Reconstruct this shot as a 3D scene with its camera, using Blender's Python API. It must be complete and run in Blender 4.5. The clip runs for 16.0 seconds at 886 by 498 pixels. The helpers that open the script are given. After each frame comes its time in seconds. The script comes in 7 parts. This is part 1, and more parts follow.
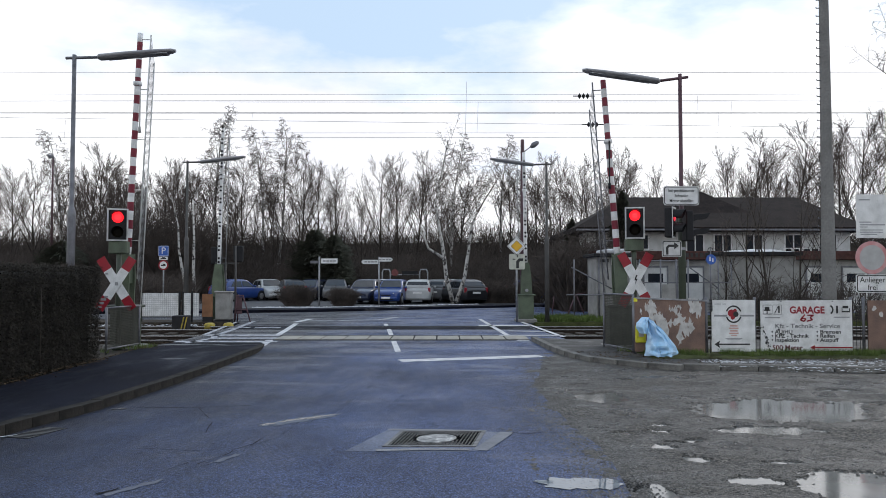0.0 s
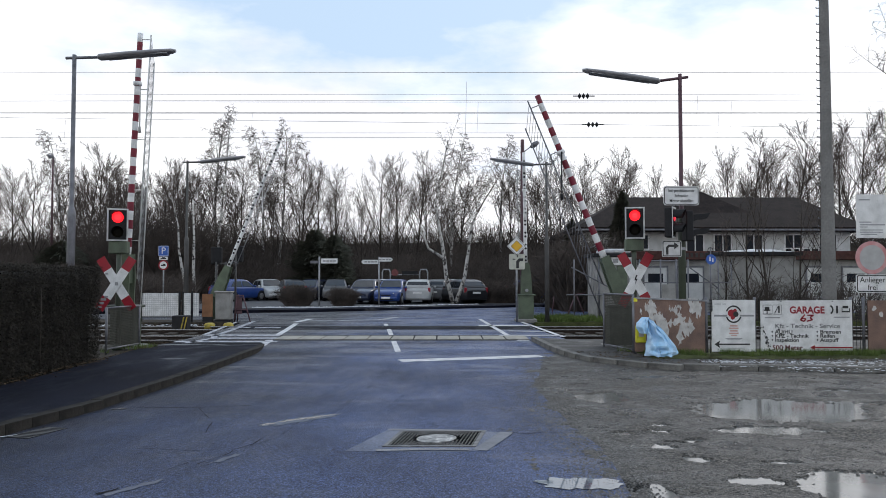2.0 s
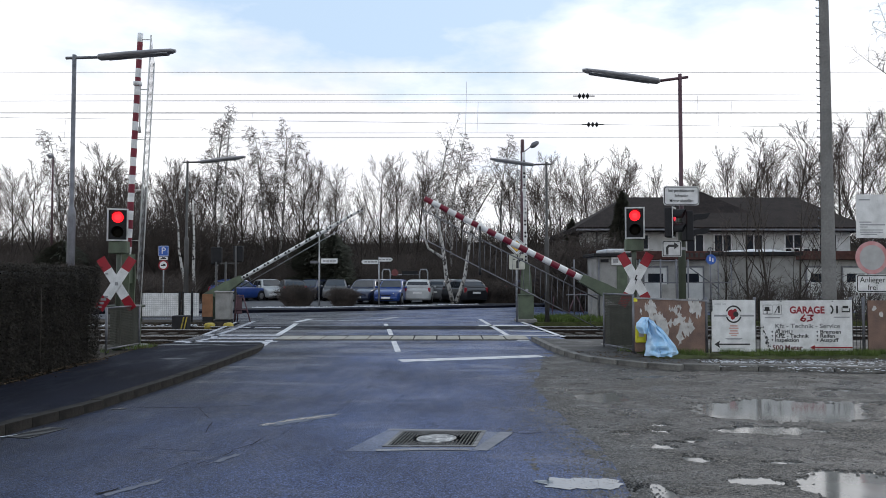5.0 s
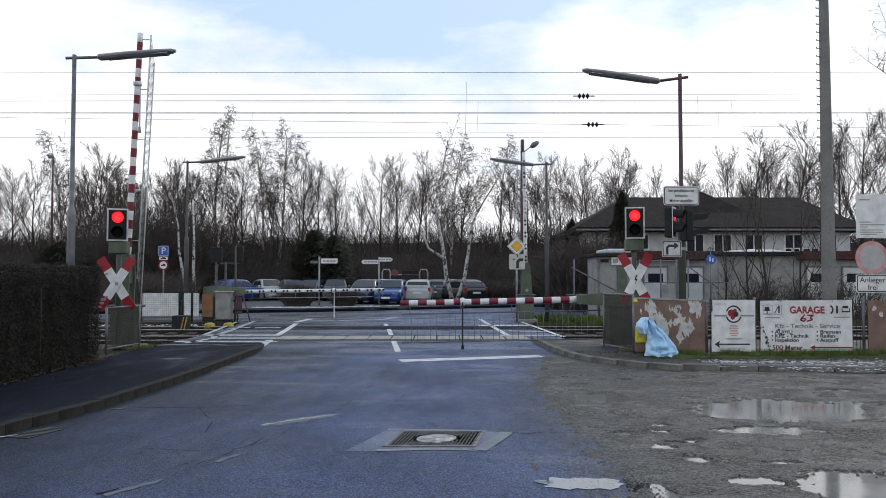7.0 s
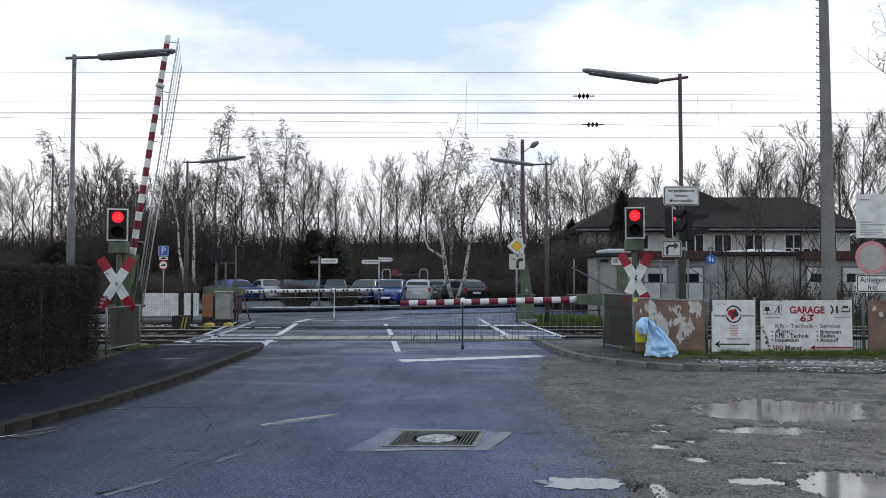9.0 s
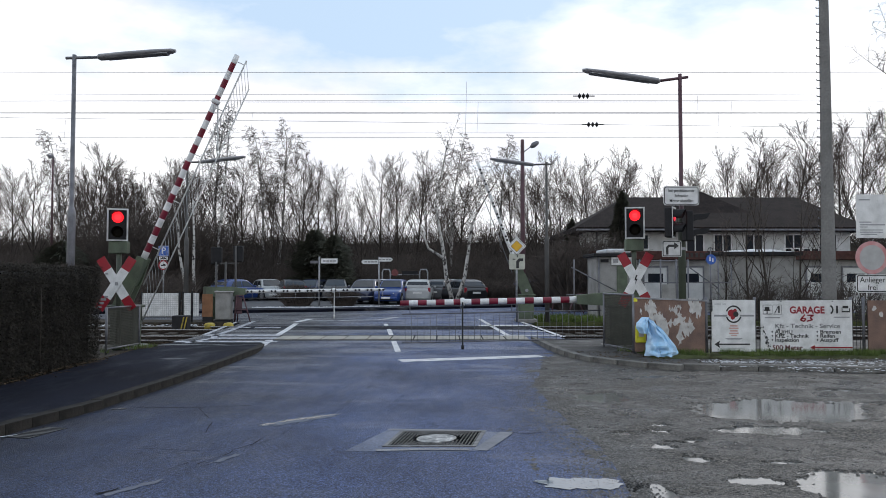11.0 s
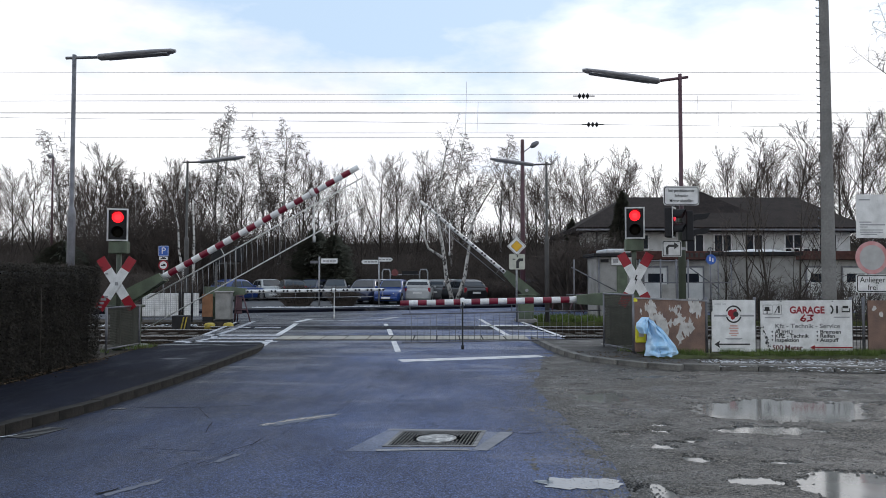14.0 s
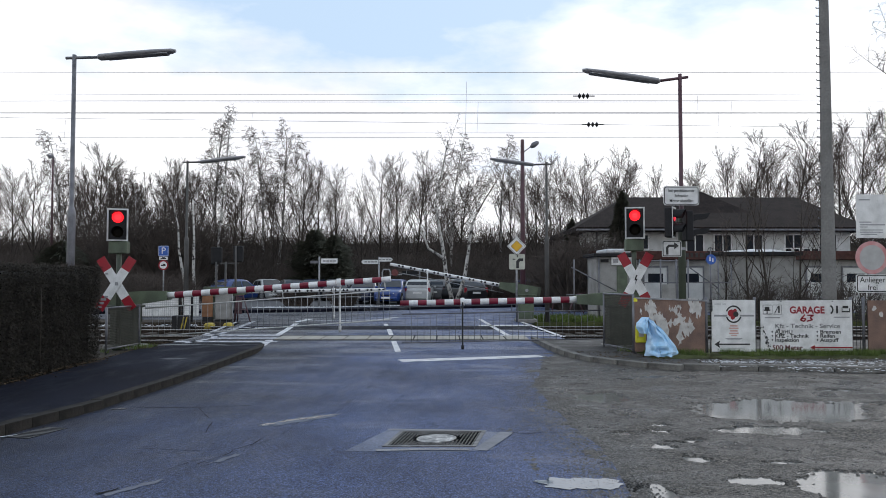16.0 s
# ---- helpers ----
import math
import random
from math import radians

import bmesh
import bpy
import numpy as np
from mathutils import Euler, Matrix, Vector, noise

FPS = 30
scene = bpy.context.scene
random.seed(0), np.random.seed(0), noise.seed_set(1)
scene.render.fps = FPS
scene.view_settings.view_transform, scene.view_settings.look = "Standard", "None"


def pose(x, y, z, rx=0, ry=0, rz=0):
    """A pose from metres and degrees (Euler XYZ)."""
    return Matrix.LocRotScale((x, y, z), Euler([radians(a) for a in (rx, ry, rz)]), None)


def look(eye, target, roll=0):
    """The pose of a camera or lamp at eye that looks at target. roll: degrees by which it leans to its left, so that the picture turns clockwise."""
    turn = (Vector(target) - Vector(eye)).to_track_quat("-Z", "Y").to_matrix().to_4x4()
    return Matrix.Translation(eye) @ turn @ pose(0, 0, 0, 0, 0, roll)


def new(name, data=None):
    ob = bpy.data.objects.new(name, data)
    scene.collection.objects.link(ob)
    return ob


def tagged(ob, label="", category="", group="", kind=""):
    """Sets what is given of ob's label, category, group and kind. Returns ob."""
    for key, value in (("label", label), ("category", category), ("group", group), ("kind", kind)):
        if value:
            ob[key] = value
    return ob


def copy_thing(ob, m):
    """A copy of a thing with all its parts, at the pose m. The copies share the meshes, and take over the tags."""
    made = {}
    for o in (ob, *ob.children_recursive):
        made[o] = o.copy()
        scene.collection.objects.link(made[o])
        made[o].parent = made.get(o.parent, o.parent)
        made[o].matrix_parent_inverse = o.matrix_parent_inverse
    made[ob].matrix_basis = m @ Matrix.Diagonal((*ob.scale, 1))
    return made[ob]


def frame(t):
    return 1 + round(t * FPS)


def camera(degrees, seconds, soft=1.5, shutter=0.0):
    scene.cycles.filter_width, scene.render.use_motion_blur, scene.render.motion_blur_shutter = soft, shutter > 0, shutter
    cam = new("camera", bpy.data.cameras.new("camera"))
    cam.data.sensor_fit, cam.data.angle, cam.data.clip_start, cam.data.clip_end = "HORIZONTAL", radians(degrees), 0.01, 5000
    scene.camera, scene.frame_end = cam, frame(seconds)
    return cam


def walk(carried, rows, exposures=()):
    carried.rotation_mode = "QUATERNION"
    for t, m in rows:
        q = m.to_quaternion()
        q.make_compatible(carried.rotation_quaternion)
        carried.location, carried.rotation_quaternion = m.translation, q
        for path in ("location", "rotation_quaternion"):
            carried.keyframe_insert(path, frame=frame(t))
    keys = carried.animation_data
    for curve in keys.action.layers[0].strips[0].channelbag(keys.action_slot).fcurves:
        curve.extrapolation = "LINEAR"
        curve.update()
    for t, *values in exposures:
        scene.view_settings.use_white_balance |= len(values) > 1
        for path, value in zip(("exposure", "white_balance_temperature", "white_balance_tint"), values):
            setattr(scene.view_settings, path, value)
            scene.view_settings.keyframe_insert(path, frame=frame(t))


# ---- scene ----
cam = camera(60.48, 16.0, soft=0.7)
EYE = (0.0, 0.0, 1.6)
VIEW = look(EYE, (0.0, 100.0, 1.6 + 100.0 * math.tan(radians(2.17))))
walk(cam, [(0.0, VIEW), (16.0, VIEW)], [(0.0, 0.0, 6500, 10), (16.0, 0.0, 6500, 10)])

# world: broken cloud over a pale blue sky
world = bpy.data.worlds.new("world")
scene.world = world
world.use_nodes = True
wn, wl = world.node_tree.nodes, world.node_tree.links
wn.clear()
w_out = wn.new("ShaderNodeOutputWorld")
w_bg = wn.new("ShaderNodeBackground")
sky = wn.new("ShaderNodeTexSky")
sky.sky_type, sky.sun_disc = "NISHITA", False
sky.sun_elevation, sky.sun_rotation = radians(32), radians(35)
w_tc = wn.new("ShaderNodeTexCoord")
w_map = wn.new("ShaderNodeMapping")
w_map.inputs["Scale"].default_value = (1.6, 1.6, 4.2)
w_map.inputs["Location"].default_value = (0.35, 0.2, 0.1)
w_noise = wn.new("ShaderNodeTexNoise")
w_noise.inputs["Scale"].default_value = 1.7
w_noise.inputs["Detail"].default_value = 9.0
w_noise.inputs["Roughness"].default_value = 0.52
w_sep = wn.new("ShaderNodeSeparateXYZ")
w_alt = wn.new("ShaderNodeMath")
w_alt.operation = "MULTIPLY_ADD"
w_alt.inputs[1].default_value, w_alt.inputs[2].default_value = -0.95, 0.27
w_max = wn.new("ShaderNodeMath")
w_max.operation = "MAXIMUM"
w_max.inputs[1].default_value = -0.08
w_add = wn.new("ShaderNodeMath")
w_add.operation = "ADD"
w_ramp = wn.new("ShaderNodeValToRGB")
w_ramp.color_ramp.elements[0].position, w_ramp.color_ramp.elements[1].position = 0.385, 0.535
w_grey = wn.new("ShaderNodeValToRGB")
w_grey.color_ramp.elements[0].position, w_grey.color_ramp.elements[0].color = 0.36, (13.6, 13.7, 13.9, 1)
w_grey.color_ramp.elements[1].position, w_grey.color_ramp.elements[1].color = 0.64, (10.0, 10.1, 10.7, 1)
w_noise2 = wn.new("ShaderNodeTexNoise")
w_noise2.inputs["Scale"].default_value = 2.6
w_noise2.inputs["Detail"].default_value = 6.0
w_blue = wn.new("ShaderNodeMix")
w_blue.data_type = "RGBA"
w_blue.inputs[0].default_value = 0.85
w_blue.inputs[7].default_value = (6.4, 8.3, 10.6, 1)
w_mix = wn.new("ShaderNodeMix")
w_mix.data_type = "RGBA"
wl.new(w_tc.outputs["Generated"], w_map.inputs["Vector"])
wl.new(w_map.outputs["Vector"], w_noise.inputs["Vector"])
wl.new(w_map.outputs["Vector"], w_noise2.inputs["Vector"])
wl.new(w_tc.outputs["Generated"], w_sep.inputs[0])
wl.new(w_sep.outputs["Z"], w_alt.inputs[0])
wl.new(w_noise.outputs["Fac"], w_add.inputs[0])
wl.new(w_alt.outputs[0], w_max.inputs[0])
wl.new(w_max.outputs[0], w_add.inputs[1])
wl.new(w_add.outputs[0], w_ramp.inputs[0])
wl.new(w_noise2.outputs["Fac"], w_grey.inputs[0])
wl.new(sky.outputs["Color"], w_blue.inputs[6])
wl.new(w_ramp.outputs["Color"], w_mix.inputs[0])
wl.new(w_blue.outputs[2], w_mix.inputs[6])
wl.new(w_grey.outputs["Color"], w_mix.inputs[7])
wl.new(w_mix.outputs[2], w_bg.inputs["Color"])
w_bg.inputs["Strength"].default_value = 0.1
wl.new(w_bg.outputs[0], w_out.inputs["Surface"])

# the sun behind thin cloud, ahead and to the right
sun = new("sun", bpy.data.lights.new("sun", "SUN"))
sun.data.energy, sun.data.angle, sun.data.color = 0.5, radians(14), (1.0, 0.95, 0.88)
sun.matrix_basis = look((6.9, 9.9, 7.5), (0, 0, 0))


# ---- materials ----
def mat(name, color, rough=0.7, metal=0.0, var=0.25, scale=6.0, bump=0.0, bscale=40.0, color2=None, fine=0.0, fscale=60.0, spec=0.5, rvar=0.0):
    m = bpy.data.materials.new(name)
    m.use_nodes = True
    n, l = m.node_tree.nodes, m.node_tree.links
    b = n["Principled BSDF"]
    b.inputs["Roughness"].default_value, b.inputs["Metallic"].default_value = rough, metal
    b.inputs["Specular IOR Level"].default_value = spec if rough < 0.8 else 0.2
    tc = n.new("ShaderNodeTexCoord")
    no = n.new("ShaderNodeTexNoise")
    no.inputs["Scale"].default_value, no.inputs["Detail"].default_value = scale, 6.0
    l.new(tc.outputs["Object"], no.inputs["Vector"])
    ramp = n.new("ShaderNodeValToRGB")
    c2 = color2 or tuple(c * (1 - var) for c in color)
    ramp.color_ramp.elements[0].position, ramp.color_ramp.elements[0].color = 0.32, (*c2, 1)
    ramp.color_ramp.elements[1].position, ramp.color_ramp.elements[1].color = 0.66, (*color, 1)
    l.new(no.outputs["Fac"], ramp.inputs[0])
    out = ramp.outputs["Color"]
    if fine:
        nf = n.new("ShaderNodeTexNoise")
        nf.inputs["Scale"].default_value, nf.inputs["Detail"].default_value = fscale, 3.0
        l.new(tc.outputs["Object"], nf.inputs["Vector"])
        rf = n.new("ShaderNodeMapRange")
        rf.inputs["From Min"].default_value, rf.inputs["From Max"].default_value = 0.3, 0.7
        rf.inputs["To Min"].default_value, rf.inputs["To Max"].default_value = 1 - fine, 1 + fine
        l.new(nf.outputs["Fac"], rf.inputs["Value"])
        mx = n.new("ShaderNodeMix")
        mx.data_type, mx.blend_type = "RGBA", "MULTIPLY"
        mx.inputs[0].default_value = 1.0
        l.new(out, mx.inputs[6])
        l.new(rf.outputs[0], mx.inputs[7])
        out = mx.outputs[2]
    l.new(out, b.inputs["Base Color"])
    if rvar:
        rr = n.new("ShaderNodeMapRange")
        rr.inputs["From Min"].default_value, rr.inputs["From Max"].default_value = 0.35, 0.65
        rr.inputs["To Min"].default_value, rr.inputs["To Max"].default_value = max(0.02, rough - rvar), min(1.0, rough + rvar)
        l.new(no.outputs["Fac"], rr.inputs["Value"])
        l.new(rr.outputs[0], b.inputs["Roughness"])
    if bump:
        nb = n.new("ShaderNodeTexNoise")
        nb.inputs["Scale"].default_value, nb.inputs["Detail"].default_value = bscale, 4.0
        l.new(tc.outputs["Object"], nb.inputs["Vector"])
        bp = n.new("ShaderNodeBump")
        bp.inputs["Strength"].default_value, bp.inputs["Distance"].default_value = bump, 0.02
        l.new(nb.outputs["Fac"], bp.inputs["Height"])
        l.new(bp.outputs["Normal"], b.inputs["Normal"])
    return m


def glow(name, color, strength):
    m = mat(name, color, 0.3, var=0.05)
    b = m.node_tree.nodes["Principled BSDF"]
    b.inputs["Emission Color"].default_value, b.inputs["Emission Strength"].default_value = (*color, 1), strength
    return m


def wet_asphalt(name, dry, wet, patch=0.55, rmin=0.16, rmax=0.6, spec=0.3):
    """Bitumen with damp streaks, worn lanes and fine stone grain."""
    m = mat(name, dry, 0.5, fine=0.85, fscale=75.0, scale=0.45, color2=wet, bump=0.22, bscale=130.0, spec=spec)
    n, l = m.node_tree.nodes, m.node_tree.links
    tc = n.new("ShaderNodeTexCoord")
    mp = n.new("ShaderNodeMapping")
    mp.inputs["Scale"].default_value = (1.5, 0.45, 1.0)
    no = n.new("ShaderNodeTexNoise")
    no.inputs["Scale"].default_value, no.inputs["Detail"].default_value = 0.9, 8.0
    no.inputs["Roughness"].default_value = 0.65
    rr = n.new("ShaderNodeMapRange")
    rr.inputs["From Min"].default_value, rr.inputs["From Max"].default_value = patch - 0.16, patch + 0.12
    rr.inputs["To Min"].default_value, rr.inputs["To Max"].default_value = rmin, rmax
    l.new(tc.outputs["Object"], mp.inputs["Vector"])
    l.new(mp.outputs["Vector"], no.inputs["Vector"])
    l.new(no.outputs["Fac"], rr.inputs["Value"])
    l.new(rr.outputs[0], n["Principled BSDF"].inputs["Roughness"])
    return m


M_ASPH = wet_asphalt("wet_asphalt", (0.069, 0.101, 0.214), (0.025, 0.038, 0.090), 0.5, 0.34, 0.6)
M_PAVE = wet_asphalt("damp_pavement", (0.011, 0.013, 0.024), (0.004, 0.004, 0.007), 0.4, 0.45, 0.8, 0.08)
M_PATCH = wet_asphalt("patched_asphalt", (0.125, 0.145, 0.215), (0.06, 0.073, 0.12), 0.5, 0.25, 0.6)
M_CRACK = mat("tar_seam", (0.014, 0.014, 0.017), 0.9, scale=20)
M_GRAVEL = mat("wet_gravel", (0.09, 0.083, 0.074), 0.55, color2=(0.017, 0.016, 0.0145), scale=1.6, fine=0.85, fscale=36, bump=1.0, bscale=45, rvar=0.35)


def pebbled(m, scale, strength):
    """Breaks a ground material up into single pebbles of mixed grey."""
    n, l = m.node_tree.nodes, m.node_tree.links
    b = n["Principled BSDF"]
    tc, vo = n.new("ShaderNodeTexCoord"), n.new("ShaderNodeTexVoronoi")
    vo.inputs["Scale"].default_value = scale
    l.new(tc.outputs["Object"], vo.inputs["Vector"])
    sep = n.new("ShaderNodeSeparateColor")
    l.new(vo.outputs["Color"], sep.inputs[0])
    ramp = n.new("ShaderNodeValToRGB")
    ramp.color_ramp.elements[0].position, ramp.color_ramp.elements[0].color = 0.3, (0.45, 0.44, 0.43, 1)
    ramp.color_ramp.elements[1].position, ramp.color_ramp.elements[1].color = 0.97, (2.4, 2.35, 2.25, 1)
    l.new(sep.outputs[0], ramp.inputs[0])
    mx = n.new("ShaderNodeMix")
    mx.data_type, mx.blend_type = "RGBA", "MULTIPLY"
    mx.inputs[0].default_value = strength
    l.new(b.inputs["Base Color"].links[0].from_socket, mx.inputs[6])
    l.new(ramp.outputs["Color"], mx.inputs[7])
    l.new(mx.outputs[2], b.inputs["Base Color"])
    bp = n.new("ShaderNodeBump")
    bp.inputs["Strength"].default_value, bp.inputs["Distance"].default_value, bp.invert = 0.9 * strength, 0.03, True
    l.new(vo.outputs["Distance"], bp.inputs["Height"])
    if b.inputs["Normal"].links:
        l.new(b.inputs["Normal"].links[0].from_socket, bp.inputs["Normal"])
    l.new(bp.outputs["Normal"], b.inputs["Normal"])


def hedge_shade_tint(m, x0, x1):
    """Hedge shade painted into the base colour, fading towards the crown of the road."""
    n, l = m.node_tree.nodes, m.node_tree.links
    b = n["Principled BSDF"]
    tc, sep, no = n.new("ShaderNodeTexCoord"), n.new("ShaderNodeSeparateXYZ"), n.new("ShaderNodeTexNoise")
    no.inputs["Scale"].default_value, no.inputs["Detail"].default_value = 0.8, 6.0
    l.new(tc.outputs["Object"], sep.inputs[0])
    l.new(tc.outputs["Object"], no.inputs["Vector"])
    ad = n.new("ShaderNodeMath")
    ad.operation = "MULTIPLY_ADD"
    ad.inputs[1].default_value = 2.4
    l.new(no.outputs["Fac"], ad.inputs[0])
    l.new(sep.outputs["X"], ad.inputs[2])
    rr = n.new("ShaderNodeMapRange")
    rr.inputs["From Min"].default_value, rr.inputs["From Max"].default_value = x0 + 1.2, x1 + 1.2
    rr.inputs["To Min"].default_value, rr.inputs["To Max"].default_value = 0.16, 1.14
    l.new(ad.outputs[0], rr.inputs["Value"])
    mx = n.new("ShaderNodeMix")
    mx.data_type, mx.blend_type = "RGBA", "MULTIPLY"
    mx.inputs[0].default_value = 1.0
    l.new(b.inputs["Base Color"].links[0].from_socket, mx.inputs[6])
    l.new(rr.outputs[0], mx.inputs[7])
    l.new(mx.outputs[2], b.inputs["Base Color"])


pebbled(M_GRAVEL, 60.0, 0.8)
pebbled(M_ASPH, 95.0, 0.9)
# The road's left side is darkened in its colour to stand for shade.
hedge_shade_tint(M_ASPH, -4.6, -0.9)


def water_sheen(m, scale, lo, hi, near, far, lift, gloss, damp):
    """Streaks that stay wet: smoother, darker and more glossy, growing more common with distance down the road."""
    n, l = m.node_tree.nodes, m.node_tree.links
    b = n["Principled BSDF"]
    tc, mp, no, sep = n.new("ShaderNodeTexCoord"), n.new("ShaderNodeMapping"), n.new("ShaderNodeTexNoise"), n.new("ShaderNodeSeparateXYZ")
    mp.inputs["Scale"].default_value = scale
    mp.inputs["Rotation"].default_value = (0, 0, radians(8))
    no.inputs["Scale"].default_value, no.inputs["Detail"].default_value, no.inputs["Roughness"].default_value = 1.0, 7.0, 0.6
    l.new(tc.outputs["Object"], mp.inputs["Vector"])
    l.new(tc.outputs["Object"], sep.inputs[0])
    l.new(mp.outputs["Vector"], no.inputs["Vector"])
    wet = n.new("ShaderNodeMapRange")
    wet.inputs["From Min"].default_value, wet.inputs["From Max"].default_value = near, far
    wet.inputs["To Min"].default_value, wet.inputs["To Max"].default_value = 0.0, lift
    l.new(sep.outputs["Y"], wet.inputs["Value"])
    ad = n.new("ShaderNodeMath")
    l.new(no.outputs["Fac"], ad.inputs[0])
    l.new(wet.outputs[0], ad.inputs[1])
    mask = n.new("ShaderNodeMapRange")
    mask.interpolation_type = "SMOOTHSTEP"
    mask.inputs["From Min"].default_value, mask.inputs["From Max"].default_value = lo, hi
    l.new(ad.outputs[0], mask.inputs["Value"])
    for socket, value in (("Roughness", gloss), ("Specular IOR Level", 1.0)):
        mx = n.new("ShaderNodeMix")
        l.new(mask.outputs[0], mx.inputs[0])
        if b.inputs[socket].links:
            l.new(b.inputs[socket].links[0].from_socket, mx.inputs[2])
        else:
            mx.inputs[2].default_value = b.inputs[socket].default_value
        mx.inputs[3].default_value = value
        l.new(mx.outputs[0], b.inputs[socket])
    mx = n.new("ShaderNodeMix")
    mx.data_type, mx.blend_type = "RGBA", "MULTIPLY"
    mx.inputs[7].default_value = (damp, damp, damp, 1)
    l.new(mask.outputs[0], mx.inputs[0])
    l.new(b.inputs["Base Color"].links[0].from_socket, mx.inputs[6])
    l.new(mx.outputs[2], b.inputs["Base Color"])


water_sheen(M_ASPH, (0.42, 1.0, 1.0), 0.58, 0.72, 10.5, 18.0, 0.15, 0.4, 1.0)
water_sheen(M_PAVE, (0.5, 0.9, 1.0), 0.64, 0.76, 9.0, 17.0, 0.08, 0.36, 0.7)
water_sheen(M_GRAVEL, (0.8, 1.7, 1.0), 0.54, 0.64, 20.0, 30.0, 0.0, 0.24, 0.62)
M_GRIT = mat("gritty_asphalt", (0.058, 0.054, 0.05), 0.7, color2=(0.022, 0.021, 0.02), scale=2.2, fine=0.6, fscale=45, bump=0.6, bscale=50, rvar=0.2)
M_STONE = mat("gravel_stone", (0.2, 0.19, 0.18), 0.7, color2=(0.06, 0.058, 0.055), scale=9, fine=0.3)
M_KERB_PALE = mat("pale_concrete_kerb", (0.165, 0.158, 0.142), 0.75, color2=(0.07, 0.066, 0.06), scale=4, fine=0.3, bump=0.4)
M_BALLAST = mat("ballast", (0.095, 0.084, 0.072), 0.85, color2=(0.022, 0.019, 0.016), scale=9, fine=0.5, fscale=30, bump=1.0, bscale=22)
M_EARTH = mat("dark_earth", (0.055, 0.045, 0.034), 0.9, color2=(0.022, 0.018, 0.014), scale=1.3, fine=0.5, fscale=14, bump=0.8, bscale=20)
M_BANK = mat("leaf_litter", (0.115, 0.096, 0.08), 0.95, color2=(0.06, 0.05, 0.043), scale=0.5, fine=0.5, fscale=5, bump=0.8, bscale=6)
M_GRASS = mat("grass", (0.125, 0.175, 0.045), 0.8, color2=(0.055, 0.078, 0.02), scale=5, fine=0.4)
M_MOSS = mat("dull_grass", (0.075, 0.085, 0.03), 0.9, color2=(0.035, 0.04, 0.015), scale=3, fine=0.5, fscale=40, bump=0.8)
M_SNOW = mat("old_snow", (0.6, 0.61, 0.63), 0.7, var=0.25, scale=12, bump=0.6, bscale=30)
M_KERB = mat("concrete_kerb", (0.034, 0.030, 0.026), 0.85, color2=(0.011, 0.010, 0.009), scale=5, fine=0.25, bump=0.4)
M_CONC = mat("weathered_concrete", (0.30, 0.295, 0.28), 0.8, color2=(0.19, 0.185, 0.175), scale=3, fine=0.2, bump=0.35)
M_PANEL = mat("crossing_panel", (0.36, 0.33, 0.27), 0.55, color2=(0.2, 0.19, 0.16), scale=4, fine=0.3, bump=0.3)
M_LINE = mat("road_paint", (0.72, 0.72, 0.72), 0.45, color2=(0.38, 0.38, 0.4), scale=5, fine=0.2, fscale=40, bump=0.3)
M_LINE_WORN = mat("worn_road_paint", (0.55, 0.55, 0.57), 0.45, color2=(0.07, 0.08, 0.12), scale=6, fine=0.35, fscale=35, bump=0.3)
# Worn paint whose pale patches also imitate sheen on the wet crossing.
M_LINE_FAINT = mat("faint_paint_sheen", (0.42, 0.42, 0.45), 0.4, color2=(0.05, 0.06, 0.09), scale=9, fine=0.5, fscale=30, bump=0.3)
M_WATER = mat("puddle_water", (0.20, 0.196, 0.182), 0.08, color2=(0.14, 0.136, 0.125), scale=1.5, spec=1.0)
M_WHITE = mat("white_enamel", (0.76, 0.76, 0.75), 0.4, color2=(0.56, 0.56, 0.545), scale=5, fine=0.08)
M_RED = mat("red_enamel", (0.19, 0.003, 0.022), 0.5, var=0.3, scale=6)
M_SIGNRED = mat("sign_red", (0.31, 0.005, 0.017), 0.45, var=0.25, scale=6)
M_GREEN = mat("grey_green_paint", (0.105, 0.135, 0.085), 0.55, color2=(0.06, 0.075, 0.05), scale=3, fine=0.15)
M_DARKGREEN = mat("dark_green_paint", (0.06, 0.075, 0.05), 0.55, var=0.4, scale=4)
M_GALV = mat("galvanised_steel", (0.34, 0.35, 0.36), 0.45, 0.6, color2=(0.2, 0.2, 0.21), scale=7, fine=0.12)
M_PALESTEEL = mat("pale_painted_steel", (0.62, 0.62, 0.6), 0.5, 0.0, color2=(0.42, 0.42, 0.41), scale=7)
M_POLE = mat("grey_steel_pole", (0.19, 0.19, 0.205), 0.5, 0.3, color2=(0.1, 0.1, 0.11), scale=4, fine=0.15)
M_LAMPHEAD = mat("grey_lamp_housing", (0.3, 0.3, 0.31), 0.5, 0.2, color2=(0.2, 0.2, 0.21), scale=3)
M_DARKPOLE = mat("dark_steel_pole", (0.075, 0.073, 0.07), 0.6, color2=(0.045, 0.043, 0.042), scale=4)
M_RUSTPOLE = mat("red_brown_pole", (0.10, 0.045, 0.055), 0.6, color2=(0.05, 0.022, 0.028), scale=3)
M_BLACK = mat("black_plastic", (0.016, 0.016, 0.018), 0.6, var=0.3, spec=0.25)
M_BLACKSIGN = mat("black_print", (0.018, 0.018, 0.018), 0.5, var=0.2)
M_GREYPRINT = mat("faded_print", (0.3, 0.3, 0.31), 0.6, var=0.3, scale=30)
M_LENS = mat("dark_lens", (0.012, 0.01, 0.007), 0.5, var=0.2, spec=0.08)
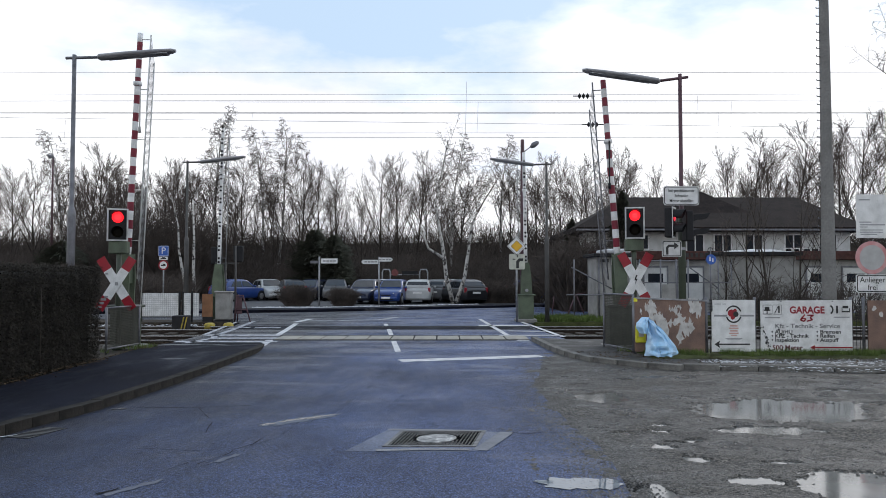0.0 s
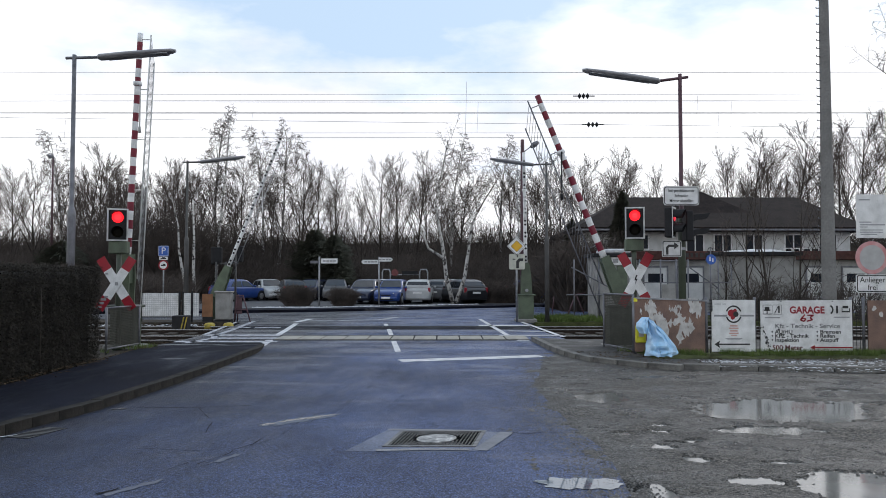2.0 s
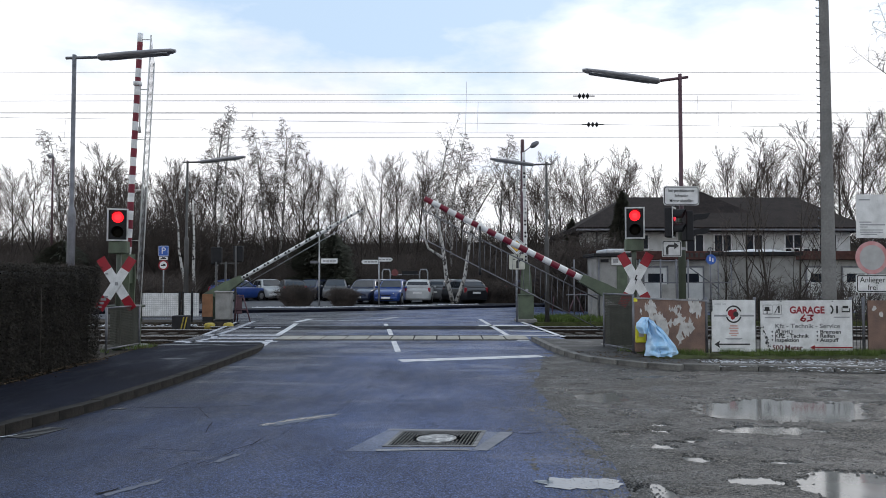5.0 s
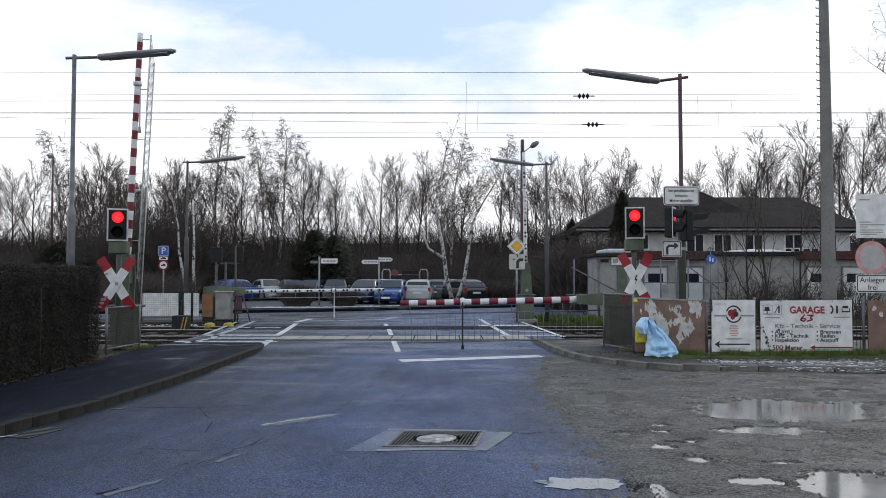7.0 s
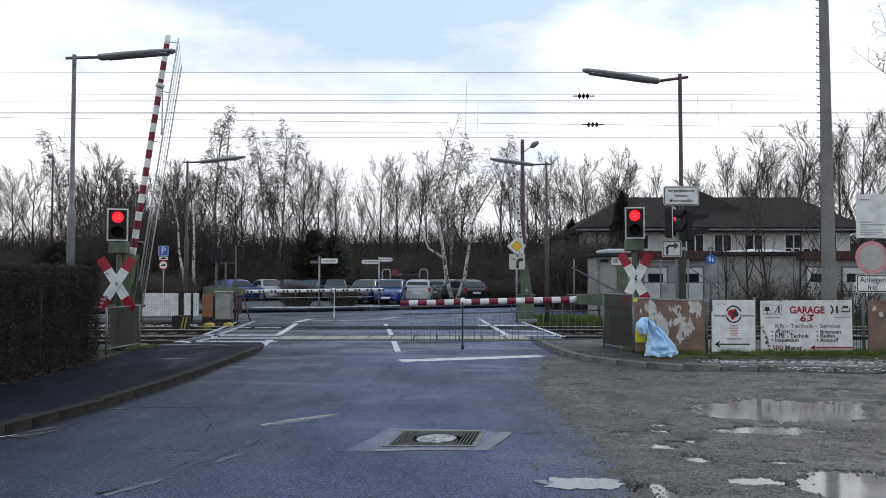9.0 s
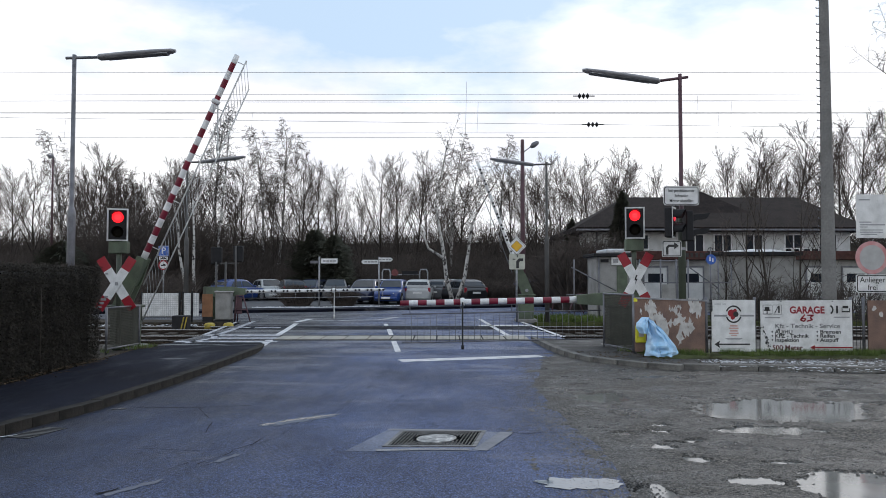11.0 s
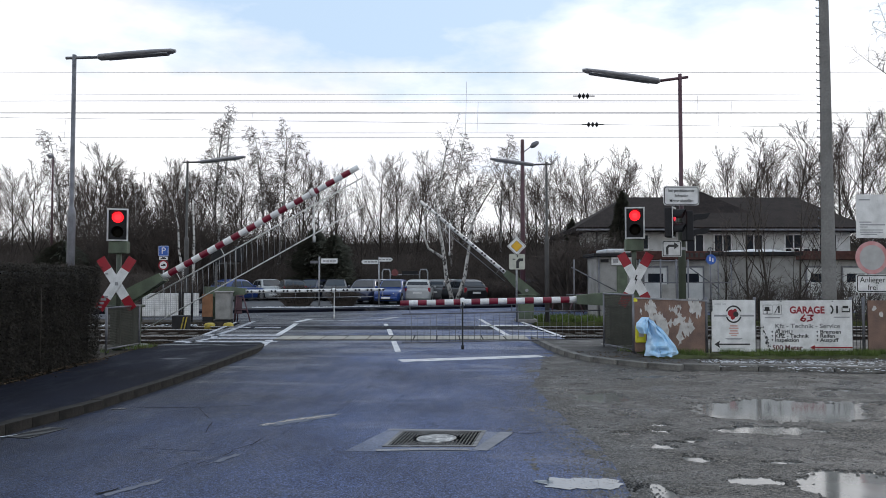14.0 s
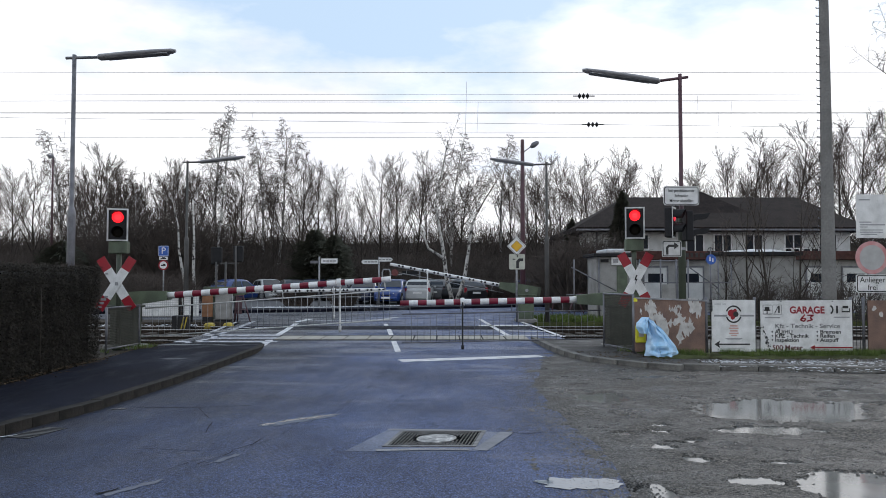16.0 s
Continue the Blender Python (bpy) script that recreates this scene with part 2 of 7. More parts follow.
M_REDGLOW = glow("red_signal", (1.0, 0.012, 0.018), 2.6)
M_REDDIM = glow("red_signal_side", (0.9, 0.05, 0.08), 0.9)
M_STEEL = mat("rail_steel", (0.42, 0.41, 0.4), 0.25, 0.9, color2=(0.28, 0.27, 0.26), scale=6)
M_RAILSIDE = mat("rusty_rail", (0.042, 0.03, 0.024), 0.8, var=0.4, scale=12)
M_SLEEPER = mat("sleeper_concrete", (0.065, 0.055, 0.047), 0.85, var=0.4, scale=4)
M_WIRE = mat("overhead_wire", (0.27, 0.27, 0.285), 0.6, 0.2, var=0.2)
M_BROWN = mat("brown_board", (0.23, 0.14, 0.105), 0.75, color2=(0.13, 0.085, 0.07), scale=3.5, fine=0.25, bump=0.3)
M_PAPER = mat("torn_paper", (0.6, 0.58, 0.55), 0.8, color2=(0.4, 0.38, 0.36), scale=8)
M_BLUE = mat("blue_plastic_sheet", (0.30, 0.55, 0.78), 0.35, color2=(0.46, 0.62, 0.78), scale=4, bump=0.3, bscale=14)
M_DULLYELLOW = mat("dull_yellow_paint", (0.4, 0.31, 0.03), 0.6, color2=(0.2, 0.15, 0.03), scale=8)
M_YELLOW = mat("yellow_plastic", (0.75, 0.70, 0.03), 0.4, var=0.15)
M_AMBER = mat("amber_enamel", (0.75, 0.42, 0.02), 0.4, var=0.1)
M_SIGNBLUE = mat("sign_blue", (0.02, 0.10, 0.42), 0.4, var=0.15)
M_RENDER = mat("white_render", (0.62, 0.62, 0.60), 0.85, color2=(0.44, 0.44, 0.42), scale=1.2, fine=0.1, bump=0.2)
M_GREYWALL = mat("grey_render", (0.36, 0.355, 0.34), 0.85, color2=(0.22, 0.215, 0.205), scale=1.6, fine=0.15, bump=0.2)
M_ROOF = mat("dark_roof_tile", (0.024, 0.0175, 0.016), 0.95, color2=(0.014, 0.0105, 0.0098), scale=1.6, fine=0.3, fscale=10)
M_BRICKRED = mat("dull_red_brick", (0.085, 0.040, 0.034), 0.85, var=0.45, scale=5)
M_GLASS = mat("dark_window", (0.018, 0.022, 0.03), 0.08, var=0.3, scale=2, spec=0.08)
M_BARK = mat("grey_bark", (0.06, 0.05, 0.042), 0.9, color2=(0.03, 0.025, 0.021), scale=5, fine=0.3)
M_TWIG = mat("brown_twigs", (0.105, 0.085, 0.075), 0.9, color2=(0.06, 0.048, 0.042), scale=1.0)
M_BIRCH = mat("birch_bark", (0.62, 0.60, 0.56), 0.75, color2=(0.06, 0.05, 0.045), scale=5.5, fine=0.2)
for k, (at, tone) in enumerate(((0.4, (0.045, 0.039, 0.035, 1)), (0.5, (0.42, 0.405, 0.38, 1)))):
    stop = M_BIRCH.node_tree.nodes["Color Ramp"].color_ramp.elements[k]
    stop.position, stop.color = at, tone
M_HEDGE = mat("hedge_leaf", (0.046, 0.041, 0.034), 0.9, color2=(0.030, 0.027, 0.023), scale=6, fine=0.4)
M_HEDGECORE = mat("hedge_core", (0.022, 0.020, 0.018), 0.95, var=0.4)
M_CONIFER = mat("conifer_needles", (0.095, 0.098, 0.075), 0.85, var=0.5, scale=4)
M_SHRUB = mat("bare_shrub", (0.095, 0.078, 0.068), 0.9, color2=(0.05, 0.042, 0.037), scale=1.5)
M_CARGLASS = mat("car_glass", (0.03, 0.036, 0.045), 0.06, var=0.3, scale=2, spec=0.5)
M_HEADLIGHT = mat("headlight_glass", (0.6, 0.6, 0.6), 0.15, var=0.2)
M_TYRE = mat("tyre_rubber", (0.02, 0.02, 0.021), 0.8, var=0.3)
M_PARK = mat("parking_asphalt", (0.06, 0.06, 0.064), 0.6, color2=(0.04, 0.04, 0.043), scale=0.8, fine=0.2)


# ---- helpers for meshes ----
def make(name, bm, mats, parent=None, label="", smooth=False):
    me = bpy.data.meshes.new(name)
    bm.normal_update()
    bm.to_mesh(me)
    bm.free()
    for m in mats if isinstance(mats, (list, tuple)) else [mats]:
        me.materials.append(m)
    if smooth:
        for p in me.polygons:
            p.use_smooth = True
    ob = new(name, me)
    if parent:
        ob.parent = parent
    if label:
        ob["label"] = label
    return ob


def part(name, bm, material, parent, label="", smooth=False):
    return make(name, bm, material, parent, label, smooth)


def share(name, mesh, parent, m):
    ob = new(name, mesh)
    ob.parent = parent
    ob.matrix_basis = m
    return ob


def thing(name, label, category, m=None, group="", kind=""):
    ob = new(name)
    ob.empty_display_size = 0.2
    if m is not None:
        ob.matrix_basis = m
    return tagged(ob, label, category, group, kind)


def add_box(bm, x0, x1, y0, y1, z0, z1, bevel=0.0, mi=0, seg=1):
    vs = [bm.verts.new(c) for c in ((x0, y0, z0), (x1, y0, z0), (x1, y1, z0), (x0, y1, z0), (x0, y0, z1), (x1, y0, z1), (x1, y1, z1), (x0, y1, z1))]
    fs = [bm.faces.new([vs[i] for i in q]) for q in ((0, 3, 2, 1), (4, 5, 6, 7), (0, 1, 5, 4), (1, 2, 6, 5), (2, 3, 7, 6), (3, 0, 4, 7))]
    for fc in fs:
        fc.material_index = mi
    if bevel:
        es = list({e for fc in fs for e in fc.edges})
        out = bmesh.ops.bevel(bm, geom=es, offset=bevel, segments=seg, affect="EDGES", profile=0.5)
        for fc in out["faces"]:
            fc.material_index = mi
    return vs


def box(x0, x1, y0, y1, z0, z1, bevel=0.0, seg=1):
    bm = bmesh.new()
    add_box(bm, x0, x1, y0, y1, z0, z1, bevel, 0, seg)
    return bm


def add_tube(bm, pts, radii, n=8, mi=0, caps=True, mis=None):
    """A tube through pts; radii may be one number. mis: a material index for each segment."""
    pts = [Vector(q) for q in pts]
    if not isinstance(radii, (list, tuple)):
        radii = [radii] * len(pts)
    rings = []
    side = None
    for i, q in enumerate(pts):
        d = (pts[min(i + 1, len(pts) - 1)] - pts[max(i - 1, 0)]).normalized()
        if side is None:
            side = d.cross(Vector((0, 0, 1)) if abs(d.z) < 0.9 else Vector((1, 0, 0))).normalized()
        side = (side - d * side.dot(d)).normalized()
        up = d.cross(side)
        rings.append([bm.verts.new(q + (side * math.cos(a) + up * math.sin(a)) * radii[i]) for a in (2 * math.pi * k / n for k in range(n))])
    for i in range(len(rings) - 1):
        for k in range(n):
            fc = bm.faces.new((rings[i][k], rings[i][(k + 1) % n], rings[i + 1][(k + 1) % n], rings[i + 1][k]))
            fc.material_index, fc.smooth = (mis[i] if mis else mi), True
    if caps:
        for ring in (rings[0][::-1], rings[-1]):
            fc = bm.faces.new(ring)
            fc.material_index = mi if not mis else mis[0 if ring[0] is rings[0][-1] else -1]
    return rings


def tube(pts, radii, n=8):
    bm = bmesh.new()
    add_tube(bm, pts, radii, n)
    return bm


def add_disc(bm, c, r, y0, y1, n=20, mi=0, r2=None):
    """A round plate whose axis runs along y."""
    add_tube(bm, [(c[0], y0, c[1]), (c[0], y1, c[1])], [r, r2 or r], n, mi)


def slab(outline, z0, z1, bm=None, mi=0):
    """A plate with the outline (x, y) between two heights."""
    bm = bm or bmesh.new()
    lo, hi = [bm.verts.new((x, y, z0)) for x, y in outline], [bm.verts.new((x, y, z1)) for x, y in outline]
    top = bm.faces.new(hi)
    top.normal_update()
    if top.normal.z < 0:
        top.normal_flip()
    fs = [top]
    k = len(hi)
    for i in range(k):
        fs.append(bm.faces.new((lo[i], lo[(i + 1) % k], hi[(i + 1) % k], hi[i])))
    for fc in fs:
        fc.material_index = mi
    bmesh.ops.triangulate(bm, faces=[top])
    bmesh.ops.recalc_face_normals(bm, faces=bm.faces[:])
    return bm


def plate(points, y0, y1, bm=None, mi=0):
    """An upright plate with the outline (x, z) between two depths."""
    bm = bm or bmesh.new()
    a, b = [bm.verts.new((x, y0, z)) for x, z in points], [bm.verts.new((x, y1, z)) for x, z in points]
    k = len(points)
    fs = [bm.faces.new(a), bm.faces.new(b[::-1])]
    fs += [bm.faces.new((a[i], b[i], b[(i + 1) % k], a[(i + 1) % k])) for i in range(k)]
    for fc in fs:
        fc.material_index = mi
    bmesh.ops.recalc_face_normals(bm, faces=fs)
    return bm


def round_rect(x0, x1, z0, z1, r, n=4):
    pts = []
    for cx, cz, a0 in ((x1 - r, z1 - r, 0), (x0 + r, z1 - r, 90), (x0 + r, z0 + r, 180), (x1 - r, z0 + r, 270)):
        pts += [(cx + r * math.cos(radians(a0 + 90 * i / n)), cz + r * math.sin(radians(a0 + 90 * i / n))) for i in range(n + 1)]
    return pts


def words(text, x, z, size, y, material, parent, align="CENTER", squeeze=1.0, name="lettering", bold=0.0):
    cu = bpy.data.curves.new(name, "FONT")
    cu.body, cu.size, cu.align_x, cu.align_y, cu.extrude = text, size, align, "CENTER", 0.001
    cu.offset = bold
    cu.materials.append(material)
    ob = new(name, cu)
    ob.parent = parent
    ob.matrix_basis = pose(x, y, z, 90) @ Matrix.Diagonal((squeeze, 1, 1, 1))
    return ob


def from_lists(name, verts, faces, mats, parent=None, label="", mis=None, smooth=False):
    me = bpy.data.meshes.new(name)
    me.from_pydata(verts, [], faces)
    for m in mats if isinstance(mats, (list, tuple)) else [mats]:
        me.materials.append(m)
    if mis is not None:
        me.polygons.foreach_set("material_index", mis)
    if smooth:
        me.polygons.foreach_set("use_smooth", [True] * len(me.polygons))
    me.update()
    ob = new(name, me)
    if parent:
        ob.parent = parent
    if label:
        ob["label"] = label
    return ob


# ---- ground, road, tracks ----
def smooth_line(pts, n=4):
    """A soft curve through the points."""
    out = []
    for i in range(len(pts) - 1):
        p0, p1, p2, p3 = pts[max(i - 1, 0)], pts[i], pts[i + 1], pts[min(i + 2, len(pts) - 1)]
        for k in range(n):
            t = k / n
            out.append(tuple(0.5 * (2 * b + (c - a) * t + (2 * a - 5 * b + 4 * c - d) * t * t + (3 * b - a - 3 * c + d) * t ** 3) for a, b, c, d in zip(p0, p1, p2, p3)))
    return out + [pts[-1]]


def on_line(pts, y):
    """x on a line of (y, x) points."""
    for (y0, x0), (y1, x1) in zip(pts, pts[1:]):
        if y <= y1:
            return x0 + (x1 - x0) * (y - y0) / (y1 - y0)
    return pts[-1][1]


KERB_L = smooth_line([(-4.78, 3.0), (-4.66, 5.0), (-4.46, 7.65), (-4.21, 9.0), (-4.1, 10.2), (-4.01, 11.5), (-3.96, 13.2), (-3.94, 15.5), (-4.02, 16.8), (-4.2, 17.9)])
KERB_R = smooth_line([(2.23, 19.3), (2.29, 17.9), (2.36, 16.6), (2.5, 15.5), (2.72, 14.6), (3.12, 13.95), (3.45, 13.6), (3.8, 13.3), (4.3, 13.18), (4.85, 13.1), (6.2, 12.95), (7.4, 12.74), (15.0, 12.3)])
GRAVEL_EDGE = [(-12, 1.4), (5.7, 1.42), (6.4, 1.47), (7.1, 1.52), (7.7, 1.46), (8.4, 1.42), (9.7, 1.38), (11.2, 1.38), (12.9, 1.65), (15.6, 2.1), (16.5, 2.3)]
RAILS = (19.62, 21.06, 23.7, 25.14)


def bank(y):
    """Height of the ground at a distance: flat, then a wooded bank."""
    rise = max(0.0, min(1.0, (y - 57) / 15.0))
    return -0.19 + 5.6 * rise * rise * (3 - 2 * rise)


def ground():
    bm = bmesh.new()
    xs = [-1500, -300, -120] + list(range(-80, 81, 4)) + [120, 300, 1500]
    ys = [-900, -100, -20, 0, 18, 30, 44, 56] + list(range(58, 100, 2)) + [140, 300, 1500]

    def height(x, y):
        return bank(y) * (1.0 if y < 58 else 0.9 + 0.1 * noise.noise((x * 0.05, y * 0.03, 0.5)))
    grid = [[bm.verts.new((x, y, height(x, y))) for x in xs] for y in ys]
    for j in range(len(ys) - 1):
        for i in range(len(xs) - 1):
            bm.faces.new((grid[j][i], grid[j][i + 1], grid[j + 1][i + 1], grid[j + 1][i]))
    tagged(make("ground", bm, M_BANK, smooth=True), "dark earth ground with leaf litter, rising to a wooded bank", "ground", kind="structure")


def road():
    out = [(-4.95, -12), (1.35, -12), (1.38, 5.6), (1.45, 6.4), (1.5, 7.1), (1.45, 7.7), (1.4, 8.4), (1.36, 9.7), (1.36, 11.2), (1.63, 12.9), (1.9, 14.6), (2.2, 15.6), (2.45, 16), (2.35, 18.2), (3.3, 18.9), (3.0, 22.5), (2.75, 26.5), (3.1, 29.3), (6, 31.2), (14, 34.2), (60, 42), (60, 50),
           (14, 43.5), (4, 41.3), (-2.3, 37.6), (-6, 35.6), (-12, 33.9), (-60, 31), (-60, 26.7), (-13, 29.3), (-8.6, 28.6), (-7.2, 27.2), (-6.9, 25), (-6.65, 18.6), (-4.3, 17.9)] + KERB_L[-2::-1]
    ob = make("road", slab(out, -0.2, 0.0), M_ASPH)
    tagged(ob, "damp dark grey asphalt road over a level crossing", "road", kind="structure")
    return ob


def strip(name, pts, width, z, material, parent=None, label="", thick=0.004):
    """A painted or poured strip along a line on the ground."""
    bm = bmesh.new()
    pts = [Vector((x, y, 0)) for x, y in pts]
    rows = []
    for i, q in enumerate(pts):
        d = (pts[min(i + 1, len(pts) - 1)] - pts[max(i - 1, 0)]).normalized()
        s = Vector((-d.y, d.x, 0)) * (width[i] if isinstance(width, list) else width) / 2
        rows.append((bm.verts.new(q + s + Vector((0, 0, z + thick))), bm.verts.new(q - s + Vector((0, 0, z + thick)))))
    for a, b in zip(rows, rows[1:]):
        bm.faces.new((a[0], a[1], b[1], b[0]))
    bmesh.ops.recalc_face_normals(bm, faces=bm.faces[:])
    if bm.faces[0].normal.z < 0:
        bmesh.ops.reverse_faces(bm, faces=bm.faces[:])
    return part(name, bm, material, parent, label)


def along(pts, step):
    """Places every step metres along a line, with the heading."""
    out, left = [], 0.0
    for a, b in zip(pts, pts[1:]):
        a, b = Vector((*a, 0)), Vector((*b, 0))
        d, length = (b - a).normalized(), (b - a).length
        s = left
        while s < length:
            out.append((a + d * s, math.degrees(math.atan2(d.y, d.x))))
            s += step
        left = s - length
    return out


def kerb(name, pts, side, step, gap, bevel, material, drop_from=None):
    base = thing(name, "weathered concrete kerb stones along the pavement edge", "kerb", kind="structure")
    bm = box(gap - step / 2, step / 2 - gap, -0.075, 0.075, -0.2, 0.112, bevel, 2)
    first = None
    for q, deg in along(pts, step):
        z = random.uniform(-0.003, 0.002)
        if drop_from and q.y > drop_from:
            z -= 0.07 * min(1.0, (q.y - drop_from) / 2.0)
        m = Matrix.Translation((q.x, q.y, z)) @ pose(0, 0, 0, 0, 0, deg + random.uniform(-0.2, 0.2)) @ pose(step / 2, side * 0.075, 0)
        if first is None:
            first = part("kerb_stone", bm, material, base)
            first.matrix_basis = m
        else:
            share("kerb_stone", first.data, base, m)


def pavements():
    inner = [(x - 0.14, y) for x, y in KERB_L]
    outer = [(on_line([(3.0, -6.3), (7.7, -6.15), (11.3, -6.06), (14.1, -6.2), (17.9, -6.6)], y), y) for _, y in KERB_L]
    bm = bmesh.new()
    top = []
    for (a, b) in zip(inner, outer):
        z = 0.1 - 0.07 * max(0.0, min(1.0, (a[1] - 15.5) / 2.0))
        top.append((bm.verts.new((*a, z)), bm.verts.new((*b, z + 0.02))))
    top.append((bm.verts.new((-4.4, 18.7, 0.005)), bm.verts.new((-6.65, 18.7, 0.005))))
    for a, b in zip(top, top[1:]):
        bm.faces.new((a[0], b[0], b[1], a[1]))
        for k in (0, 1):
            lo = [bm.verts.new((v.co.x, v.co.y, -0.2)) for v in (a[k], b[k])]
            bm.faces.new((a[k], b[k], lo[1], lo[0]))
    bmesh.ops.recalc_face_normals(bm, faces=bm.faces[:])
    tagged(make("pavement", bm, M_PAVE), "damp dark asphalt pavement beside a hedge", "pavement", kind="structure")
    edge = [(x + (0.13 if y > 14 else 0.1), y + (0.15 if x > 2.7 else 0)) for x, y in KERB_R]
    back = [(15.0, 18.6), (3.2, 18.8)]
    tagged(make("pavement", slab(edge + back, -0.2, 0.085), M_GRIT), "dark trodden asphalt pavement with gritty edge", "pavement", kind="structure")
    # grassy and gritty strips behind the boards
    bm = bmesh.new()
    nx, ny = 70, 12
    grid = [[bm.verts.new((3.9 + 9.4 * i / nx, 14.25 + 2.0 * j / ny, 0.088 + (0.035 + 0.05 * noise.noise((i * 0.37, j * 0.5, 2.2))) * math.sin(math.pi * min(1, j / 6)) * (0.3 + 0.7 * (i > 3)))) for i in range(nx + 1)] for j in range(ny + 1)]
    for j in range(ny):
        for i in range(nx):
            bm.faces.new((grid[j][i], grid[j][i + 1], grid[j + 1][i + 1], grid[j + 1][i]))
    tagged(make("grass_verge", bm, M_MOSS, smooth=True), "thin mossy verge below the fence boards", "verge", kind="structure")
    tagged(make("ground", slab([(-60, 12), (-6.7, 12), (-6.7, 18.2), (-60, 18.2)], -0.2, 0.02), M_EARTH), "bare dark earth behind the hedge", "ground", kind="structure")
    tagged(make("ground", slab([(3.3, 27.3), (14, 28), (60, 30), (60, 41.5), (14, 33.8), (6, 30.9), (3.4, 29.0)], -0.2, 0.0), M_MOSS), "patchy green grass verge beyond the tracks", "verge", kind="structure")
    tagged(make("ground", slab([(-60, 26.5), (-7.4, 26.9), (-8.8, 28.3), (-13, 29.0), (-60, 26.6)], -0.2, 0.03), M_EARTH), "bare earth verge beyond the tracks", "verge", kind="structure")
    far_edge = [(60, 50.1), (14, 43.6), (4, 41.4), (-2.3, 37.7), (-6, 35.7), (-12, 34.0), (-60, 31.1)]
    tagged(make("pavement", slab(far_edge + [(-60, 33.2), (-12, 36.2), (-6, 37.9), (-2.3, 39.9), (4, 43.6), (14, 45.8), (60, 52.3)], -0.2, 0.12), M_PAVE), "dark raised pavement along the far road", "pavement", kind="structure")
    tagged(make("ground", slab([(-60, 33.3), (-12, 36.3), (-6, 38.0), (-2.3, 40.0), (4, 43.7), (14, 45.9), (60, 52.4), (60, 57), (-60, 57)], -0.2, 0.06), M_PARK), "grey asphalt car park before the trees", "car park", kind="structure")


PUDDLES = [(4.25, 9.3, 0.92, 0.62, 1), (3.5, 8.0, 0.42, 0.15, 1), (1.08, 5.96, 0.36, 0.22, 1), (1.64, 5.62, 0.06, 0.22, 1), (2.21, 6.76, 0.1, 0.1, 1), (2.43, 6.03, 0.17, 0.1, 1), (3.32, 5.8, 0.42, 0.42, 1), (2.12, 10.2, 0.3, 0.36, 1), (2.23, 7.96, 0.11, 0.08, 1), (2.08, 7.25, 0.1, 0.09, 1), (2.46, 7.54, 0.11, 0.05, 1), (5.54, 10.84, 0.26, 0.1, 1), (2.94, 6.62, 0.14, 0.06, 1)]
HOLLOWS = random.Random(12)
PUDDLES += [(HOLLOWS.uniform(1.8, 5.6), HOLLOWS.uniform(5.4, 12.0), HOLLOWS.uniform(0.07, 0.22), HOLLOWS.uniform(0.03, 0.08), 0) for _ in range(16)]


def gravel_edge(y):
    return on_line(GRAVEL_EDGE, y)


def yard_height(x, y):
    e = x - gravel_edge(y) + 0.26 * noise.noise((x * 1.7, y * 1.7, 3.0)) + 0.16 * noise.noise((x * 6, y * 6, 8.0)) + 0.08 * noise.noise((x * 17, y * 17, 2.0))
    rise = 0.013 * max(-0.6, min(1.0, e / 0.5))
    z = rise + 0.009 * noise.noise((x * 2.1, y * 2.1, 0)) + 0.008 * noise.noise((x * 7, y * 7, 1)) + 0.006 * noise.noise((x * 19, y * 19, 4))
    for cx, cy, rx, ry, _ in PUDDLES:
        if abs(x - cx) > 2.2 * rx or abs(y - cy) > 2.2 * ry:
            continue
        q = math.hypot((x - cx) / rx, (y - cy) / ry) + 0.5 * noise.noise(((x - cx) / rx * 1.3, (y - cy) / ry * 1.3, cx)) + 0.4 * noise.noise((x * 9, y * 9, cy)) + 0.3 * noise.noise((x * 23, y * 23, cx))
        if q < 1.5:
            z -= min(0.085, 0.042 + 0.25 * ry) * max(0.0, min(1.0, (1.35 - q) / 0.55))
    return z


